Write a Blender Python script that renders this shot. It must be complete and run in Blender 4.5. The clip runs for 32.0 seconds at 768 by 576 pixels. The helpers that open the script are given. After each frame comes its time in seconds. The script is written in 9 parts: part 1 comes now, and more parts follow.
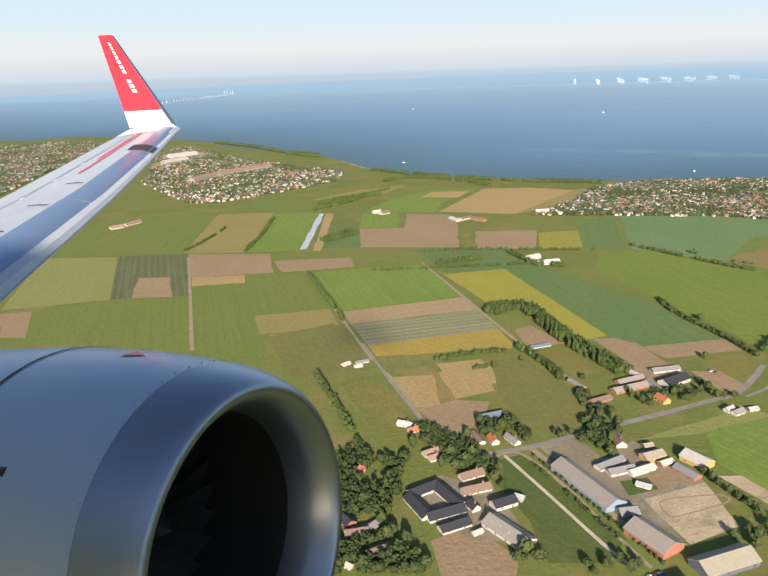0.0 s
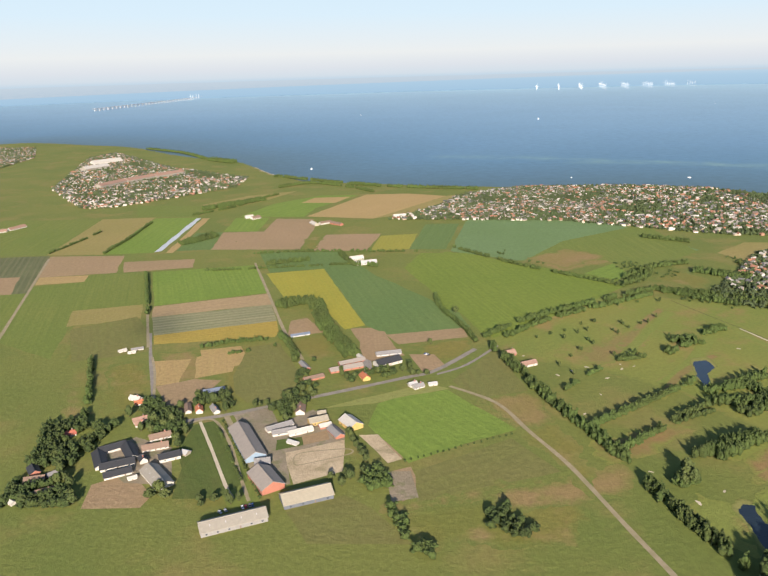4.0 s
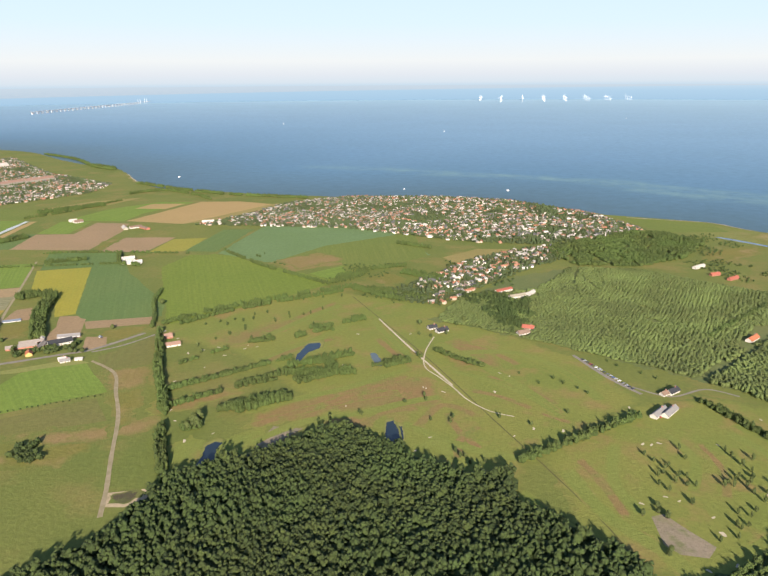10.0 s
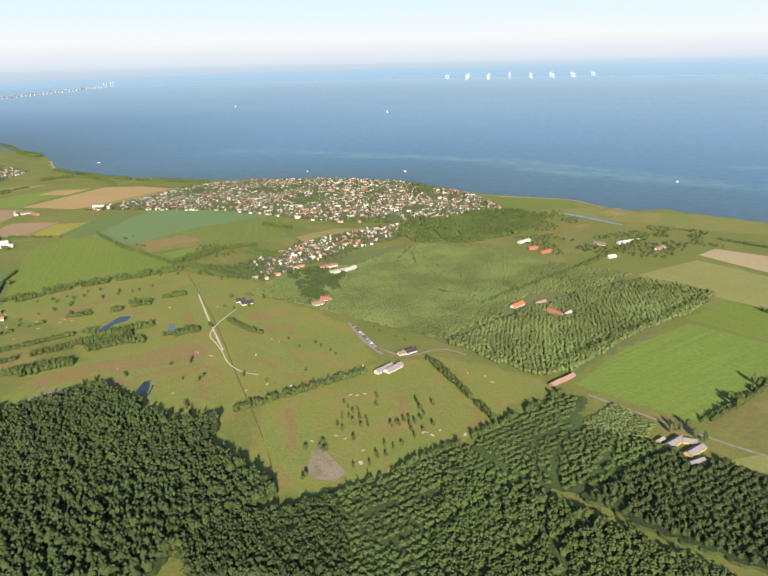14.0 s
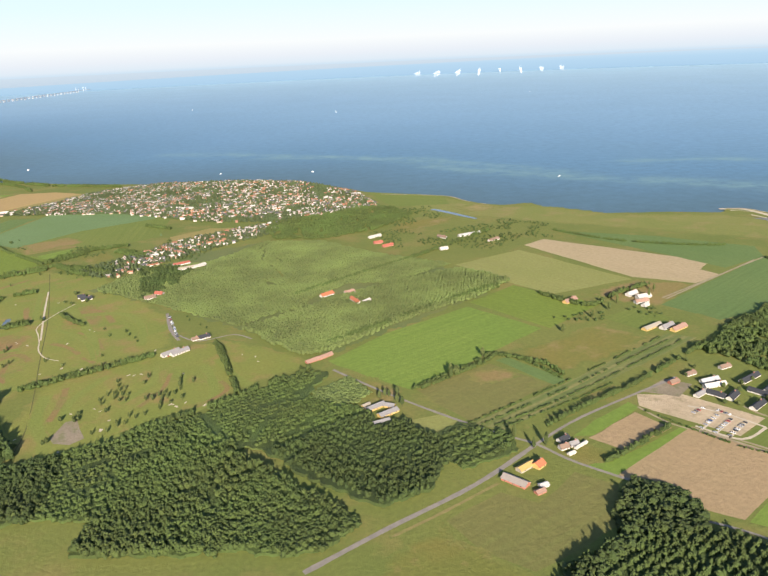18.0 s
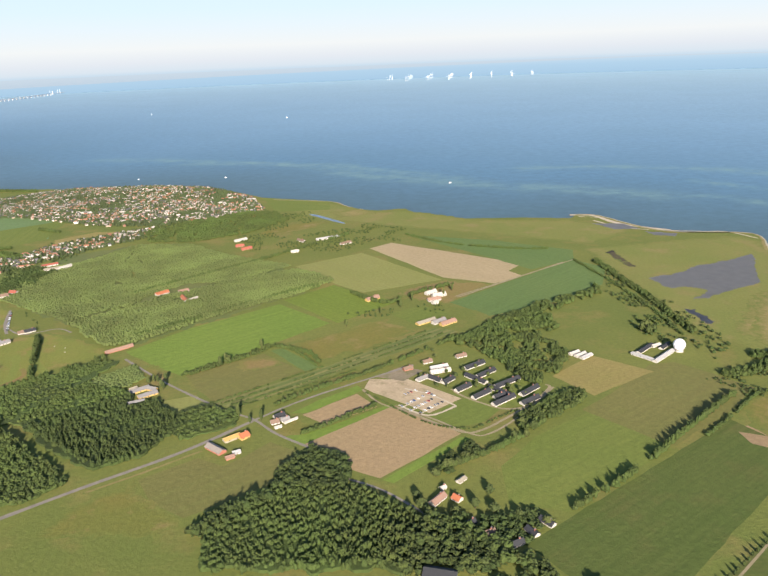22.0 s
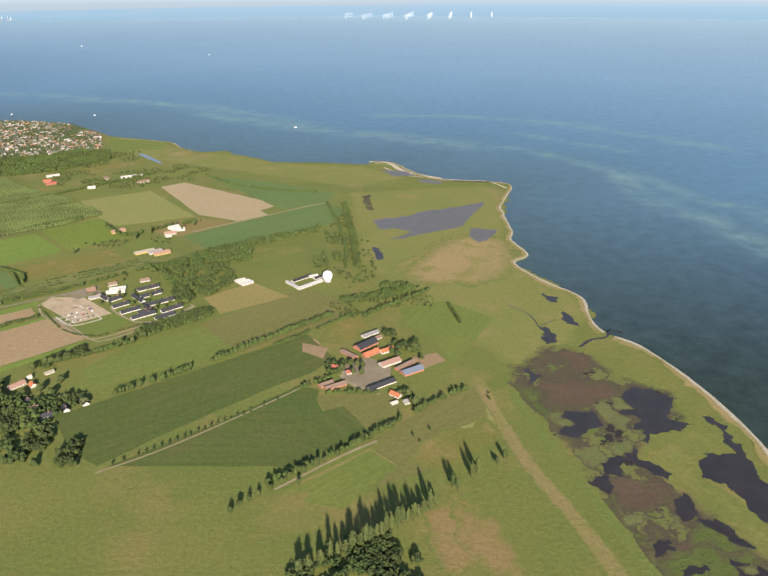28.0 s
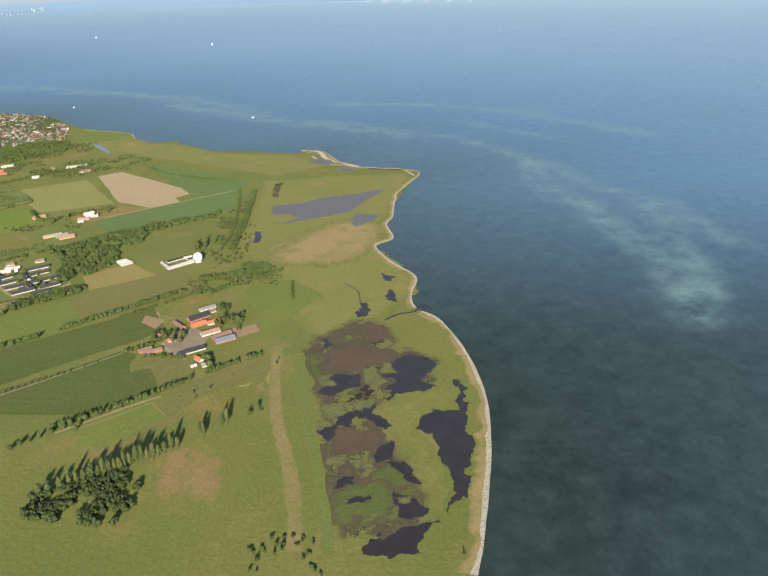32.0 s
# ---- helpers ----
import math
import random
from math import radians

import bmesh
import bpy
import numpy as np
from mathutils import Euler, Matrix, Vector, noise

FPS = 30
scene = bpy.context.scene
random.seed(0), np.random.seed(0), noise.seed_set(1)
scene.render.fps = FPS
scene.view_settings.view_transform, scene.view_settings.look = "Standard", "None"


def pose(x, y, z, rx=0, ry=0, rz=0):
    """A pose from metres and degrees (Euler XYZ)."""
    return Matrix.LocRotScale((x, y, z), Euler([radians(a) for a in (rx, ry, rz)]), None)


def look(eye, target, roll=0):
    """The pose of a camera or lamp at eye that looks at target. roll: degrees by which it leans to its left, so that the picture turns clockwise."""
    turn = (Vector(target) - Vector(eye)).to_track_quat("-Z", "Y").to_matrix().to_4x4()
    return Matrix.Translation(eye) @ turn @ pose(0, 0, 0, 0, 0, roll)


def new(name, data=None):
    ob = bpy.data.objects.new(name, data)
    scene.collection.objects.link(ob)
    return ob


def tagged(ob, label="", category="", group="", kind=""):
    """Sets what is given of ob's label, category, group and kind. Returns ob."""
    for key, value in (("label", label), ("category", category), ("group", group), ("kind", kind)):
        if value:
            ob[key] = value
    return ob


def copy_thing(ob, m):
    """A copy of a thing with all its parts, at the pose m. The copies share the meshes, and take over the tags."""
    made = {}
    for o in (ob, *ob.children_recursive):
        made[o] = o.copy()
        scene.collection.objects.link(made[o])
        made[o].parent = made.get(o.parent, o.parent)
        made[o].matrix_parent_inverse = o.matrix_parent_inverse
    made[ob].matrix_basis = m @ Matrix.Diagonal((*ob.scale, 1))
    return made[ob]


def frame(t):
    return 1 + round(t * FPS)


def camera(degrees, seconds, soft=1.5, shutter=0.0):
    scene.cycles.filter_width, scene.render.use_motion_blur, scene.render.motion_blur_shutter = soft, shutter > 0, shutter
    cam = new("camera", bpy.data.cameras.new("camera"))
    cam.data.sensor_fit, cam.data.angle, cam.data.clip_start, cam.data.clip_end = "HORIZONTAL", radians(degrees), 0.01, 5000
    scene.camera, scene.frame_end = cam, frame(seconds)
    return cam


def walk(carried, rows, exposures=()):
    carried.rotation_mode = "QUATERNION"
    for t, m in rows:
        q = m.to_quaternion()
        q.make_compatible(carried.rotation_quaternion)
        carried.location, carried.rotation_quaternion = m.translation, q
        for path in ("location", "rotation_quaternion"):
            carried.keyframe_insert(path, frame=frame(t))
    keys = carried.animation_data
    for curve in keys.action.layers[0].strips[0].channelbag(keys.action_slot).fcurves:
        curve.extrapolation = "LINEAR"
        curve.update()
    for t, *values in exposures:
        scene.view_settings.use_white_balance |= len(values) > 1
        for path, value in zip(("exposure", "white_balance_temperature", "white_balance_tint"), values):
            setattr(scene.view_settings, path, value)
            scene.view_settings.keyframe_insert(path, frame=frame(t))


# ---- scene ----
cam = camera(56.13, 32.0)
# seconds, eye, yaw, pitch, roll
PATH = [
    (0.0, -0.00, -0.00, 117.26, -0.000, -16.967, 1.675),
    (0.5, 12.64, -5.79, 118.35, -0.062, -16.829, 2.203),
    (1.0, 25.29, -11.60, 119.41, -0.176, -16.840, 1.991),
    (1.5, 37.96, -17.42, 120.46, -0.147, -16.703, 2.149),
    (2.0, 50.64, -23.27, 121.46, -0.327, -16.565, 2.313),
    (2.5, 63.34, -29.12, 122.42, -0.438, -16.543, 2.606),
    (3.0, 76.06, -34.98, 123.34, -1.031, -16.751, 1.978),
    (3.5, 88.79, -40.84, 124.23, -1.161, -16.780, 1.522),
    (5.5, 139.95, -64.32, 127.20, -2.406, -16.788, 1.516),
    (6.0, 153.12, -70.38, 128.11, -2.847, -16.936, 1.134),
    (6.5, 166.36, -76.48, 129.07, -2.731, -16.581, 1.435),
    (7.0, 179.67, -82.65, 130.06, -2.825, -16.429, 1.334),
    (7.5, 193.04, -88.90, 131.06, -2.868, -16.320, 1.597),
    (8.0, 206.47, -95.23, 132.07, -3.020, -16.604, 1.274),
    (8.5, 219.94, -101.62, 133.11, -3.096, -16.825, 1.209),
    (9.0, 233.45, -108.06, 134.17, -3.209, -16.583, 0.648),
    (9.5, 246.98, -114.52, 135.27, -3.128, -16.282, 0.549),
    (10.0, 260.51, -120.97, 136.40, -3.228, -16.319, 0.348),
    (10.5, 274.03, -127.40, 137.56, -3.368, -16.657, 0.195),
    (11.0, 287.55, -133.80, 138.73, -3.645, -16.725, 0.083),
    (11.5, 301.07, -140.16, 139.91, -3.672, -16.690, 0.291),
    (12.0, 314.60, -146.47, 141.08, -3.884, -16.706, 0.243),
    (12.5, 328.15, -152.74, 142.23, -3.933, -17.060, 0.550),
    (13.0, 341.73, -159.01, 143.36, -4.217, -17.478, 0.877),
    (13.5, 355.36, -165.30, 144.46, -4.163, -17.819, 1.044),
    (14.0, 369.04, -171.63, 145.53, -4.321, -17.966, 1.120),
    (14.5, 382.76, -178.01, 146.58, -4.355, -18.121, 1.483),
    (16.5, 438.57, -205.00, 150.32, -4.862, -18.345, 2.385),
    (17.0, 452.60, -212.06, 151.27, -5.067, -18.056, 2.392),
    (17.5, 466.66, -219.17, 152.22, -5.008, -17.933, 2.524),
    (18.0, 480.74, -226.31, 153.20, -5.103, -18.240, 2.369),
    (18.5, 494.86, -233.47, 154.19, -5.227, -18.426, 2.493),
    (19.0, 509.03, -240.66, 155.22, -5.367, -18.348, 2.535),
    (19.5, 523.22, -247.86, 156.29, -5.501, -18.154, 3.087),
    (20.0, 537.47, -255.08, 157.41, -5.576, -18.050, 2.911),
    (20.5, 551.77, -262.32, 158.58, -5.542, -18.226, 3.049),
    (21.0, 566.14, -269.59, 159.79, -5.847, -18.472, 2.790),
    (21.5, 580.59, -276.87, 161.02, -5.756, -18.338, 2.562),
    (22.0, 595.11, -284.17, 162.27, -5.670, -18.121, 2.128),
    (22.5, 609.71, -291.49, 163.52, -5.576, -18.204, 1.957),
    (23.0, 624.40, -298.82, 164.78, -5.702, -18.481, 1.715),
    (23.5, 639.15, -306.16, 166.03, -5.852, -18.890, 1.592),
    (24.0, 653.99, -313.53, 167.28, -5.879, -18.903, 0.838),
    (24.5, 668.89, -320.91, 168.53, -5.863, -18.517, 0.943),
    (25.0, 683.87, -328.31, 169.78, -6.050, -18.827, 0.962),
    (25.5, 698.91, -335.71, 171.05, -6.078, -19.383, 1.161),
    (27.5, 760.42, -365.42, 176.53, -6.110, -22.073, 1.198),
    (28.0, 775.87, -372.69, 178.25, -6.357, -22.803, 0.194),
    (28.5, 791.32, -379.93, 180.04, -6.217, -22.501, 0.448),
    (29.0, 806.78, -387.15, 181.88, -6.041, -22.811, 0.569),
    (29.5, 822.23, -394.36, 183.76, -5.525, -23.349, 0.986),
    (30.0, 837.68, -401.55, 185.68, -5.371, -24.780, 0.869),
    (30.5, 853.13, -408.73, 187.62, -4.904, -25.652, 0.755),
    (31.0, 868.58, -415.90, 189.58, -4.566, -24.255, 0.756),
    (31.5, 884.03, -423.07, 191.56, -3.938, -23.105, 1.146),
    (32.0, 899.49, -430.23, 193.53, -3.235, -24.061, 1.426),
]
EXPOSURE = 1.1
TINT = 15
walk(cam, [(t, pose(x, y, z, 90 + pitch, roll, yaw)) for t, x, y, z, yaw, pitch, roll in PATH],
     [(t, EXPOSURE + more, 6500, TINT) for t, more in ((0.0, 0.04), (6.0, 0.04), (7.0, 0.1), (14.0, 0.18), (17.0, 0.25), (20.0, 0.17), (23.0, 0.15), (28.0, 0.08), (32.0, 0.06))])

from mathutils.geometry import delaunay_2d_cdt

# ---- world and light ----
SUN_FROM = Vector((0.02, -1.0, 0.0)).normalized()
SUN_HEIGHT = radians(20.5)
world = bpy.data.worlds.new("evening_sky")
scene.world = world
world.use_nodes = True
wn = world.node_tree.nodes
sky = wn.new("ShaderNodeTexSky")
sky.sky_type = "NISHITA"
sky.sun_disc = False
sky.sun_elevation = SUN_HEIGHT
sky.sun_rotation = math.atan2(SUN_FROM.x, SUN_FROM.y)
sky.altitude = 300
sky.air_density, sky.dust_density, sky.ozone_density = 1.0, 0.5, 1.6
wn["Background"].inputs["Strength"].default_value = 0.075
world.node_tree.links.new(sky.outputs[0], wn["Background"].inputs["Color"])
sun_lamp = bpy.data.lights.new("sun", "SUN")
sun_lamp.energy, sun_lamp.angle, sun_lamp.color = 5.0, radians(2.4), (1.0, 0.9, 0.76)
sun = new("sun", sun_lamp)
sun_dir = SUN_FROM * math.cos(SUN_HEIGHT) + Vector((0, 0, math.sin(SUN_HEIGHT)))
sun.matrix_world = look(sun_dir * 900, (0, 0, 0))


# ---- materials ----
def material(name, rough=0.9, metal=0.0):
    m = bpy.data.materials.new(name)
    m.use_nodes = True
    b = m.node_tree.nodes["Principled BSDF"]
    b.inputs["Roughness"].default_value = rough
    b.inputs["Metallic"].default_value = metal
    b.inputs["Specular IOR Level"].default_value = 0.15 if rough > 0.8 else 0.5
    return m, m.node_tree.nodes, m.node_tree.links, b


def mixed(nodes, links, fac, a, b, mode="MIX"):
    n = nodes.new("ShaderNodeMix")
    n.data_type, n.blend_type = "RGBA", mode
    for sock, v in ((n.inputs[0], fac), (n.inputs[6], a), (n.inputs[7], b)):
        if isinstance(v, (int, float)):
            sock.default_value = v
        elif isinstance(v, tuple):
            sock.default_value = (*v, 1)
        else:
            links.new(v, sock)
    return n.outputs[2]


def clouds(nodes, links, coord, scale, lo, hi, detail=5.0, rough=0.6):
    n = nodes.new("ShaderNodeTexNoise")
    n.inputs["Scale"].default_value, n.inputs["Detail"].default_value, n.inputs["Roughness"].default_value = scale, detail, rough
    links.new(coord, n.inputs["Vector"])
    r = nodes.new("ShaderNodeMapRange")
    r.inputs["From Min"].default_value, r.inputs["From Max"].default_value = lo, hi
    links.new(n.outputs["Fac"], r.inputs["Value"])
    return r.outputs["Result"]


MEADOW = ((0.168, 0.181, 0.046), (0.138, 0.166, 0.040), (0.206, 0.184, 0.058), 0.014)
TURF = ((0.210, 0.214, 0.052), (0.176, 0.206, 0.046), (0.250, 0.194, 0.068), 0.022)
MUD = ((0.094, 0.076, 0.048), (0.076, 0.066, 0.040), (0.098, 0.104, 0.040), 0.06)
UNDER = {"mown_fairway": TURF, "dry_rough": TURF, "reed_islet": MUD, "bare_peat": MUD, "marsh_sedge": MUD}
# ground cover that gives way to the ground around it towards its edges
THINNING = {"bare_peat", "dry_rough", "clearing_grass", "salt_meadow_straw", "salt_meadow", "marsh_mud", "marsh_sedge", "golf_turf", "dry_pasture", "thin_dry_grass", "worn_track", "mown_fairway", "lush_grass", "reed_islet"}


def ground_mat(name, base, second, patch=0.02, grain=0.5, rows=None, row_colour=None, row_size=1.0, row_strength=0.35, third=None, scraps=()):
    """Soil or crop: base colour, second colour in patches, fine grain, sowing rows at an angle, and sharp-edged scraps of other cover."""
    m, n, l, b = material(name, 0.95)
    co = n.new("ShaderNodeTexCoord").outputs["Object"]
    col = mixed(n, l, clouds(n, l, co, patch, 0.38, 0.62, 4), base, second)
    if third:
        col = mixed(n, l, clouds(n, l, co, patch * 2.3, 0.52, 0.66, 6), col, third)
    if rows is not None:
        mp = n.new("ShaderNodeMapping")
        mp.inputs["Rotation"].default_value = (0, 0, radians(90))
        l.new(co, mp.inputs["Vector"])
        wv = n.new("ShaderNodeTexWave")
        wv.inputs["Scale"].default_value, wv.inputs["Distortion"].default_value = 0.31 / row_size, 0.6
        l.new(mp.outputs[0], wv.inputs["Vector"])
        mul = n.new("ShaderNodeMath")
        mul.operation = "MULTIPLY"
        mul.inputs[1].default_value = row_strength
        l.new(wv.outputs["Fac"], mul.inputs[0])
        col = mixed(n, l, mul.outputs[0], col, row_colour or second)
        mp2 = n.new("ShaderNodeMapping")
        mp2.inputs["Rotation"].default_value = (0, 0, radians(90))
        mp2.inputs["Scale"].default_value = (0.010, 0.6, 1)
        l.new(co, mp2.inputs["Vector"])
        col = mixed(n, l, clouds(n, l, mp2.outputs[0], 1.0, 0.35, 0.75, 3), col, tuple(0.88 * c for c in base))
    fine = clouds(n, l, co, grain, 0.3, 0.7, 6, 0.7)
    col = mixed(n, l, fine, mixed(n, l, 0.28, col, (0.02, 0.025, 0.01)), col)
    for size, low, scrap, drift in scraps:
        mv = n.new("ShaderNodeMapping")
        mv.inputs["Location"].default_value = drift
        l.new(co, mv.inputs["Vector"])
        col = mixed(n, l, clouds(n, l, mv.outputs[0], size, low, low + 0.025, 8, 0.66), col, scrap)
    if name in THINNING:
        at = n.new("ShaderNodeAttribute")
        at.attribute_name = "fade"
        add = n.new("ShaderNodeMath")
        l.new(at.outputs["Fac"], add.inputs[0])
        l.new(clouds(n, l, co, 0.22, 0.2, 0.8, 7, 0.7), add.inputs[1])
        grown = n.new("ShaderNodeMapRange")
        grown.inputs["From Min"].default_value, grown.inputs["From Max"].default_value = 0.45, 1.15
        l.new(add.outputs[0], grown.inputs["Value"])
        place = n.new("ShaderNodeNewGeometry").outputs["Position"]
        c0, c1, c2, size = UNDER.get(name, MEADOW)
        below = mixed(n, l, clouds(n, l, place, size, 0.38, 0.62, 4), c0, c1)
        below = mixed(n, l, clouds(n, l, place, size * 2.3, 0.52, 0.66, 6), below, c2)
        below = mixed(n, l, fine, mixed(n, l, 0.28, below, (0.02, 0.025, 0.01)), below)
        col = mixed(n, l, grown.outputs[0], below, col)
    l.new(col, b.inputs["Base Color"])
    bump = n.new("ShaderNodeBump")
    bump.inputs["Strength"].default_value, bump.inputs["Distance"].default_value = 0.5, 0.3
    l.new(fine, bump.inputs["Height"])
    l.new(bump.outputs[0], b.inputs["Normal"])
    return m


def plain_mat(name, base, second, scale=0.6, rough=0.9, metal=0.0, island=None):
    m, n, l, b = material(name, rough, metal)
    co = n.new("ShaderNodeTexCoord").outputs["Object"]
    col = mixed(n, l, clouds(n, l, co, scale, 0.35, 0.65), base, second)
    if island:
        g = n.new("ShaderNodeNewGeometry")
        ramp = n.new("ShaderNodeValToRGB")
        ramp.color_ramp.interpolation = "CONSTANT"
        e = ramp.color_ramp.elements
        while len(e) < len(island):
            e.new(0.5)
        for k, c in enumerate(island):
            e[k].position, e[k].color = k / len(island), (*c, 1)
        l.new(g.outputs["Random Per Island"], ramp.inputs[0])
        col = mixed(n, l, 0.35, ramp.outputs[0], mixed(n, l, 1.0, ramp.outputs[0], col, "MULTIPLY"))
    l.new(col, b.inputs["Base Color"])
    return m


def leaf_mat(name, dark, light, per_object=False):
    m, n, l, b = material(name, 0.8)
    if per_object:
        rnd = n.new("ShaderNodeObjectInfo").outputs["Random"]
    else:
        rnd = n.new("ShaderNodeNewGeometry").outputs["Random Per Island"]
    co = n.new("ShaderNodeTexCoord").outputs["Object"]
    col = mixed(n, l, rnd, dark, light)
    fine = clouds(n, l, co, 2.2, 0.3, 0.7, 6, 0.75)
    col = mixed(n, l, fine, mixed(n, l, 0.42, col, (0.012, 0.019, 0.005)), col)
    col = mixed(n, l, clouds(n, l, co, 0.03, 0.4, 0.65, 3), col, tuple(min(1, 1.35 * c) for c in dark))
    l.new(col, b.inputs["Base Color"])
    bump = n.new("ShaderNodeBump")
    bump.inputs["Strength"].default_value, bump.inputs["Distance"].default_value = 0.9, 0.4
    l.new(fine, bump.inputs["Height"])
    l.new(bump.outputs[0], b.inputs["Normal"])
    thin = n.new("ShaderNodeBsdfTranslucent")
    l.new(col, thin.inputs["Color"])
    both = n.new("ShaderNodeMixShader")
    both.inputs[0].default_value = 0.3
    l.new(b.outputs[0], both.inputs[1])
    l.new(thin.outputs[0], both.inputs[2])
    l.new(both.outputs[0], n["Material Output"].inputs["Surface"])
    return m


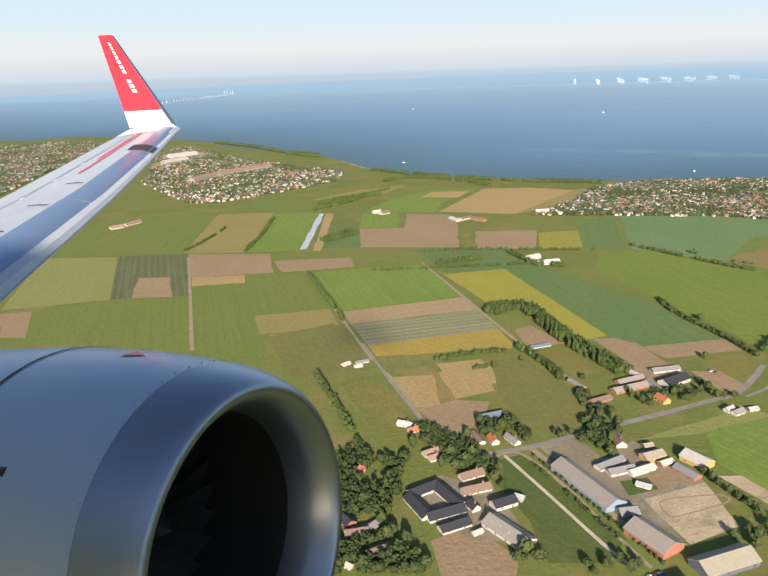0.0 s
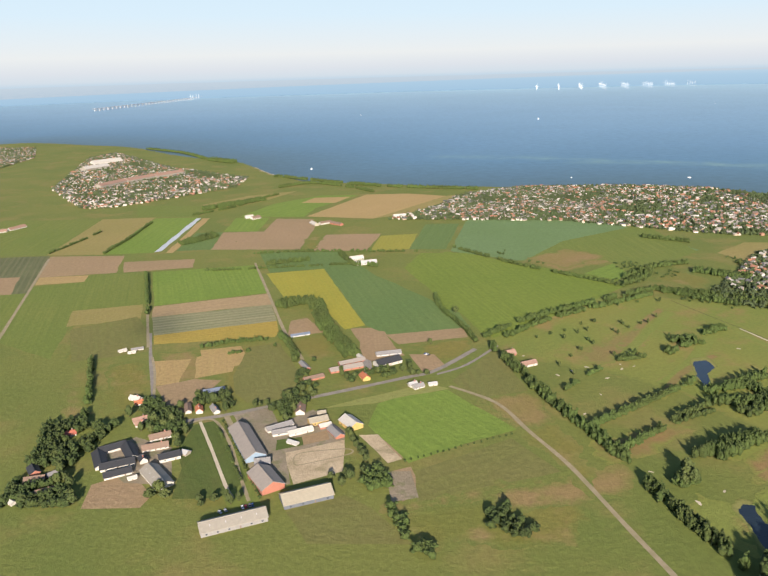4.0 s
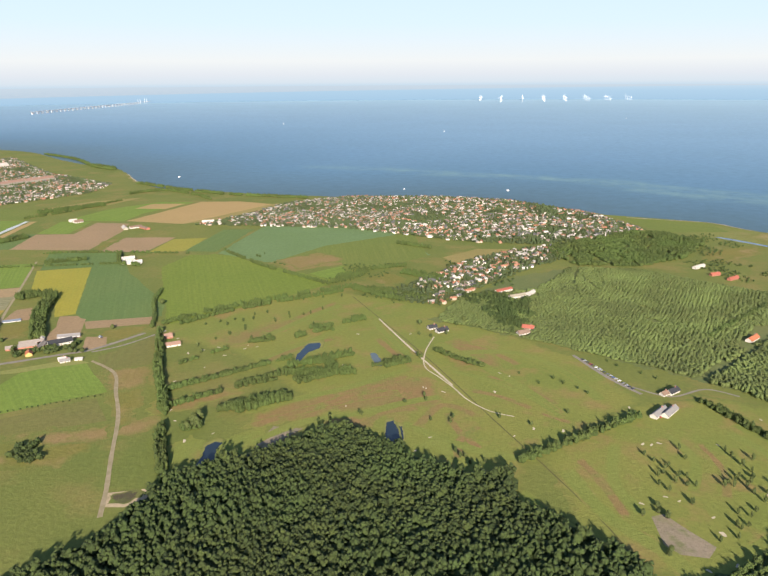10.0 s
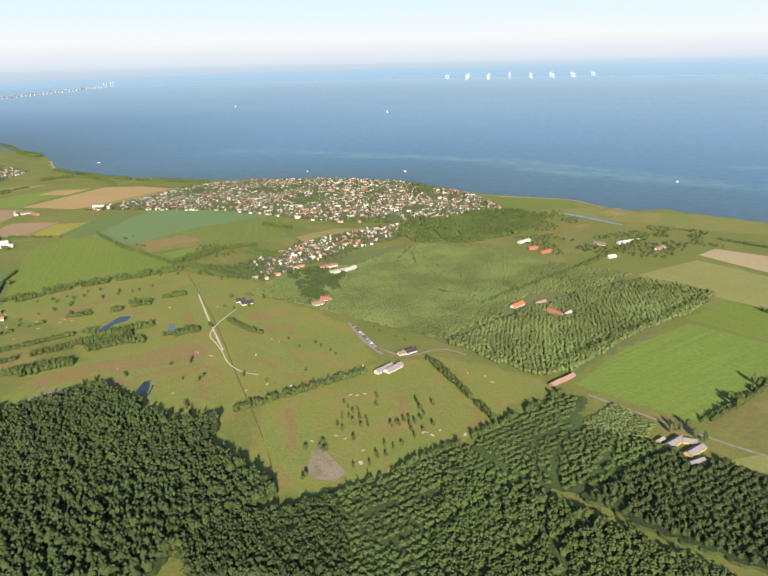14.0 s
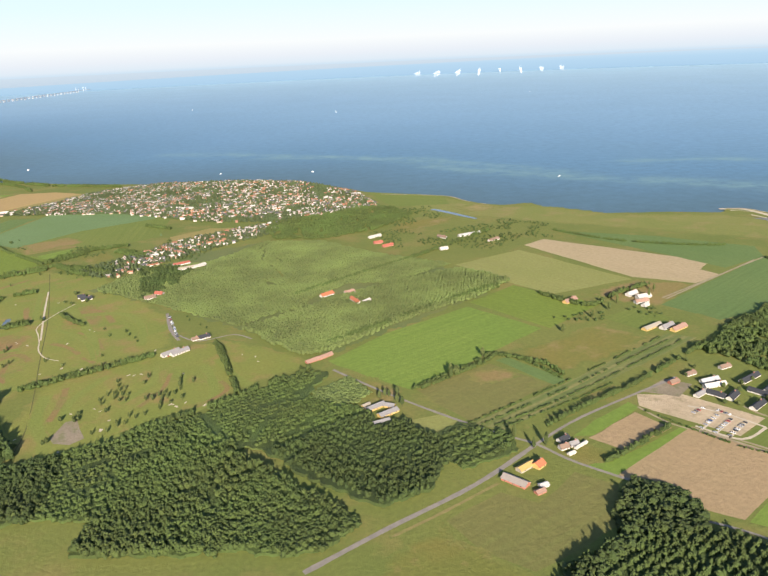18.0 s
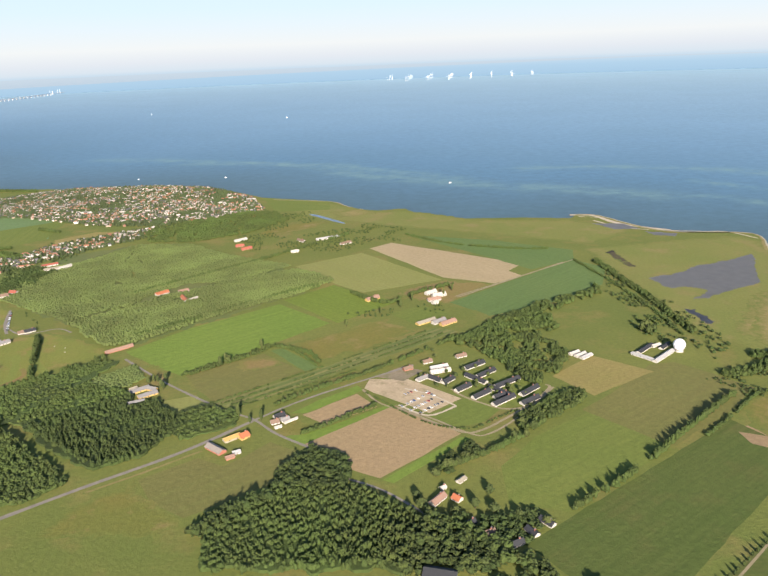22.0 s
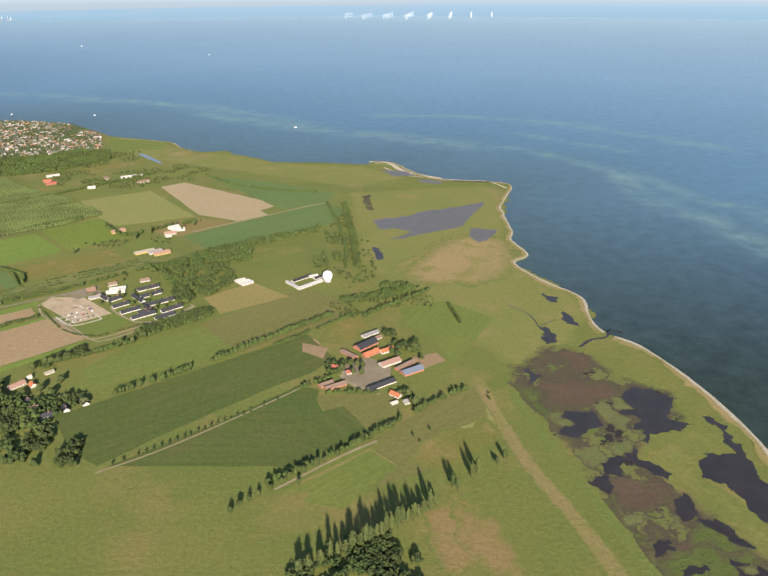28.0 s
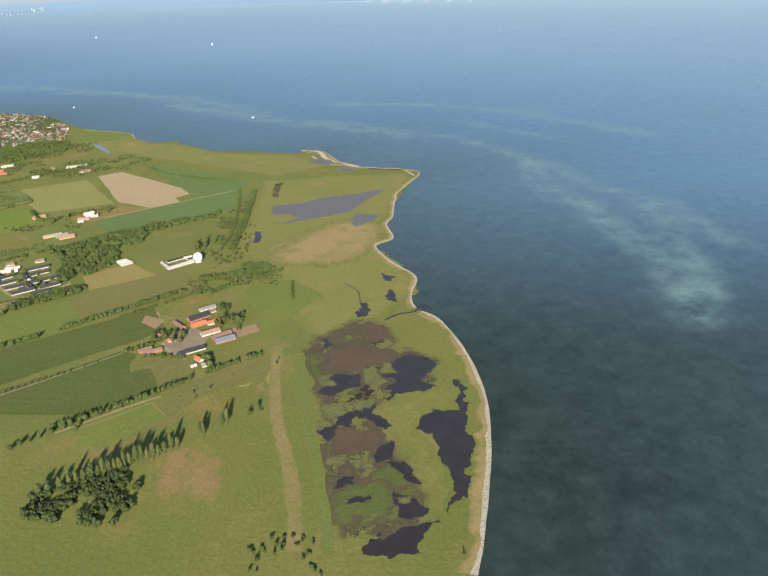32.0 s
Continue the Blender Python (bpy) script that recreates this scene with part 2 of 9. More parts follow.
M = {
    "meadow": ground_mat("meadow_grass", *MEADOW[:2], 0.012, 0.5, third=MEADOW[2]),
    "bright": ground_mat("young_grain", (0.160, 0.235, 0.042), (0.185, 0.252, 0.048), 0.015, 0.35, 35, (0.135, 0.200, 0.036), 1.2, 0.06),
    "bright2": ground_mat("ripe_grass", (0.158, 0.212, 0.036), (0.180, 0.226, 0.041), 0.014, 0.35, 20, (0.138, 0.182, 0.033), 1.2, 0.06),
    "grass": ground_mat("mown_grass", (0.150, 0.190, 0.042), (0.176, 0.200, 0.048), 0.016, 0.4, 60, (0.124, 0.160, 0.034), 1.2, 0.06),
    "dkgreen": ground_mat("dark_crop", (0.122, 0.186, 0.058), (0.142, 0.198, 0.062), 0.016, 0.4, 40, (0.098, 0.150, 0.044), 1.4, 0.12),
    "bluegr": ground_mat("pale_blue_green_crop", (0.154, 0.232, 0.094), (0.138, 0.211, 0.078), 0.016, 0.4, 75, (0.130, 0.197, 0.078), 1.8, 0.12),
    "olive": ground_mat("olive_pasture", (0.262, 0.262, 0.085), (0.232, 0.245, 0.072), 0.02, 0.5, 5, (0.205, 0.225, 0.062), 1.8, 0.3),
    "oliveg": ground_mat("dry_pasture", (0.196, 0.172, 0.045), (0.160, 0.168, 0.040), 0.022, 0.5, third=(0.273, 0.199, 0.085)),
    "darkcrop": ground_mat("vegetable_plots", (0.110, 0.125, 0.058), (0.150, 0.155, 0.072), 0.05, 0.5, 0, (0.225, 0.195, 0.105), 4.0, 0.4),
    "earth": ground_mat("bare_soil", (0.345, 0.238, 0.136), (0.300, 0.215, 0.118), 0.03, 0.5, 0, (0.265, 0.190, 0.105), 1.6, 0.25),
    "pink": ground_mat("harrowed_soil", (0.380, 0.270, 0.148), (0.335, 0.248, 0.132), 0.025, 0.4, 55, (0.335, 0.232, 0.132), 1.8, 0.25),
    "sandy": ground_mat("bare_sandy_soil", (0.430, 0.335, 0.195), (0.390, 0.310, 0.175), 0.02, 0.4, 55, (0.350, 0.280, 0.160), 1.8, 0.2),
    "earthg": ground_mat("thin_dry_grass", (0.262, 0.184, 0.080), (0.232, 0.180, 0.064), 0.03, 0.5, third=(0.200, 0.186, 0.055)),
    "tan": ground_mat("ripe_barley", (0.410, 0.285, 0.125), (0.365, 0.265, 0.110), 0.02, 0.5, 70, (0.320, 0.240, 0.095), 1.8, 0.25),
    "wheat": ground_mat("ripening_wheat", (0.300, 0.242, 0.088), (0.262, 0.226, 0.074), 0.02, 0.5, 35, (0.240, 0.206, 0.068), 1.8, 0.25),
    "ochre": ground_mat("ochre_crop", (0.390, 0.281, 0.065), (0.341, 0.267, 0.058), 0.02, 0.5, 80, (0.292, 0.225, 0.043), 3.0, 0.3),
    "yellow": ground_mat("flowering_rape", (0.345, 0.305, 0.048), (0.275, 0.270, 0.044), 0.02, 0.5, 40, (0.245, 0.250, 0.040), 2.0, 0.3),
    "yellowg": ground_mat("yellow_green_crop", (0.309, 0.281, 0.054), (0.244, 0.246, 0.046), 0.02, 0.5, 40, (0.211, 0.211, 0.043), 3.0, 0.3),
    "stripes": ground_mat("leek_rows", (0.205, 0.218, 0.110), (0.250, 0.235, 0.125), 0.02, 0.5, 0, (0.400, 0.330, 0.205), 4.2, 0.6),
    "stripeg": ground_mat("nursery_rows", (0.130, 0.169, 0.050), (0.195, 0.197, 0.069), 0.02, 0.5, 42, (0.276, 0.239, 0.094), 5.0, 0.7),
    "midgreen": ground_mat("meadow_in_seed", (0.088, 0.122, 0.030), (0.104, 0.128, 0.034), 0.02, 0.4, 0, (0.078, 0.106, 0.028), 1.2, 0.08, third=(0.122, 0.125, 0.039)),
    "fallow": ground_mat("fallow_grass", (0.182, 0.172, 0.056), (0.160, 0.166, 0.050), 0.02, 0.4, 0, (0.180, 0.172, 0.056), 1.6, 0.1, third=(0.172, 0.178, 0.050)),
    "golf": ground_mat("golf_turf", *TURF[:2], TURF[3], 0.6, third=TURF[2]),
    "rough": ground_mat("dry_rough", (0.252, 0.165, 0.070), (0.218, 0.178, 0.062), 0.05, 0.6, third=(0.180, 0.200, 0.052)),
    "plantation": ground_mat("plantation_floor", (0.122, 0.155, 0.054), (0.154, 0.169, 0.060), 0.03, 0.6),
    "clearing": ground_mat("clearing_grass", (0.244, 0.232, 0.078), (0.211, 0.211, 0.060), 0.04, 0.6),
    "yard": ground_mat("trodden_yard", (0.290, 0.235, 0.165), (0.235, 0.195, 0.130), 0.08, 0.8, third=(0.190, 0.185, 0.090)),
    "bare": ground_mat("yard_gravel", (0.520, 0.410, 0.270), (0.440, 0.345, 0.222), 0.06, 0.8, third=(0.330, 0.270, 0.160)),
    "straw": ground_mat("salt_meadow_straw", (0.325, 0.240, 0.108), (0.265, 0.220, 0.085), 0.03, 0.5, third=(0.215, 0.205, 0.062)),
    "marshg": ground_mat("salt_meadow", (0.178, 0.198, 0.052), (0.204, 0.206, 0.060), 0.02, 0.5, third=(0.236, 0.204, 0.074)),
    "mud": ground_mat("marsh_mud", *MUD[:2], MUD[3], 0.6, third=MUD[2], scraps=[(0.06, 0.54, (0.130, 0.138, 0.044), (0, 0, 0)), (0.075, 0.60, (0.100, 0.132, 0.034), (9, 4, 1)), (0.05, 0.585, (0.030, 0.027, 0.025), (37, 11, 4))]),
    "peat": ground_mat("bare_peat", (0.120, 0.082, 0.056), (0.098, 0.070, 0.046), 0.05, 0.6, third=(0.090, 0.082, 0.040)),
    "sedge": ground_mat("marsh_sedge", (0.088, 0.120, 0.030), (0.110, 0.130, 0.037), 0.05, 0.6, third=(0.090, 0.078, 0.043), scraps=[(0.07, 0.61, (0.034, 0.030, 0.027), (21, 5, 2)), (0.06, 0.60, (0.140, 0.150, 0.045), (3, 8, 2))]),
    "islet": ground_mat("reed_islet", (0.150, 0.158, 0.058), (0.126, 0.146, 0.048), 0.08, 0.8, third=(0.120, 0.100, 0.056)),
    "path": ground_mat("worn_track", (0.268, 0.206, 0.090), (0.232, 0.198, 0.072), 0.05, 0.5, third=(0.190, 0.190, 0.055)),
    "concrete": plain_mat("greenhouse_sheets", (0.45, 0.47, 0.48), (0.38, 0.40, 0.42), 0.2, 0.5),
    "asphalt": plain_mat("grey_asphalt", (0.25, 0.22, 0.185), (0.19, 0.17, 0.145), 0.3),
    "dirt": plain_mat("pale_gravel", (0.30, 0.245, 0.16), (0.235, 0.20, 0.115), 0.25),
    "fairway": ground_mat("mown_fairway", (0.180, 0.214, 0.048), (0.200, 0.222, 0.054), 0.03, 0.6),
    "lush": ground_mat("lush_grass", (0.132, 0.172, 0.042), (0.150, 0.180, 0.047), 0.03, 0.6),
    "dkline": plain_mat("ditch_weeds", (0.085, 0.085, 0.030), (0.12, 0.11, 0.04), 0.2),
    "shingle": plain_mat("shore_shingle", (0.46, 0.42, 0.33), (0.25, 0.24, 0.16), 0.9),
    "sand": plain_mat("dry_sand", (0.50, 0.43, 0.32), (0.40, 0.34, 0.25), 0.2),
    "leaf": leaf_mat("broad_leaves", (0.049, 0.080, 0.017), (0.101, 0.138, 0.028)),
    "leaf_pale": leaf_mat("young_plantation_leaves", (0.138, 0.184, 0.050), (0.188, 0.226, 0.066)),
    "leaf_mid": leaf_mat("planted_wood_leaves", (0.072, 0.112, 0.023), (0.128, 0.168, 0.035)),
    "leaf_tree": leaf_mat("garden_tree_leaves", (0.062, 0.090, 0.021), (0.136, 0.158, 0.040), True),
    # lighter and greyer than the wood leaves; the villages' haze is in the colour
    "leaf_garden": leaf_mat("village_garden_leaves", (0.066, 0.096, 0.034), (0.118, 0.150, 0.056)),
    "bark": plain_mat("bark", (0.09, 0.065, 0.045), (0.05, 0.04, 0.03), 3.0),
}


# ---- mesh helpers ----
def mesh_from(name, verts, faces, mats, indices=None):
    """A mesh from arrays of corners and of equal-sized faces."""
    me = bpy.data.meshes.new(name)
    v = np.asarray(verts, dtype=np.float32)
    fc = np.asarray(faces, dtype=np.int32)
    k = fc.shape[1]
    me.vertices.add(len(v))
    me.vertices.foreach_set("co", v.ravel())
    me.loops.add(fc.size)
    me.loops.foreach_set("vertex_index", fc.ravel())
    me.polygons.add(len(fc))
    me.polygons.foreach_set("loop_start", np.arange(0, fc.size, k, dtype=np.int32))
    me.polygons.foreach_set("loop_total", np.full(len(fc), k, dtype=np.int32))
    for m in mats:
        me.materials.append(m)
    if indices is not None:
        me.polygons.foreach_set("material_index", np.asarray(indices, dtype=np.int32))
    me.update(calc_edges=True)
    return me


def fractal(points, rough, step, closed=True):
    """Splits long edges and shakes them a little sideways."""
    pts = [Vector((*p, 0)) for p in points]
    out = []
    count = len(pts) if closed else len(pts) - 1
    for i in range(count):
        a, b = pts[i], pts[(i + 1) % len(pts)]
        d = b - a
        k = max(1, int(d.length / step))
        side = Vector((-d.y, d.x, 0)).normalized() if d.length > 0 else Vector((0, 0, 0))
        for j in range(k):
            p = a + d * (j / k)
            w = rough * min(1.0, d.length / (4 * step)) * (1 if 0 < j else 0.3)
            p = p + side * (noise.noise(p * (0.45 / step)) + 0.5 * noise.noise(p * (1.3 / step))) * w
            out.append((p.x, p.y))
    if not closed:
        out.append(points[-1])
    return out


def ragged(points, amount):
    """A wet, frayed outline: a closed line resampled finely and pushed about at three sizes."""
    out = []
    for (ax, ay), (bx, by) in zip(points, points[1:] + points[:1]):
        k = max(1, int(math.hypot(bx - ax, by - ay) / 0.7))
        for j in range(k):
            p = Vector((ax + (bx - ax) * j / k, ay + (by - ay) * j / k, 0))
            q = noise.noise_vector(p * 0.11) * 3.2 + noise.noise_vector(p * 0.33) * 1.7 + noise.noise_vector(p * 0.9) * 0.7
            out.append((p.x + q.x * amount, p.y + q.y * amount))
    return out


def sheet(name, points, z, mat, skirt=0.0, soft=0.0):
    pts = [Vector(p) for p in points]
    n = len(pts)
    if soft:
        gx, gy = fill(points, max(1.2, soft * 0.8), 0.3)
        pts += [Vector((a, b)) for a, b in zip(gx, gy)]
    v2, _, tris, _, _, _ = delaunay_2d_cdt(pts, [(i, (i + 1) % n) for i in range(n)], [list(range(n))], 1, 1e-4)
    verts = [(p.x, p.y, z) for p in v2]
    faces = [tuple(t) if (v2[t[1]] - v2[t[0]]).cross(v2[t[2]] - v2[t[0]]) > 0 else tuple(reversed(t)) for t in tris]
    if skirt:
        k = len(verts)
        verts += [(x, y, z) for x, y in points] + [(x, y, z - skirt) for x, y in points]
        for i in range(n):
            j = (i + 1) % n
            faces += [(k + i, k + n + i, k + n + j), (k + i, k + n + j, k + j)]
    me = mesh_from(name, verts, faces, [mat])
    if soft:
        p = np.array(verts)
        far = away(p[:, 0], p[:, 1], [*points, points[0]]) / soft
        me.attributes.new("fade", "FLOAT", "POINT").data.foreach_set("value", np.clip(far, 0, 1).astype(np.float32))
    return new(name, me)


LAID = []


def level(points):
    """The height at which a patch of ground lies: just above every earlier patch that it overlaps."""
    p = np.array(points)
    lo, hi = p.min(0), p.max(0)
    top = 0
    for q, qlo, qhi, k in LAID:
        if k > top - 1 and (lo < qhi).all() and (qlo < hi).all():
            if inside(q, p[:, 0], p[:, 1]).any() or inside(p, q[:, 0], q[:, 1]).any():
                top = max(top, k + 1)
    LAID.append((p, lo, hi, top))
    return 0.02 + 0.006 * top


NAMES = {"bright": "field", "bright2": "field", "grass": "field", "midgreen": "field", "dkgreen": "field", "bluegr": "field", "olive": "pasture", "oliveg": "pasture", "darkcrop": "vegetable_plot",
         "earth": "ploughed_field", "pink": "ploughed_field", "sandy": "ploughed_field", "earthg": "pasture", "tan": "barley_field", "wheat": "wheat_field", "ochre": "field", "yellow": "rape_field",
         "yellowg": "field", "stripes": "vegetable_field", "stripeg": "nursery_field", "fallow": "pasture", "golf": "golf_course", "rough": "rough", "fairway": "fairway", "plantation": "plantation_floor",
         "clearing": "clearing", "bare": "yard", "yard": "farmyard", "straw": "salt_meadow", "marshg": "salt_meadow", "mud": "marsh", "peat": "marsh", "sedge": "marsh", "path": "track", "concrete": "greenhouse_roof"}
SOFT = {"peat", "rough", "fairway", "clearing", "straw", "marshg", "mud", "sedge", "golf", "oliveg", "earthg", "plantation", "path"}


def field(kind, *points):
    """A patch of ground whose sowing rows run along its longest edge."""
    outline = ragged(list(points), 1.3) if kind in SOFT else fractal(points, 0.9, 7.0)
    z = level(outline)
    dx, dy = max(((q[0] - p[0], q[1] - p[1]) for p, q in zip(points, points[1:] + points[:1])), key=lambda d: d[0] ** 2 + d[1] ** 2)
    a = math.atan2(dy, dx)
    c, s = math.cos(a), math.sin(a)
    ob = sheet(NAMES[kind], [(x * c + y * s, y * c - x * s) for x, y in outline], z, M[kind], 0.0, 0.0 if kind not in SOFT else {"path": 1.6, "straw": 16.0, "marshg": 10.0, "mud": 6.0, "sedge": 4.0, "peat": 4.0}.get(kind, 5.0))
    ob.matrix_basis = Matrix.Rotation(a, 4, "Z")
    return tagged(ob, kind="structure")


def ribbon(name, width, kind, points, z=None, wobble=0.15, shift=0.0):
    """A strip along a line; strips of grass thin out at their sides."""
    pts = [Vector((*p, 0)) for p in smooth(points, 5)]
    across = (1, 0.4, -0.4, -1) if kind in ("fairway", "rough", "lush", "path", "earthg") else (1, -1)
    k = len(across)
    verts, faces, fade = [], [], []
    for i, p in enumerate(pts):
        d = (pts[min(i + 1, len(pts) - 1)] - pts[max(i - 1, 0)]).normalized()
        side = Vector((-d.y, d.x, 0))
        w = width * (0.5 + wobble * noise.noise(p * 0.2))
        p = p + side * shift
        end = i in (0, len(pts) - 1)
        for u in across:
            verts.append((*(p + side * w * u).xy, z or 0.0))
            fade.append(0.0 if end or abs(u) == 1 else 1.0)
        if i:
            for j in range(k - 1):
                c = k * i + j
                faces.append((c - k, c - k + 1, c + 1, c))
    if z is None:
        z = level([v[:2] for v in verts[0::k] + verts[-1::-k]])
        verts = [(x, y, z) for x, y, _ in verts]
    me = mesh_from(name, verts, faces, [M[kind]])
    me.attributes.new("fade", "FLOAT", "POINT").data.foreach_set("value", np.array(fade, dtype=np.float32))
    return new(name, me)


def smooth(points, per):
    """A curve through the points."""
    p = [Vector((*q, 0)) for q in points]
    out = []
    for i in range(len(p) - 1):
        a, b, c, d = p[max(i - 1, 0)], p[i], p[i + 1], p[min(i + 2, len(p) - 1)]
        for j in range(per):
            u = j / per
            q = 0.5 * (2 * b + (c - a) * u + (2 * a - 5 * b + 4 * c - d) * u * u + (3 * b - a - 3 * c + d) * u ** 3)
            out.append((q.x, q.y))
    out.append(points[-1])
    return out


def inside(points, x, y):
    """Which of the places lie inside the outline."""
    p = np.array(points)
    hit = np.zeros(len(x), bool)
    for i in range(len(p)):
        (ax, ay), (bx, by) = p[i], p[i - 1]
        with np.errstate(divide="ignore", invalid="ignore"):
            hit ^= ((ay > y) != (by > y)) & (x < (bx - ax) * (y - ay) / (by - ay) + ax)
    return hit


rng = np.random.default_rng(4)


def ball(sub):
    bm = bmesh.new()
    bmesh.ops.create_icosphere(bm, subdivisions=sub, radius=1.0)
    v = np.array([q.co[:] for q in bm.verts])
    f = np.array([[q.index for q in g.verts] for g in bm.faces])
    bm.free()
    return v, f


BALL1, BALL2 = ball(1), ball(2)


def lumpy(v, seed, amount):
    return np.array([(Vector(p) * (1 + amount * noise.noise(Vector(p) * 1.7 + Vector((seed, 0, 0))) + 0.6 * amount * noise.noise(Vector(p) * 4.1 + Vector((0, seed, 0)))))[:] for p in v])


OCT = (np.array([(1, 0, 0), (-1, 0, 0), (0, 1, 0), (0, -1, 0), (0, 0, 1), (0, 0, -1)], dtype=float),
       np.array([(0, 2, 4), (2, 1, 4), (1, 3, 4), (3, 0, 4), (2, 0, 5), (1, 2, 5), (3, 1, 5), (0, 3, 5)]))


def crown(seed, clumps, body=BALL1, small=0.11, large=0.20, point=0.0):
    """A crown about one wide and one high on z = 0: a lumpy body with many ragged sprays of leaves round it."""
    r = random.Random(seed)
    v = lumpy(body[0], seed * 7.3, 0.5) * np.array((0.37, 0.37, 0.42)) + np.array((0, 0, 0.48))
    vs, fs, base = [v], [body[1]], len(v)
    for k in range(clumps):
        a, u = r.uniform(0, 6.283), r.uniform(-0.55, 1.0)
        flat = math.sqrt(max(0.0, 1 - u * u))
        q = r.uniform(0.34, 0.46)
        c = np.array((math.cos(a) * flat * q, math.sin(a) * flat * q, 0.5 + 0.48 * u * r.uniform(0.8, 1.05)))
        turn = np.array(Matrix.Rotation(r.uniform(0, 6.28), 3, Vector((r.uniform(-1, 1), r.uniform(-1, 1), r.uniform(-1, 1))).normalized()))
        w = OCT[0] * np.array([[r.uniform(0.55, 1.5)] for _ in range(6)]) * r.uniform(small, large)
        vs.append(w @ turn.T * np.array((1, 1, 0.8)) + c)
        fs.append(OCT[1] + base)
        base += 6
    v = np.concatenate(vs)
    if point:
        k = 1 - point * np.clip(v[:, 2], 0, 1)
        v = v * np.stack([k, k, np.ones(len(v))], 1)
    return v, np.concatenate(fs)


CROWNS = [crown(k, 8) for k in range(8)]
BUSHES = [crown(20 + k, 2, BALL1, 0.14, 0.24) for k in range(6)]
SPIRES = [crown(40 + k, 5, BALL1, 0.1, 0.17, 0.62) for k in range(5)]


def scatter(name, x, y, wide, high, kinds, mat, z=0.0, sink=0.12):
    """One mesh of many crowns."""
    vs, fs, base = [], [], 0
    pick = rng.integers(0, len(kinds), len(x))
    turn = rng.uniform(0, 6.28, len(x))
    for k, (v, f) in enumerate(kinds):
        idx = np.nonzero(pick == k)[0]
        if not len(idx):
            continue
        c, s = np.cos(turn[idx])[:, None], np.sin(turn[idx])[:, None]
        w, h = wide[idx][:, None], high[idx][:, None]
        px = (v[None, :, 0] * c - v[None, :, 1] * s) * w + x[idx][:, None]
        py = (v[None, :, 0] * s + v[None, :, 1] * c) * w + y[idx][:, None]
        pz = (v[None, :, 2] - sink) * h + z
        vs.append(np.stack([px, py, pz], 2).reshape(-1, 3))
        off = base + np.arange(len(idx))[:, None, None] * len(v)
        fs.append((f[None] + off).reshape(-1, 3))
        base += len(idx) * len(v)
    return new(name, mesh_from(name, np.concatenate(vs), np.concatenate(fs), [mat]))


def fill(points, gap, jitter=0.42):
    p = np.array(points)
    lo, hi = p.min(0), p.max(0)
    gx, gy = np.meshgrid(np.arange(lo[0], hi[0], gap), np.arange(lo[1], hi[1], gap))
    x, y = gx.ravel(), gy.ravel()
    x = x + rng.uniform(-jitter, jitter, len(x)) * gap
    y = y + rng.uniform(-jitter, jitter, len(y)) * gap
    k = inside(points, x, y)
    return x[k], y[k]


def fill_rows(points, gap, angle, spread):
    """Places in planted rows."""
    c, s = math.cos(radians(angle)), math.sin(radians(angle))
    turned = [(px * c + py * s, -px * s + py * c) for px, py in points]
    p = np.array(turned)
    lo, hi = p.min(0), p.max(0)
    gx, gy = np.meshgrid(np.arange(lo[0], hi[0], gap * 0.66), np.arange(lo[1], hi[1], gap * spread))
    x, y = gx.ravel(), gy.ravel()
    x = x + rng.uniform(-0.6, 0.6, len(x)) * gap
    y = y + rng.normal(0, 0.2, len(y)) * gap + 0.8 * np.sin(x * 0.05) + 0.5 * np.sin(x * 0.021 + y * 0.03)
    keep = rng.random(len(x)) < 0.93
    x, y = x[keep], y[keep]
    k = inside(turned, x, y)
    x, y = x[k], y[k]
    return x * c - y * s, x * s + y * c


def away(x, y, line):
    """The distance of places from a line."""
    best = np.full(len(x), 1e9)
    for (ax, ay), (bx, by) in zip(line[:-1], line[1:]):
        dx, dy = bx - ax, by - ay
        u = np.clip(((x - ax) * dx + (y - ay) * dy) / (dx * dx + dy * dy + 1e-9), 0, 1)
        best = np.minimum(best, np.hypot(x - ax - u * dx, y - ay - u * dy))
    return best


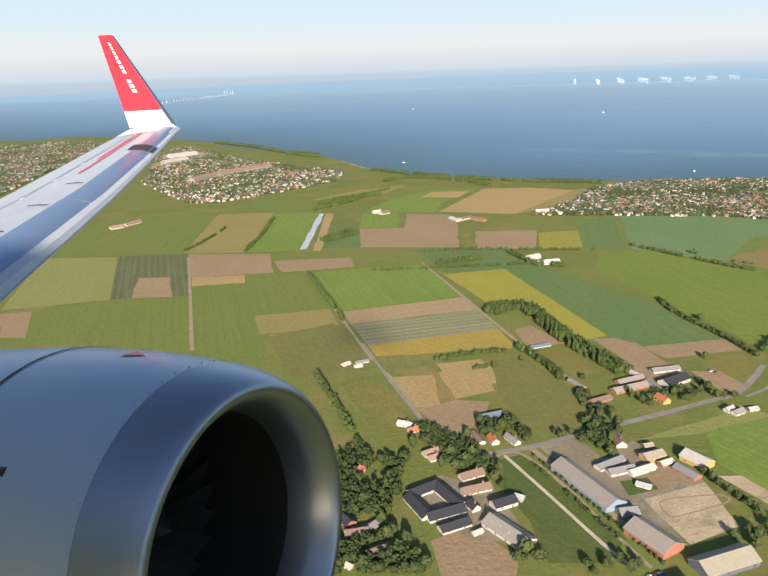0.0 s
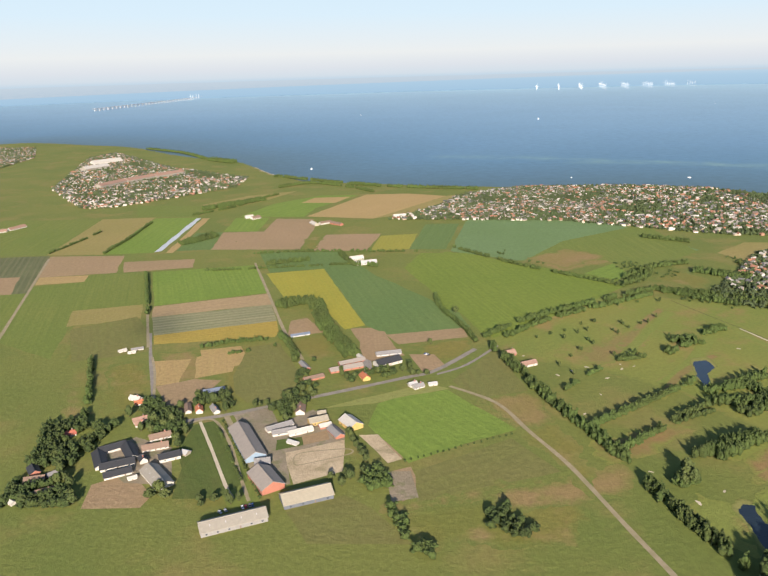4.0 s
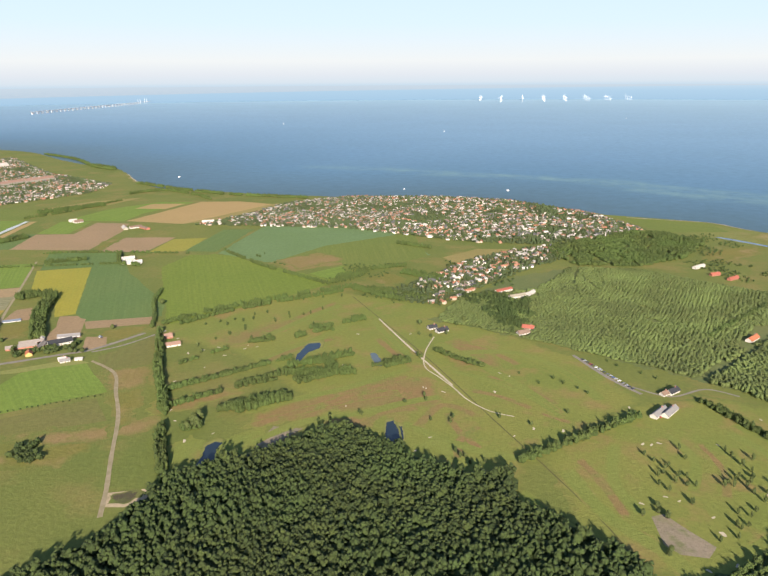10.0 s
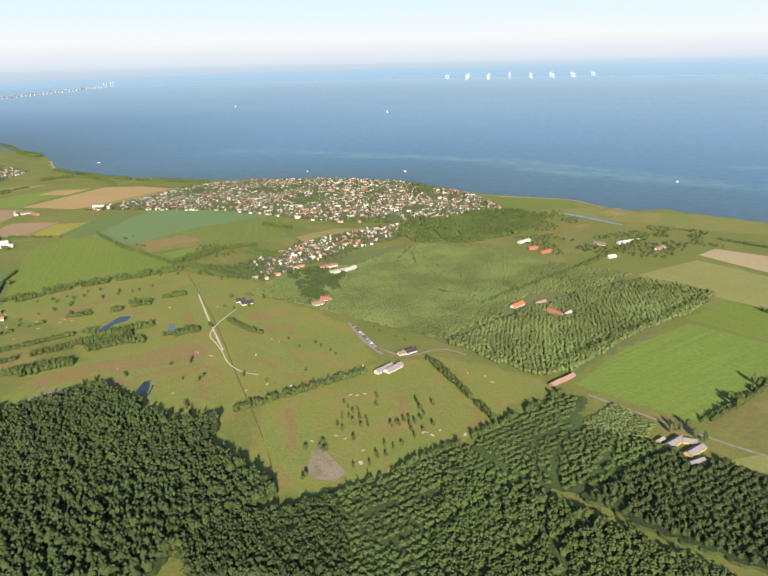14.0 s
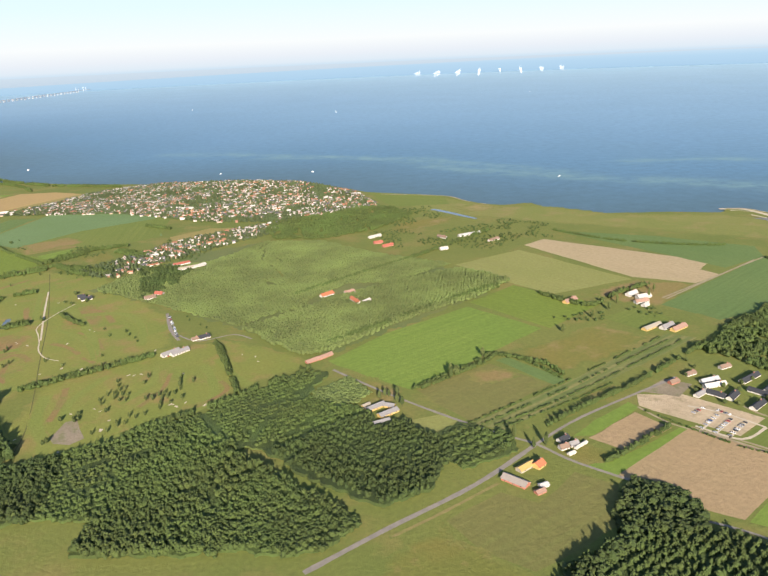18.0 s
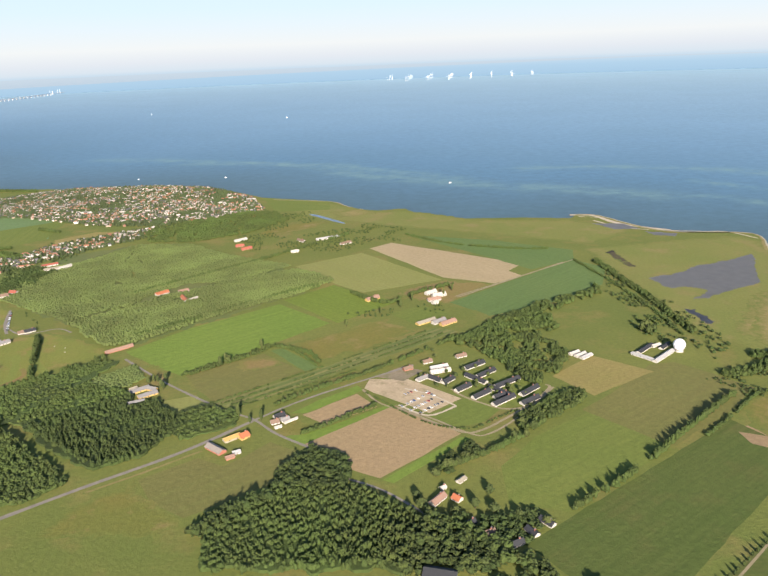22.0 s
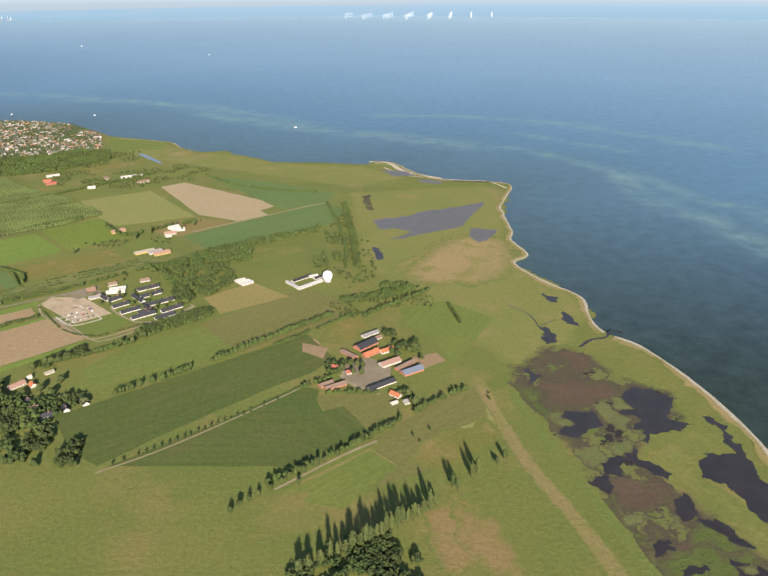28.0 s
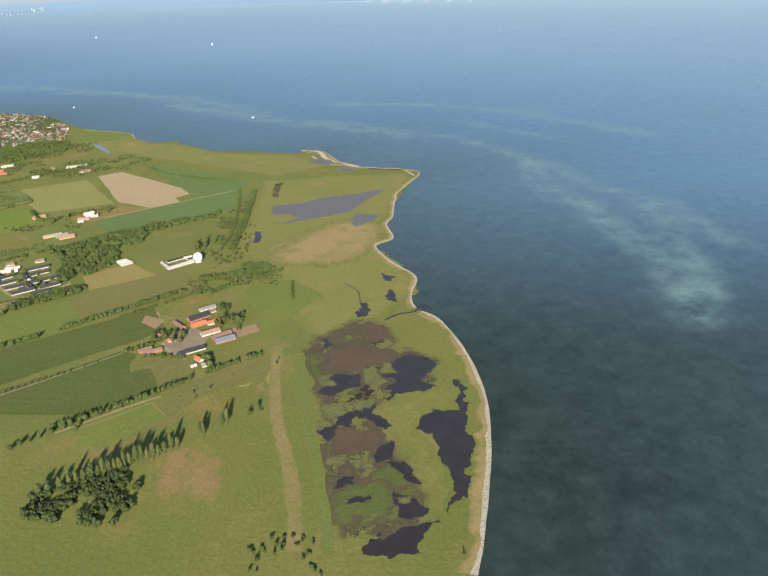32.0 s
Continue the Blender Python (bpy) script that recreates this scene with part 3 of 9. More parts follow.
def wood(label, height, gap, mat, *points, rows=None, thin=-9.0, under=False, spread=0.0):
    if under:
        floor = sheet("undergrowth", ragged(list(points), 1.0), 0.3 * height, M[mat], 0.3 * height)
        tagged(floor, "dense green undergrowth between the trees of a wood", "undergrowth", kind="stuff")
    x, y = fill(fractal(points, 3, 6), gap) if rows is None else fill_rows(fractal(points, 3, 6), gap, rows, spread or (1.7 if gap > 1.75 else 1.25))
    k = np.ones(len(x), bool)
    for width, line in RIDES:
        k &= away(x, y, line) > width + 0.5 * np.sin(x * 0.3)
    for hx, hy, r in GAPS:
        k &= np.hypot(x - hx, y - hy) > r
    if thin > -1:
        k &= np.array([noise.noise(Vector((a * 0.10, b * 0.10, 1.0))) + 0.6 * noise.noise(Vector((a * 0.25, b * 0.25, 5.0))) for a, b in zip(x, y)]) > thin
    x, y = x[k], y[k]
    n = len(x)
    if n == 0:
        return None
    ob = scatter("wood", x, y, gap * rng.uniform(1.35, 1.95, n), height * rng.uniform(0.78, 1.1, n) * (0.95 + 0.22 * np.sin(x * 0.045 + 1.3 * np.sin(y * 0.03)) * np.sin(y * 0.06)), CROWNS if gap > 1.95 else CROWNS[:4] + SPIRES if gap > 1.75 else BUSHES, M[mat])
    return tagged(ob, label, "wood", kind="stuff")


def hedge(label, height, width, *points):
    pts = smooth(points, 6)
    xs, ys = [], []
    for (ax, ay), (bx, by) in zip(pts[:-1], pts[1:]):
        d = math.hypot(bx - ax, by - ay)
        n = max(1, int(d * max(1.0, width / 2.0) / 0.9))
        u = rng.random(n)
        s = rng.uniform(-0.5, 0.5, n) * max(0.2, width - 1.4)
        xs.append(ax + (bx - ax) * u - (by - ay) / max(d, 0.01) * s)
        ys.append(ay + (by - ay) * u + (bx - ax) / max(d, 0.01) * s)
    x, y = np.concatenate(xs), np.concatenate(ys)
    n = len(x)
    gaps = np.array([noise.noise(Vector((a * 0.09, b * 0.09, 3.0))) for a, b in zip(x, y)]) > -0.32
    x, y = x[gaps], y[gaps]
    n = len(x)
    ob = scatter("hedgerow", x, y, min(1.0, 0.3 + 0.4 * width) * rng.uniform(1.6, 2.8, n), height * rng.uniform(0.5, 1.1, n), CROWNS, M["leaf_mid"])
    return tagged(ob, label, "hedgerow", kind="stuff")


# ---- plan ----
COAST = [(-2400, 2450), (-1500, 1900), (-774.9, 1469.5), (-681.6, 1481.9), (-598.4, 1498.1), (-460.7, 1412.1), (-347.5, 1338.3), (-249.8, 1207.7), (-171.2, 1113.8), (-106, 1058), (-66.2, 989.6), (-27.2, 900), (23.5, 824.9), (85.5, 797.5), (155.7, 765.7), (233.2, 740.9), (258.8, 732.9), (345.7, 724.7), (402.1, 712.2), (454.2, 686.3), (483.9, 650.9), (514.7, 612), (542.8, 576.5), (609.5, 545), (630.4, 503.7), (658.6, 480.4), (688.7, 481.4), (697.1, 438.9), (749.4, 416.3), (798.3, 407.1), (839.9, 392.7), (851.6, 406.1), (871.6, 396.7), (888.8, 349), (912.7, 316), (962.1, 302), (971.4, 283.1), (954.6, 243.9), (941.7, 209.7), (935.6, 153), (928.8, 130.8), (931.8, 97.5), (917.7, 81.9), (927.4, 48.8), (942.1, 19.2), (936.3, -8.4), (937.4, -29.1), (949.1, -45.3), (957.5, -77.1), (961.4, -109.6), (961, -141.6), (955.8, -175.6), (949.9, -200.9), (943.8, -225.1), (937.6, -245)]
SHOALS = [
    (60, [(220.3, 1041.6), (406, 959.5), (533.9, 880), (636, 784.4)]),
    (45, [(388.6, 937.5), (615.7, 842.8), (678.8, 776.2), (784.4, 655.2)]),
    (70, [(634.5, 749.8), (735.7, 651.4), (822.4, 583.7), (888.5, 556.9), (948.7, 494.4), (971.3, 473.5)]),
    (26, [(977.3, 472.6), (1006.4, 462.8), (1039.4, 444.1), (1065.5, 376.2)]),
    (44, [(877.8, 711.3), (966.9, 697.1), (1104.4, 633.8), (1207.5, 509.7), (1269.2, 425.3)]),
    (30, [(1052.8, 549.4), (1102.1, 478.2), (1149.5, 428.5)]),
    (34, [(1065.5, 376.2), (1096.3, 326.6), (1119.1, 282.7), (1126.1, 219), (1146.6, 200.3), (1163, 175.3), (1175.2, 145.5), (1176.5, 106.9), (1189.2, 60.5)]),
    (40, [(1096.3, 326.6), (1084.1, 250.1), (1089.1, 192), (1102.9, 168.2), (1108.5, 127.3), (1116.2, 79.6), (1116.1, 39.2), (1112.9, 4.2), (1106.4, -33.5), (1104.1, -60.2)]),
    (36, [(1156.9, 161.6), (1155.4, 121.7), (1150.4, 86.7)]),
    (30, [(1108, 182.1), (1102.4, 92.3), (1122.4, 68.3)]),
    (24, [(1142.4, 55.7), (1135.1, 1.7), (1127.9, -28.6)]),
]
# open rides through the woods, and the clearings round buildings
RIDES = [
    (0.8, [(427.8, 362.5), (427.5, 328.2), (440.5, 295.9), (446.1, 278.4)]),
    (1.0, [(433, 388.8), (415.2, 343.8), (409.3, 304.9)]),
    (1.0, [(436.9, 367.6), (435.1, 342.2), (442.9, 318.4)]),
    (0.8, [(422.8, 178.4), (456.2, 211.5), (520.2, 247.7)]),
    (1.6, [(418.6, 72), (428.7, 53), (440.3, 40.3), (449.4, 34.7), (457.9, 23.7), (463.7, 16.4), (476.7, 4.9), (492.2, -10.3)]),
    (1.5, [(474.1, 106), (466.2, 86.4), (450.1, 64.5), (441.6, 41.7), (430.5, 20.1), (432.3, 7.4), (431.6, -7.2)]),
    (1.7, [(449.4, 34.7), (472.4, 50.5), (494.3, 62.9)]),
    (1.6, [(433.4, 12.1), (455.1, 25.4), (460.9, 27.6)]),
    (1.3, [(380.6, 15.5), (402, 25.9), (435.1, 48.9)]),
    (1.3, [(406.8, 1.1), (427.3, 12.8), (436.8, 19.4)]),
    (1.2, [(371, 29.4), (391.3, 38.4), (417.3, 51)]),
    (1.2, [(439.6, 69.5), (454, 79.5), (465.4, 90.9)]),
    (1.2, [(446, 35.1), (466.5, 55.3), (473.7, 65.4)]),
    (2.0, [(423.8, 178), (453.9, 202.6), (476, 219.7)]),
]
GAPS = []
GAPS += [(6, 174, 6.3), (13, 170, 6.2), (15, 179, 6.3), (8, 182, 5.4), (15, 165, 5.1), (21, 173, 2.4), (30, 174, 4.2), (35, 177, 2.0), (29, 161, 7.7), (23, 189, 4.4), (23, 181, 5.1), (11, 203, 3.3), (12, 199, 2.4), (-12, 193, 3.1), (-14, 168, 3.3), (-11, 162, 3.8), (-7, 166, 2.5), (-5, 155, 3.4), (-12, 149, 1.6), (21, 162, 2.1), (55, 182, 13.0), (62, 168, 3.2), (65, 157, 7.0), (92, 194, 4.8)]
GAPS += [(73, 189, 5.2), (65, 194, 5.8), (67, 190, 5.0), (79, 197, 4.2), (80, 203, 2.2), (82, 193, 2.9), (86, 188, 4.5), (72, 207, 4.3), (79, 147, 8.4), (71, 181, 2.7), (91, 253, 6.8), (88, 246, 8.2), (107, 251, 6.7), (96, 236, 3.2), (75, 237, 5.1), (70, 251, 5.0), (95, 258, 3.1), (107, 262, 6.5), (98, 248, 5.4), (116, 227, 2.5), (118, 225, 3.1), (125, 227, 2.4), (34, 227, 4.9), (27, 211, 4.1)]
GAPS += [(32, 210, 3.0), (38, 210, 3.6), (4, 222, 3.1), (6, 218, 2.3), (-19, 276, 2.5), (-14, 274, 2.4), (-13, 278, 3.4), (64, 291, 5.4), (90, 438, 5.5), (97, 426, 7.6), (52, 562, 6.8), (62, 566, 6.4), (72, 561, 7.2), (127, 584, 6.5), (-10, 602, 4.3), (-3, 598, 5.1), (-219, 569, 6.0), (-211, 584, 9.3), (163, 256, 2.8), (168, 244, 4.3), (676, 54, 7.3), (661, 40, 5.7), (668, 31, 6.4), (678, 23, 7.9)]
GAPS += [(690, 21, 6.5), (693, 31, 7.3), (684, 42, 9.0), (673, 65, 7.4), (670, 49, 7.7), (679, 33, 7.9), (677, 28, 3.8), (649, 52, 4.7), (655, 49, 4.8), (653, 61, 6.2), (643, 54, 4.4), (654, 66, 5.6), (648, 74, 3.5), (668, 79, 3.8), (637, 67, 3.3), (633, -52, 4.6), (640, -53, 2.4), (644, -41, 2.8), (636, -45, 1.8), (642, -68, 2.5), (647, -75, 3.2), (655, -82, 3.5), (662, -76, 3.3), (669, -72, 3.6)]
GAPS += [(626, -93, 6.0), (775, 59, 10.7), (770, 70, 8.4), (764, 60, 7.5), (778, 73, 3.6), (782, 72, 5.7), (730, 72, 4.2), (733, 69, 4.7), (735, 66, 4.9), (804, -30, 7.3), (794, -39, 6.0), (806, -40, 5.4), (814, -38, 4.4), (807, -17, 5.9), (810, -22, 4.1), (814, -50, 6.3), (821, -54, 6.6), (824, -60, 6.4), (808, -72, 8.3), (813, -82, 3.4), (818, -88, 3.2), (812, -89, 2.3), (785, -71, 6.1), (781, -68, 4.3)]
GAPS += [(786, -52, 2.7), (793, -58, 2.9), (549, 8, 4.6), (555, 8, 2.9), (543, -1, 5.8), (550, -9, 2.6), (553, -5, 2.3), (570, 25, 3.4), (568, 19, 2.6), (573, 21, 2.6), (575, 20, 4.3), (570, 15, 2.3), (496, 66, 5.7), (503, 66, 3.1), (502, 59, 5.6), (498, 51, 4.6), (492, 69, 2.7), (477, 230, 5.6), (492, 232, 4.3), (495, 214, 6.8), (502, 212, 4.4), (468, 123, 4.5), (474, 128, 5.3), (628, 186, 6.1)]
GAPS += [(669, 191, 5.1), (674, 184, 5.7), (669, 176, 5.3), (669, 169, 2.9), (657, 135, 7.7), (665, 134, 5.5), (670, 130, 6.5), (390, 147, 6.1), (395, 148, 6.0), (405, 168, 4.0), (401, 166, 2.5), (364, 330, 7.2), (371, 317, 7.9), (380, 322, 6.1), (308, 261, 3.2), (313, 255, 4.3), (357, 248, 4.3), (362, 256, 3.9), (520, 379, 6.9), (601, 367, 11.8), (522, 358, 4.5), (529, 346, 5.7), (577, 363, 5.6), (572, 326, 4.1)]
GAPS += [(617, 344, 6.4)]
# ---- sea and land ----
SHORE = smooth(COAST, 3)
land_outline = fractal(SHORE, 2.2, 6.0, False) + [(900, -700), (700, -1500), (400, -4300), (-4300, -4300), (-4300, 2900), (-2400, 2450)]
land = tagged(sheet("ground", land_outline, 0.0, M["meadow"], 1.2), kind="structure")


def build_sea():
    gx = np.concatenate([np.linspace(-4600, -900, 20), np.linspace(-880, 2200, 240), np.linspace(2300, 5200, 16)])
    gy = np.concatenate([np.linspace(-4600, -700, 14), np.linspace(-680, 1900, 220), np.linspace(1950, 4560, 24)])
    x, y = [a.ravel() for a in np.meshgrid(gx, gy)]
    nx = len(gx)
    i = np.arange(len(x)).reshape(len(gy), nx)
    faces = np.stack([i[:-1, :-1], i[:-1, 1:], i[1:, 1:], i[1:, :-1]], -1).reshape(-1, 4)
    me = mesh_from("water", np.stack([x, y, np.full(len(x), -0.7)], 1), faces, [])
    shore = away(x, y, SHORE)
    bank = np.zeros(len(x))
    for width, line in SHOALS:
        line = smooth(line, 4)
        wave = np.array([1 + 0.7 * noise.noise(Vector((a * 0.011, b * 0.011, width))) + 0.5 * noise.noise(Vector((a * 0.04, b * 0.04, width))) for a, b in zip(x, y)])
        bank = np.maximum(bank, np.exp(-(away(x, y, line) / (0.30 * width * np.clip(wave, 0.15, 3))) ** 2))
    me.attributes.new("bank", "FLOAT", "POINT").data.foreach_set("value", bank.astype(np.float32))
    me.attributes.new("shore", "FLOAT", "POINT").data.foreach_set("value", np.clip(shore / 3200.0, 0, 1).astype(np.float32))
    eelgrass = np.clip((240 - y) / 340, 0, 1) * np.clip((x - 600) / 200, 0, 1) * np.exp(-shore / 760.0)
    me.attributes.new("eelgrass", "FLOAT", "POINT").data.foreach_set("value", np.clip(eelgrass, 0, 0.97).astype(np.float32))
    m, n, l, b = material("sea_water", 0.25)
    b.inputs["Specular IOR Level"].default_value = 0.4
    co = n.new("ShaderNodeTexCoord").outputs["Object"]
    at = n.new("ShaderNodeAttribute")
    at.attribute_name = "bank"
    sh = n.new("ShaderNodeAttribute")
    sh.attribute_name = "shore"
    wide = clouds(n, l, co, 0.006, 0.3, 0.7, 5)
    weed = clouds(n, l, co, 0.07, 0.34, 0.66, 9, 0.75)
    # water tone by distance from shore; the far stops add painted distance haze
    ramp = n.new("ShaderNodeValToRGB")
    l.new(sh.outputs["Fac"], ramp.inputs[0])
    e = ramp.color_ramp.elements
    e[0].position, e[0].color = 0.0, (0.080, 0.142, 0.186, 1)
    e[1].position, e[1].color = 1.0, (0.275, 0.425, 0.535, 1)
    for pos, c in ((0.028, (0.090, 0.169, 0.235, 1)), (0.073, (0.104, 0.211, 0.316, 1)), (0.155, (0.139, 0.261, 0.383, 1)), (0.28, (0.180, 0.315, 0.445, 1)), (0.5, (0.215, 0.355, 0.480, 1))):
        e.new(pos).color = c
    eel = n.new("ShaderNodeAttribute")
    eel.attribute_name = "eelgrass"
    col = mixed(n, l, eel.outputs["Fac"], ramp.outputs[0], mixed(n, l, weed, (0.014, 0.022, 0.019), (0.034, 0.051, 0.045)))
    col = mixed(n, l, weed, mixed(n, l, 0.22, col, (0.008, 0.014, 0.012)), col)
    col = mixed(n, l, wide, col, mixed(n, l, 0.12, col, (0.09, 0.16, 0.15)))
    streak = n.new("ShaderNodeMath")
    streak.operation = "MULTIPLY"
    l.new(at.outputs["Fac"], streak.inputs[0])
    l.new(clouds(n, l, co, 0.028, 0.36, 0.70, 8, 0.72), streak.inputs[1])
    col = mixed(n, l, streak.outputs[0], col, (0.172, 0.285, 0.282))
    n.remove(b)
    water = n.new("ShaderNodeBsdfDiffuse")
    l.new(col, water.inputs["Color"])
    gloss = n.new("ShaderNodeBsdfGlossy")
    gloss.inputs["Roughness"].default_value = 0.3
    fr = n.new("ShaderNodeFresnel")
    fr.inputs["IOR"].default_value = 1.33
    part_gloss = n.new("ShaderNodeMath")
    part_gloss.operation = "MULTIPLY"
    part_gloss.inputs[1].default_value = 0.2
    l.new(fr.outputs[0], part_gloss.inputs[0])
    both = n.new("ShaderNodeMixShader")
    l.new(part_gloss.outputs[0], both.inputs[0])
    l.new(water.outputs[0], both.inputs[1])
    l.new(gloss.outputs[0], both.inputs[2])
    l.new(both.outputs[0], n["Material Output"].inputs["Surface"])
    bump = n.new("ShaderNodeBump")
    bump.inputs["Strength"].default_value, bump.inputs["Distance"].default_value = 0.15, 0.15
    l.new(clouds(n, l, co, 1.3, 0.2, 0.8, 4, 0.6), bump.inputs["Height"])
    l.new(bump.outputs[0], gloss.inputs["Normal"])
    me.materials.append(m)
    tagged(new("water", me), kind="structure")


build_sea()


def build_backdrop():
    """The far strait and the haze above it, a plain curved wall behind everything."""
    m, n, l, b = material("far_haze", 1.0)
    for x in list(l):
        l.remove(x)
    out = n["Material Output"]
    # the wall glows: haze and low sky are painted as emission by height
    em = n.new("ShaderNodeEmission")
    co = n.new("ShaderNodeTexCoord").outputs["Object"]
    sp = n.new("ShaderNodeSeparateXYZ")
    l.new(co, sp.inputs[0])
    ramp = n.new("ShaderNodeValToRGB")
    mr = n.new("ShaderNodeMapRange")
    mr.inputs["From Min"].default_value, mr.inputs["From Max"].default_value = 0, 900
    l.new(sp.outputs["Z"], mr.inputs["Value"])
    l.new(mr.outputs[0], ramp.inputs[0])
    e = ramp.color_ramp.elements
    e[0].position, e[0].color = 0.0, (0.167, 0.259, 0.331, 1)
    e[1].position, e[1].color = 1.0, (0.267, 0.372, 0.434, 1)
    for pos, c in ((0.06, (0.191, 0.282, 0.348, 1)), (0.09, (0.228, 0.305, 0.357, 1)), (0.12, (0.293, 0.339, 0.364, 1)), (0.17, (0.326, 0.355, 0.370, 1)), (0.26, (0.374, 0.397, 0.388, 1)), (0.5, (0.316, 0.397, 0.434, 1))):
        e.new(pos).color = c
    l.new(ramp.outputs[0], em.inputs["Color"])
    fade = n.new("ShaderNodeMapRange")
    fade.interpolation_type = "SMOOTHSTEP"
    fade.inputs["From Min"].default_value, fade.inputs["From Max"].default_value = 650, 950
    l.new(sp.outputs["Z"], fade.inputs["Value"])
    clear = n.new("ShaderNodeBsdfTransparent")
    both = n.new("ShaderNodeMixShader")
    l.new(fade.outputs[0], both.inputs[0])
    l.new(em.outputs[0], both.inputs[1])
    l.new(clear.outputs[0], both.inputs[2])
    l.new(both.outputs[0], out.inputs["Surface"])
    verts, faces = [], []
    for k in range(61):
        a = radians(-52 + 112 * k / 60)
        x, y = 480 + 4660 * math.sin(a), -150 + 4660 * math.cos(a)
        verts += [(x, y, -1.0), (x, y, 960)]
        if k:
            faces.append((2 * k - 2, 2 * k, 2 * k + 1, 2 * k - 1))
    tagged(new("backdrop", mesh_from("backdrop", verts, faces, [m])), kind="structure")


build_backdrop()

# ---- fields ----
field("olive", (-207.8, 363), (-154, 376.8), (-184.3, 473.6), (-235.2, 475.3))
field("darkcrop", (-154, 376.8), (-111.9, 380.9), (-137.7, 477.7), (-184.2, 476.2))
field("earth", (-142.9, 378.4), (-120.3, 379), (-133.2, 419.3), (-152.2, 419.1))
field("earth", (-120.4, 417), (-70.9, 422.7), (-80.7, 471.1), (-136.3, 474.8))
field("grass", (-173.1, 313.3), (-88, 295.1), (-111, 380.9), (-190.6, 359.9))
field("grass", (-88, 295.1), (-114.2, 393.2), (-84.7, 403.1), (-87.6, 419), (-46.3, 421.2), (-29.6, 350.8), (-68.5, 342.6), (-57.5, 304.6), (-50.3, 268.7), (-66, 279.9))
field("earth", (-186.1, 320.6), (-173.9, 319.7), (-189.3, 359.8), (-204.4, 356.4))
field("tan", (-114.3, 398), (-84.7, 403.1), (-87.6, 419), (-119.1, 416.8))
field("bright", (-46.3, 421.2), (20.3, 432.3), (39.2, 366.1), (-23.9, 347.2))
field("earth", (-74.7, 452.3), (-25.4, 454.4), (-21.4, 431), (-65.9, 423.3))
field("pink", (-23.8, 345.6), (39, 364.4), (43.6, 342.9), (-19.5, 326.3))
field("stripes", (-19.5, 326.3), (43.6, 342.9), (49.8, 314), (-10.4, 297.5))
field("ochre", (-10.4, 297.5), (49.8, 314), (52.9, 296.3), (51.7, 289.5), (-6.8, 284.8))
field("wheat", (-68.5, 342.6), (-31.6, 350.2), (-25, 324.7), (-61.6, 315.6))
field("oliveg", (-59.3, 315.4), (-24.5, 324.6), (-7.9, 279.5), (-26.1, 274.6), (-28.9, 267.3), (-41.7, 266.7))
field("oliveg", (51, 285), (53.8, 289.3), (68.8, 225.4), (48.8, 211), (37.2, 240.8), (53.3, 259.5))
field("earth", (57.4, 313.4), (65.6, 317.4), (77.2, 294.5), (58, 289))
field("oliveg", (58.6, 286.7), (76.9, 293.4), (86.6, 262), (68.6, 259.4))
field("earth", (89, 298.4), (101, 298.7), (114.8, 260.1), (100.1, 256.4))
field("earth", (106.9, 287.7), (145.9, 295.3), (146.6, 280.9), (112.4, 274.2))
field("oliveg", (114.7, 270), (146.3, 280.4), (148.1, 267.7), (134.5, 249.7), (124.5, 243.8), (122.3, 264.5))
field("yellow", (31.6, 408.9), (68.9, 416.9), (96.7, 302.7), (86.5, 297.4), (68.8, 346.2), (50.7, 350.1))
field("dkgreen", (18.2, 467.7), (78, 463.4), (100.6, 401.8), (146.8, 317.6), (150, 294.9), (106.9, 287.7), (96.7, 302.7), (68.9, 416.9), (33.7, 410.8))
field("bright2", (136, 451.3), (167.8, 447.6), (214.9, 394.1), (155.2, 276.5), (149, 317.4), (136.4, 329), (137.1, 350.5), (121.9, 412.4))
field("bluegr", (182, 558.2), (292, 545.9), (243.5, 450.4), (200.1, 421.9), (157.4, 454))
field("earthg", (199.6, 420.8), (241.6, 446.7), (217.4, 399.1))
field("tan", (42.6, 601.6), (96.9, 713.5), (140.3, 711.7), (179.3, 689.6), (103.3, 581.8))
field("earth", (-19.9, 481.9), (-21.9, 542.2), (12, 541.2), (16.3, 594.8), (49.7, 587.7), (53.5, 544.4), (47.6, 473.8))
field("earth", (57.5, 468.5), (64.7, 522), (108.8, 519.6), (97.5, 463.8))
field("oliveg", (47.6, 473.8), (51.5, 523.8), (65.1, 525.4), (57.5, 468.5))
field("bright", (-22, 545.8), (-21.8, 604.8), (9.4, 600.1), (6.3, 541.9))
field("yellowg", (99.1, 463.6), (108.9, 511.3), (138.3, 515.6), (128.3, 464.2))
field("dkgreen", (128.3, 464.2), (147.1, 549.8), (175.5, 549.5), (154.8, 461))
field("wheat", (-141.2, 480.8), (-147.7, 617), (-98.9, 618.5), (-98.1, 475.8))
field("bright", (-98.4, 477.2), (-97.4, 613.9), (-57.9, 612.4), (-60.9, 477))
field("tan", (-51.4, 475.8), (-53.3, 607.3), (-46.1, 606.2), (-46.4, 475.3))
field("concrete", (-61.2, 479.8), (-58.8, 608.1), (-54.5, 607.5), (-56.7, 482))
field("dkgreen", (-45.1, 480.7), (-44.5, 543.5), (-21.9, 544), (-19.9, 481.9))
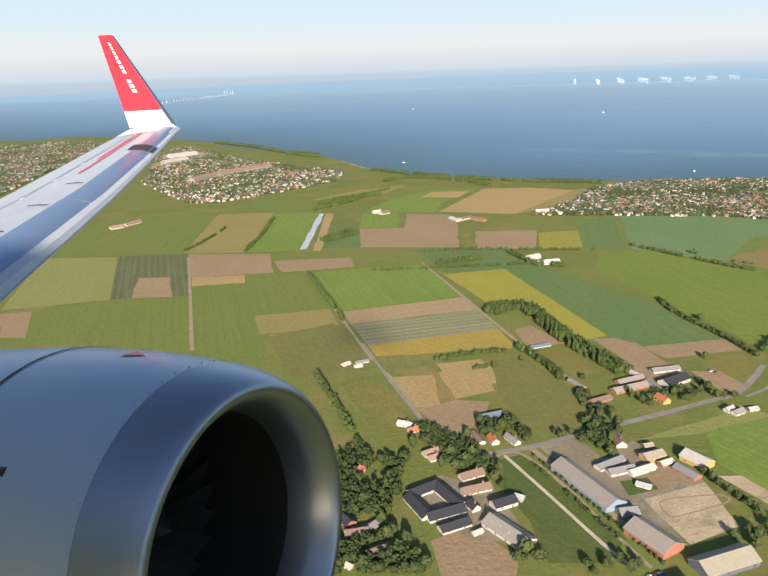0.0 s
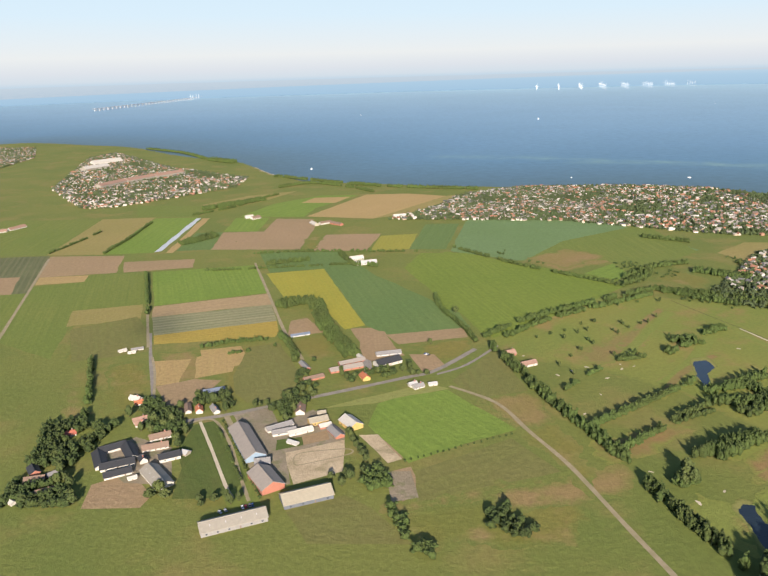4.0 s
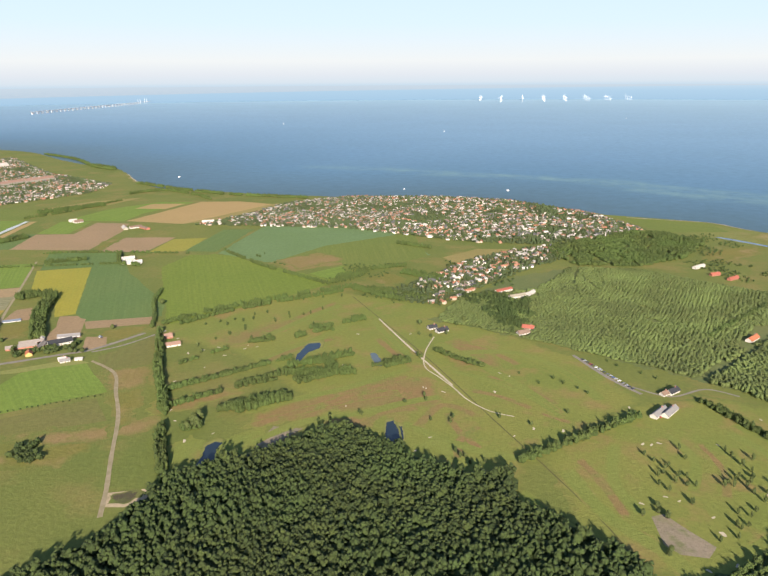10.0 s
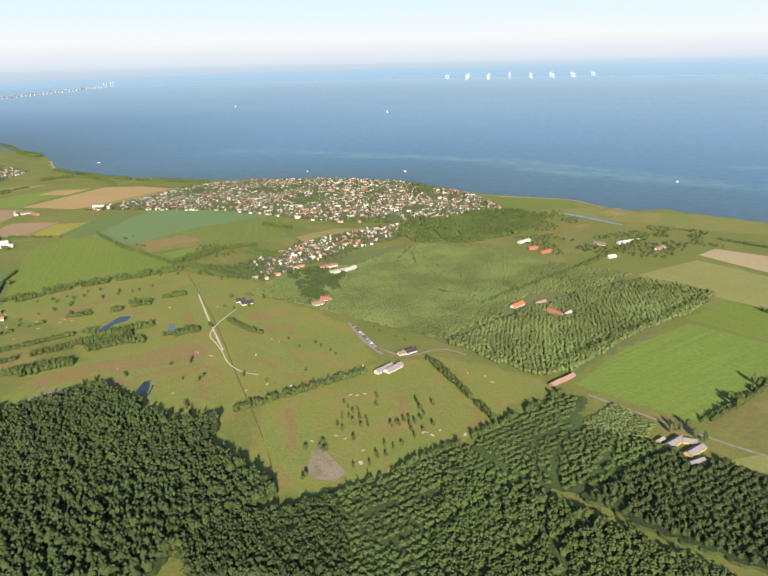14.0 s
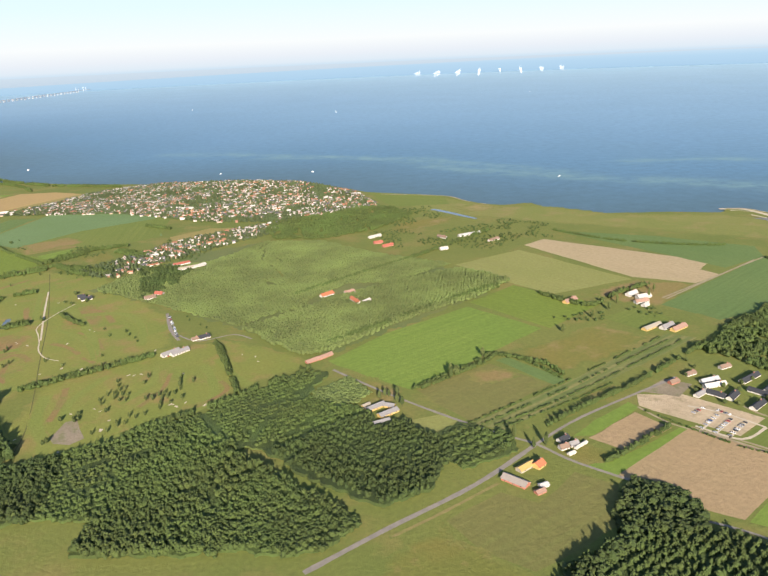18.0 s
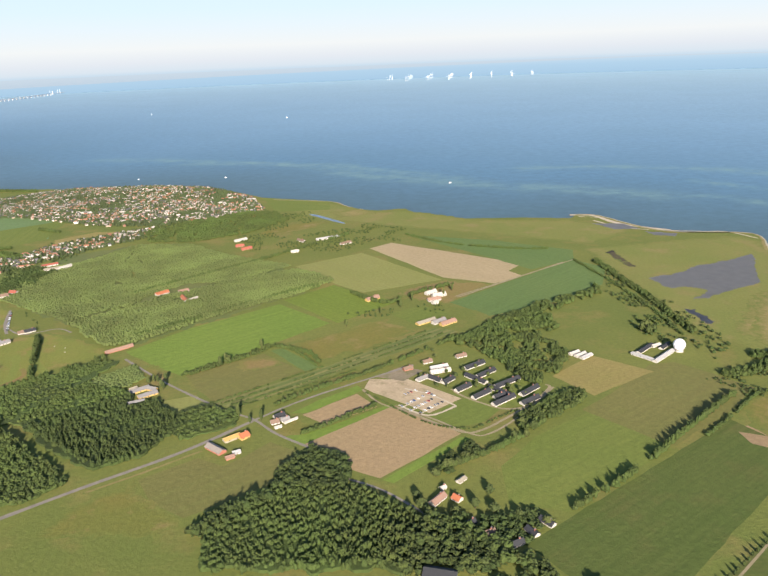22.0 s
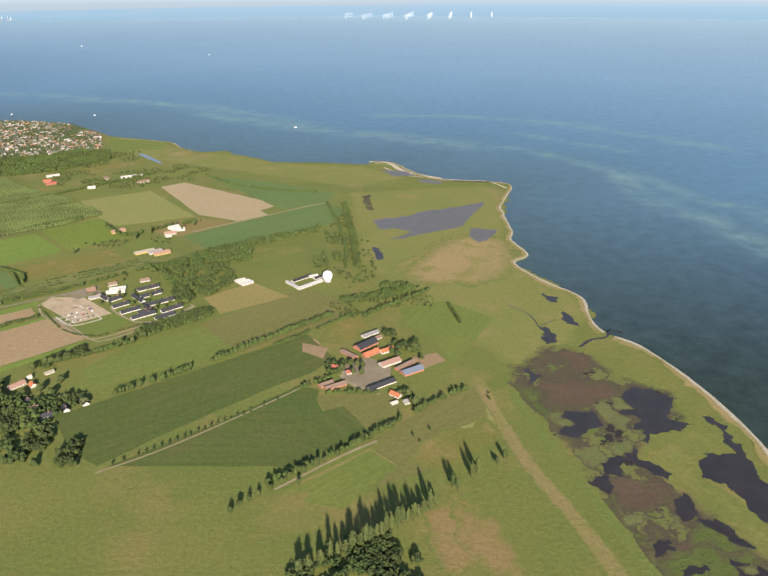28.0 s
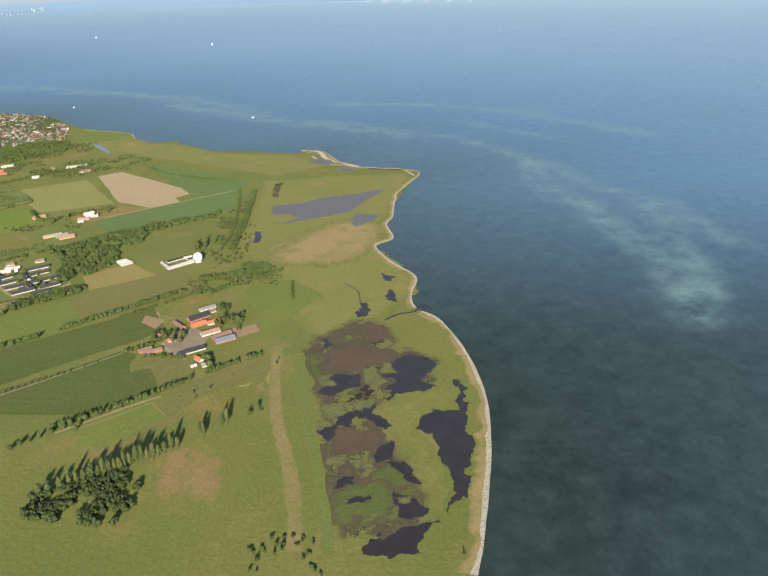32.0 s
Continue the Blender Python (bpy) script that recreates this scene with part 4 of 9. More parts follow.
field("grass", (-188.3, 484.9), (-197.7, 620), (-147.7, 617), (-141.9, 479.5))
field("grass", (-245.8, 476.5), (-243, 626.7), (-197.7, 620), (-188.3, 484.9))
field("grass", (-137.5, 688.3), (-69.8, 671.8), (-58.3, 616.9), (-116.9, 623.5))
field("wheat", (-70.3, 677.2), (-30.3, 727.4), (20.1, 749.9), (-10, 688.8), (-45.6, 652.6))
field("bright", (-19.8, 608.8), (3.9, 672.8), (48.4, 716.2), (89.4, 711.8), (47.5, 640), (40.4, 599.7))
field("tan", (31.6, 673.5), (42.7, 702.4), (80.9, 701.4), (65.6, 667.7))
field("wheat", (103.3, 581.8), (179.3, 689.6), (218.1, 712.7), (150.4, 611.7))
field("oliveg", (31.9, 199.4), (43.3, 203.4), (66.3, 150.9), (60.2, 143.8), (42.9, 144.4), (32.9, 163.2))
field("bare", (68.5, 175.1), (89.5, 182.9), (89.6, 161.9), (74, 155))
field("yard", (45, 208), (59.9, 210.4), (66.5, 190.6), (73, 155.5), (66.7, 151.9), (58.4, 173.2))
field("yard", (60, 193.7), (76.6, 207.9), (89.5, 189.5), (89.5, 182.9), (68.5, 175.1))
field("earth", (8.7, 159), (19.6, 165.9), (30.1, 151.4), (28.4, 145), (10.3, 145.6))
field("yard", (1.6, 178.1), (13.6, 190.4), (28.5, 181.9), (34.9, 157), (18.9, 159.6))
field("oliveg", (-3.9, 152.7), (4.9, 157.2), (9.1, 145.7), (-3.9, 146.1))
field("earth", (98.4, 183.3), (104.9, 186.3), (111.9, 170.9), (105.8, 166.7))
field("earth", (105.3, 160.8), (111.8, 163.3), (114.7, 149.2), (108.1, 143.2))
field("earth", (116.8, 261.2), (128.2, 260.3), (132.6, 244.9), (121.5, 240.6))
field("bare", (176.8, 101.5), (191.5, 103.7), (191.6, 97.1), (185.3, 92.4), (178, 93))
field("bluegr", (160.7, 464.5), (184.8, 565.1), (296.3, 548.5), (328.6, 434.5), (271, 420), (198, 422.3))
field("earthg", (203.2, 421.7), (229.6, 447.6), (268.9, 442.4), (269.4, 413.3), (221.6, 392.9))
field("bright", (233.6, 385.3), (266.1, 413.7), (263.6, 387.8), (249.7, 369.1))
field("oliveg", (271.8, 368.8), (294, 390.3), (302.5, 365.1), (292.7, 344.3))
field("wheat", (336.6, 426), (368.6, 452.9), (414.9, 446.6), (397.6, 418.1), (346.6, 396.7))
field("golf", (199.8, 231.4), (158.9, 256.3), (153, 281.4), (238.5, 345.5), (264.6, 332.1), (313.3, 307.1), (340.9, 259), (376.5, 212), (389.9, 164.5), (378.3, 146.1), (331.2, 116.8), (316, 99), (302.9, 103.1), (246.5, 131.9), (235.8, 180.4), (224.9, 203.8))
field("golf", (332, 117.8), (340.4, 126), (388.4, 160.2), (414.9, 160.3), (460.9, 120.6), (468.4, 117.4), (432.1, 92.7), (404.1, 68.2), (356.6, 37.9), (330.9, 68.9))
field("golf", (411.9, 163.6), (418.6, 165.9), (464.7, 127.6), (464.2, 117.8), (433.4, 93.8))
field("plantation", (309.8, 276.1), (339.6, 315.9), (374.9, 363.1), (426.4, 385.4), (472.7, 378.4), (514.5, 328.7), (556.7, 285.3), (605.8, 238.1), (572, 204.7), (475.5, 129.4), (422.8, 178.4), (369.2, 231.1))
field("clearing", (411.2, 288.6), (441.4, 301.6), (448.6, 283.5), (442.8, 268.3))
field("olive", (573.2, 281.9), (629.3, 310.6), (682.3, 220.8), (622.3, 202.2), (603.3, 227.2))
field("sandy", (636.9, 324), (657.4, 338.2), (752.4, 249.1), (736, 231.8), (742.8, 218.5), (718.2, 204.1), (684.5, 225.9))
field("earthg", (643.3, 197.8), (685.4, 220.1), (717.2, 202.2), (677.6, 167.1), (651.7, 186.3))
field("dkgreen", (678.7, 169.5), (785, 245.3), (785.5, 232.5), (730.2, 143.4), (690.9, 151.4))
field("dkgreen", (685.3, 165.6), (793.4, 250.6), (809.7, 225.9), (791.9, 186.2), (757.9, 160.7), (698.9, 138.9))
field("dkgreen", (674.4, 363.1), (744.5, 327), (803.5, 278.7), (793.4, 250.6), (753.9, 231.9), (725.2, 281.6))
field("earth", (769.8, -19.4), (777.7, -17.6), (780, -27.5), (776.5, -33.1))
field("marshg", (548, 562), (608, 536), (655, 476), (690, 470), (752, 408), (838, 386), (884, 335), (826, 292), (742, 352), (648, 415), (572, 478))
field("marshg", (812.6, 282.3), (952.8, 291.9), (963.4, 271.9), (916.8, 107.9), (917.2, 79.4), (939.9, 27.5), (938.9, -6), (891.7, -79.6), (855.3, -28), (836.5, 43.4), (809.2, 87.8))
field("straw", (830.8, 84.4), (878.4, 146.1), (903.4, 153.4), (915, 88.9), (884.9, 51.1), (853.2, 48.3))
field("straw", (833.3, 71.3), (875.4, 137), (910.3, 156.6), (931.1, 119), (911.2, 61.9), (886.7, 43.5), (846.8, 52.4))
field("oliveg", (533.5, 400.4), (546, 426), (606.5, 451.5), (606.1, 430), (548.7, 387.3))
field("straw", (607.1, 486.3), (646, 492.1), (653.4, 465.5), (616.4, 453.1))
field("grass", (526.6, 593.2), (607.1, 547.1), (607.3, 498.7), (547.8, 503.8))
field("oliveg", (37.7, 279), (54.3, 285.9), (68.3, 229.9), (52.5, 213.1), (39.7, 213.8), (32.6, 239.9), (25.6, 250.9))
field("earthg", (-2.6, 271.4), (17.2, 277.8), (26.6, 242.3), (11.8, 237.1))
field("tan", (18, 275.1), (36.7, 279), (45.2, 256.3), (26.5, 249.9))
field("earth", (10.9, 236.4), (24.4, 238.4), (31.6, 232.1), (32.4, 219.3), (25.5, 217.2), (15.7, 217.8))
field("oliveg", (-19.6, 259.6), (-3.2, 265.6), (10.4, 211.4), (-0.9, 202.6), (-10.7, 219.2))
field("midgreen", (65.3, 184.5), (76.1, 186.6), (75.2, 180.2), (65.7, 177))
field("grass", (61.2, 212.6), (70.2, 202.6), (65.9, 198.3), (61.1, 206.2))
field("earth", (73.9, 186.7), (82.5, 190.4), (84.2, 183.6), (75.2, 180.2))
field("earth", (93.6, 299.2), (106.4, 292.3), (112.9, 260.3), (94.8, 252.2))
field("yard", (787.2, -50.7), (803.5, -42.3), (814.4, -54.2), (812.5, -65.7), (798, -73.1), (791.8, -68.7))
field("earth", (826.1, -45.2), (839.7, -41.7), (843.4, -50.9), (830, -58.2))
field("grass", (661.8, 56.9), (677.7, 62.3), (690.3, 51), (699.7, 35.6), (689.9, 18.8), (676.6, 16.8), (665.2, 32.3))
field("bluegr", (181.3, 556.8), (306.7, 535.1), (243.9, 474.8), (198.7, 424.5), (166.5, 472))
field("grass", (243.9, 474.8), (321.3, 522.5), (326, 431.5), (261.1, 379.6), (257.1, 415.6), (205, 423.6))
field("earthg", (206.3, 428.6), (239.8, 451.1), (260.3, 428.2), (225.8, 398.3))
field("bright2", (123.8, 421.7), (154.6, 453.2), (209.1, 404.3), (256.7, 362.3), (202.9, 313.1), (158.9, 278.6), (151.5, 296.8), (145.2, 328.2))

field("grass", (43.4, 196.2), (55.6, 170), (65.4, 144.1), (55.8, 142.6), (45.2, 162.7))
field("fallow", (72.1, 142.5), (90.6, 148), (98.8, 140.6), (109.9, 122.6), (80.7, 124.5))
field("fallow", (113.1, 160.5), (148.2, 179.8), (159.9, 156.8), (131.2, 149), (112.6, 141.8))
field("earthg", (102.7, 139.9), (131, 148.5), (160, 157), (161, 153.1), (133.9, 144.8), (103.1, 136))
field("oliveg", (103.7, 135.5), (133.7, 144.3), (160.4, 151.9), (164.9, 142), (153.4, 119.7), (111.7, 122.5))
field("yard", (103.6, 160.7), (111.7, 160.6), (113.2, 145.2), (104.8, 143.3))
field("rough", (219.9, 160.1), (252.5, 180.9), (286.6, 195.9), (302.0, 189.8), (303.7, 164.1), (285.7, 154.4), (259.6, 160.3), (238.4, 151.4), (217.1, 143.3))
field("rough", (230.1, 147.0), (242.3, 147.7), (243.7, 137.9), (224.6, 124.8), (224.0, 130.5))
field("rough", (173.1, 173.6), (205.4, 187.3), (216.3, 183.3), (192.3, 166.2), (176.1, 158.5))
field("rough", (318.1, 249.5), (333.6, 228.9), (335.4, 201.2), (313.2, 203.3), (309.0, 225.5))
field("rough", (189.7, 255.9), (223.3, 280.7), (239.3, 282.8), (221.7, 259.3), (197.1, 239.4))
field("rough", (251.6, 153.8), (273.7, 155.4), (270.7, 142.0), (250.1, 137.3))
field("fairway", (196.7, 141.8), (207.1, 136.3), (199.9, 118.7), (202.5, 111.0), (193.4, 116.7), (188.7, 133.4))
field("fairway", (208.3, 134.7), (227.2, 149.0), (221.5, 125.0), (212.4, 120.4))
field("earthg", (134.2, 145.4), (161.0, 152.9), (182.5, 159.7), (181.4, 144.6), (163.6, 139.9), (137.9, 136.1))
field("oliveg", (152.5, 186.3), (168.5, 189.9), (171.4, 154.5), (165.4, 142.9))
field("fallow", (133.1, 229.9), (158.5, 266.1), (162.3, 218), (141.1, 211.9))
field("earthg", (140.1, 210.4), (163.2, 218), (168.1, 188.9), (151.7, 187))
field("olive", (79.4, 208.5), (122.3, 228.8), (131.2, 222.6), (99.5, 211.3))
field("bright", (101.8, 211), (108.3, 215.2), (130.1, 221.8), (151.3, 186), (131.4, 176.9), (111.3, 165.5), (97.9, 192.9))
field("bare", (94.5, 185.9), (101.4, 185.9), (109.2, 168.2), (104.2, 165.8))
field("yard", (229.6, 147.1), (242, 144.4), (227.3, 127.4), (223.6, 128.8))
field("yard", (357, 75.8), (361.6, 77), (370.1, 59.1), (365.4, 54.2), (354.4, 57.5))
field("bright", (476.1, 121.8), (510.5, 155.3), (564, 189.6), (597.4, 145.7), (560.9, 117.3), (515.2, 80.8), (496.3, 98.1))
field("bright2", (566.6, 197), (602.3, 225.4), (618.5, 200.3), (634.8, 188.6), (643.2, 177.1), (601.9, 145.1))
field("fallow", (517.4, 80.4), (537.7, 92.4), (558, 103.9), (580.9, 75.4), (536.6, 46.5), (527, 60.9))
field("earthg", (541.6, 93.9), (561.7, 100.4), (568.5, 85.4), (548.7, 78.5))
field("dkgreen", (561.5, 107.4), (568.8, 110.3), (589.3, 79.1), (581.9, 75.2))
field("oliveg", (573, 114.1), (603.1, 132.4), (632.2, 148.5), (649.1, 121.4), (615.7, 99), (590.7, 87.6))
field("grass", (636.6, 156), (661, 166.6), (675.2, 147.7), (650.9, 130.1))
field("stripeg", (535.1, 45.1), (584.7, 73.7), (661.9, 126), (673.9, 116.8), (618.9, 81.8), (548.8, 37.3))
field("earthg", (553.8, 36.9), (586.6, 57.6), (608.5, 70.6), (614.8, 69.5), (587.7, 50.7), (558.2, 35.4))
field("olive", (504.6, 50.9), (526.7, 55.7), (535, 43.5), (523.6, 40.6), (510.8, 28.8), (499.8, 41.7))
field("oliveg", (496.7, 100.8), (511.6, 79.9), (504.2, 64.7), (487.4, 67.5), (485.5, 86.9))
field("fallow", (514.2, -19.9), (536.5, -6.3), (548.1, -14.6), (556.8, -7.9), (566.8, 2.5), (579.4, -8.3), (574.5, -18.8), (578, -25.5), (557, -39), (537, -48.6), (522.3, -36.4))
field("oliveg", (485.3, -51.6), (495.9, -32.3), (514.2, -19.9), (522.3, -36.4), (535.5, -48.4), (530.9, -58.3))
field("pink", (582.2, -1.8), (624.8, 28.5), (651.3, -4.3), (612.3, -33.8), (597.1, -22.5))
field("pink", (580.7, 25.4), (607.8, 43.1), (616.8, 27.7), (591.8, 13.3))
field("bright", (571.4, 5.4), (591.2, 11.5), (622.7, 28.9), (626.4, 28.2), (581.1, -2.3))
field("bright", (613.1, -35.1), (650.2, -7.1), (654.9, -8.6), (617.4, -38.1))
field("bright", (574.9, 27.7), (588.8, 39.4), (608.7, 52.7), (611.5, 47.3), (583.3, 27.1))
field("bare", (615.5, 59.2), (635.5, 55.5), (658.2, 29.3), (640.4, 17.2), (612, 48.6))
field("yard", (618.6, 61.3), (634.7, 72.1), (644.5, 64.6), (632.8, 53.4))
field("grass", (642.7, 17.6), (660.2, 29), (675.9, 17.3), (664.5, 4.8), (650.3, 1.4), (639.2, 12.4))
field("oliveg", (558.3, 19.1), (573, 28.9), (580.2, 23.4), (589.3, 11.8), (571.4, 5.4), (579, -3))
field("grass", (658.9, -57.4), (662.1, -32.7), (681.6, -13), (712.9, 5.5), (731.8, -19.5), (735.6, -31.4), (703, -49.9), (680.1, -67))
field("fallow", (711, 8.4), (731.6, 22.6), (762.9, 50), (777.5, 51.5), (791, 33), (800.9, 16.3), (778, -3.1), (737.3, -29.4))
field("wheat", (709.2, 46), (738.5, 67.5), (762.1, 42.1), (722.2, 21))
field("midgreen", (657.9, -82), (679.9, -68.7), (726.8, -39.7), (772.6, -11.1), (786.4, -42.2), (774.4, -55.1), (754.7, -67.6), (711.9, -100.3), (686.9, -121.6), (675, -111.5))
field("midgreen", (690.9, -122.1), (731.3, -96.4), (767.7, -66.4), (777.6, -72.3), (776.4, -84.1), (785.7, -114.7), (769.7, -131.6))
field("fallow", (775.7, -79), (805, -75.7), (817.7, -89.2), (787.7, -114.4), (777.9, -85.2))
field("earth", (769.9, -22.1), (783.5, -29.9), (780.4, -41.5), (769.8, -32.2))
field("oliveg", (783.7, -1.1), (804.3, 11.8), (810.1, -4.6), (795, -27.7), (778.7, -20.8))
field("grass", (827.4, 15.8), (856.3, 24.2), (880.5, -3), (846.4, -56.2), (840.3, -24), (829.3, -7.2))
field("grass", (769.5, -153.2), (777.3, -139.4), (797.1, -123.8), (806, -134.2), (791.7, -151.5), (783.8, -158.9))
field("fallow", (799.2, -123), (819, -108.2), (835.5, -123.1), (824.5, -137), (809.7, -143.2), (795.7, -149), (806.9, -135))
field("earthg", (811.2, -164.8), (826.8, -155.5), (834.9, -164.8), (832.7, -184.8), (823.3, -196.2), (813.8, -195.1), (812.3, -184.7))
field("olive", (820.7, -112.4), (830, -96), (854.2, -77.1), (856.7, -115.8))
field("earthg", (824.5, -158.2), (840.1, -171.6), (841.7, -186.1), (838.7, -203.3), (828.3, -192.1), (821.8, -180.6))
field("fallow", (-57.4, 310.8), (-28.1, 328.4), (-13.1, 301.3), (-6.3, 275.7), (-24.1, 269.4), (-39.5, 265.6))
field("oliveg", (-21.4, 258.8), (-2.3, 263.1), (9.3, 221.6), (4, 211.7), (-5.7, 212.2))
field("tan", (-0.3, 263), (16.3, 264.3), (17.1, 236.8), (8.2, 235.4))
field("tan", (18.4, 266.6), (36.9, 272.8), (38.2, 247.9), (22.9, 241.7))
field("fallow", (40.4, 276.7), (55.4, 280.9), (70.2, 236.8), (64.4, 218.5), (49.9, 215.9), (43.4, 225), (39.3, 242.8))
field("earth", (8.2, 234.6), (22.8, 240.9), (35.1, 238.9), (30.1, 220.4), (18.7, 214.2))
field("earth", (10.4, 210.7), (25, 212.9), (27, 208.9), (13.3, 206.4))
field("earthg", (-29.5, 242.8), (-19.3, 223.9), (-10.5, 209.9), (-16.7, 206.4), (-26.1, 223.5))
field("midgreen", (32.8, 198.5), (40.6, 201.4), (58.9, 158), (51.2, 148.7), (37, 149.3), (35.6, 167.4), (31, 179.2))
field("grass", (794.5, -120.5), (807.5, -136), (799.8, -141.4), (788.7, -148.4), (760.9, -146.7))
field("fallow", (797.2, -118.5), (825.8, -93.3), (855.6, -76.6), (851.7, -105.5), (820.1, -118.6))
field("oliveg", (819.8, -119.2), (851.4, -106.1), (856.6, -121.1), (828.6, -141.9), (809.2, -134.7))
field("midgreen", (788.1, -88.1), (799.7, -114.4), (780.4, -123.5), (762.9, -98.4))
field("mud", (870.7, -64.8), (879.9, -54.7), (895.7, -39.9), (909.5, -41.6), (918.3, -53.6), (922.5, -71.1), (932.7, -83), (944.8, -94.5), (939.3, -112.6), (931.1, -124.6), (915.5, -131), (906.7, -139.7), (910.1, -152.8), (916.8, -167.1), (922, -183.2), (925.9, -200.3), (926, -215.4), (921.2, -224), (914.6, -233.2), (887.5, -230.2), (885.3, -201), (882.6, -175.8), (879.9, -156.3), (879.5, -130.7), (871.9, -100))
field("peat", (881.5, -82.9), (900.7, -74.9), (919.3, -84.9), (924, -96.9), (905.9, -100.4), (886.1, -102.7))
field("peat", (888.5, -154.5), (907.4, -155), (908, -169.3), (898.9, -173.6), (887.5, -170.8))
field("peat", (900.4, -45.4), (916.2, -50.4), (914.8, -70.2), (904.4, -68.9))
field("peat", (894.8, -191.5), (902.8, -189.6), (902.6, -197.7), (894.8, -199.5))
field("sedge", (907.5, -179.2), (919.1, -186.4), (924.2, -205.3), (915.1, -216.5), (897.6, -216.9), (889, -208.9), (902.1, -192.3))
field("sedge", (875.3, -70.7), (880.3, -91.6), (883.5, -119), (876.7, -118.2), (871.8, -90.6))
field("sedge", (879.1, -161.2), (886.2, -166.9), (887.6, -198.7), (887.5, -215.8), (884.1, -198.3))
field("sedge", (904.5, -191.7), (917.4, -195.8), (911.2, -208.9), (902.4, -218.1), (893.1, -222.0), (887.1, -211.7), (887.7, -195.8))
field("marshg", (882.0, -218.6), (891.2, -223.0), (901.7, -222.9), (912.5, -221.5), (909.9, -226.0), (898.5, -232.8), (888.3, -233.8), (880.8, -233.1))
field("sedge", (871.1, -72.4), (880.8, -91.8), (886.8, -113.8), (878.2, -117.4), (871.7, -98.3))
field("marshg", (908.4, -141.7), (922, -132.5), (936.4, -122.3), (945.5, -123.4), (942.7, -138.9), (929.8, -144.2), (926.5, -151.9), (928.5, -169.1), (933.2, -185), (932.9, -201.7), (929.1, -215.7), (926, -208.1), (924.5, -187.8), (918.1, -162.3))


# ---- roads, ponds, beaches ----
def road(width, kind, *points):
    name = {"asphalt": "road", "dirt": "farm_track", "dkline": "ditch", "sand": "sand_path", "fairway": "fairway", "rough": "rough_strip", "lush": "grass_strip", "path": "track", "earthg": "worn_strip", "creek": "creek"}[kind]
    return tagged(ribbon(name, width, kind, points), kind="structure")


def water_mat(name, colour, second, rough):
    m = plain_mat(name, colour, second, 0.15, rough)
    m.node_tree.nodes["Principled BSDF"].inputs["Specular IOR Level"].default_value = 0.35
    return m


M["pond"] = water_mat("dark_pond_water", (0.012, 0.020, 0.028), (0.018, 0.028, 0.032), 0.12)
M["pondw"] = water_mat("pale_pond_water", (0.10, 0.12, 0.12), (0.08, 0.10, 0.10), 0.2)
M["marshp"] = water_mat("shallow_marsh_water", (0.120, 0.112, 0.098), (0.095, 0.088, 0.078), 0.45)
M["marshw"] = water_mat("marsh_water", (0.024, 0.020, 0.019), (0.034, 0.029, 0.026), 0.4)

M["creek"] = M["marshw"]


def pond(kind, *points):
    name = {"islet": "reed_islet", "mud": "mud_bank", "sedge": "reed_islet"}.get(kind, "pond")
    outline = ragged(list(points), 1.25 if kind in ("marshw", "islet") else 0.75 if kind != "pond" else 0.35) if kind != "pondw" else fractal(smooth([*points, points[0]], 4)[:-1], 0.8, 0.8)
    if kind == "pond":
        cx, cy = sum(p[0] for p in points) / len(points), sum(p[1] for p in points) / len(points)
        bank = [(cx + (px - cx) * 1.3, cy + (py - cy) * 1.3) for px, py in outline]
        tagged(sheet("pond_bank", bank, level(bank), M["clearing"], 0.0, 1.5), kind="structure")
    return tagged(sheet(name, outline, level(outline), M[kind], 0.0, 1.6 if kind in ("islet", "mud", "sedge") else 0.0), kind="structure")


EDGE = land_outline[:len(fractal(SHORE, 2.2, 6.0, False))]


def beach(width, *points):
    """Pale sand and stones along the water's edge, of uneven width."""
    if width >= 3:
        return tagged(ribbon("sand_bar", width * 0.5, "sand", points, None, 0.6, 0.0), kind="structure")
    e = np.array(EDGE)
    i, j = sorted(int(np.argmin(np.hypot(e[:, 0] - p[0], e[:, 1] - p[1]))) for p in (points[0], points[-1]))
    run = smooth(EDGE[i:j + 1], 3)
    for name, kind, near, far, lift in (("shore_grass", "straw", 0.2, 4.0, 0.088), ("beach", "shingle", -0.15, 1.2, 0.098)):
        verts, faces, fade = [], [], []
        for k, p in enumerate(run):
            a, b = run[max(k - 1, 0)], run[min(k + 1, len(run) - 1)]
            d = Vector((b[0] - a[0], b[1] - a[1], 0)).normalized()
            inland = Vector((d.y, -d.x, 0))
            w = far * width * (0.55 + 0.55 * noise.noise(Vector((p[0] * 0.05, p[1] * 0.05, 2))) + 0.3 * noise.noise(Vector((p[0] * 0.3, p[1] * 0.3, 4))))
            w = max(w, near + 0.25)
            for u, f in ((near, 1.0), (0.5 * (near + w), 1.0), (w, 0.0)):
                verts.append((p[0] + inland.x * u, p[1] + inland.y * u, lift))
                fade.append(f)
            if k:
                c = 3 * k
                faces += [(c - 3, c - 2, c + 1, c), (c - 2, c - 1, c + 2, c + 1)]
        me = mesh_from(name, verts, faces, [M[kind]])
        me.attributes.new("fade", "FLOAT", "POINT").data.foreach_set("value", np.array(fade, dtype=np.float32))
        tagged(new(name, me), kind="structure")


road(1.628, "asphalt", (-13.1, 301.3), (-4.2, 270.6), (11, 221.5), (15, 207.9))
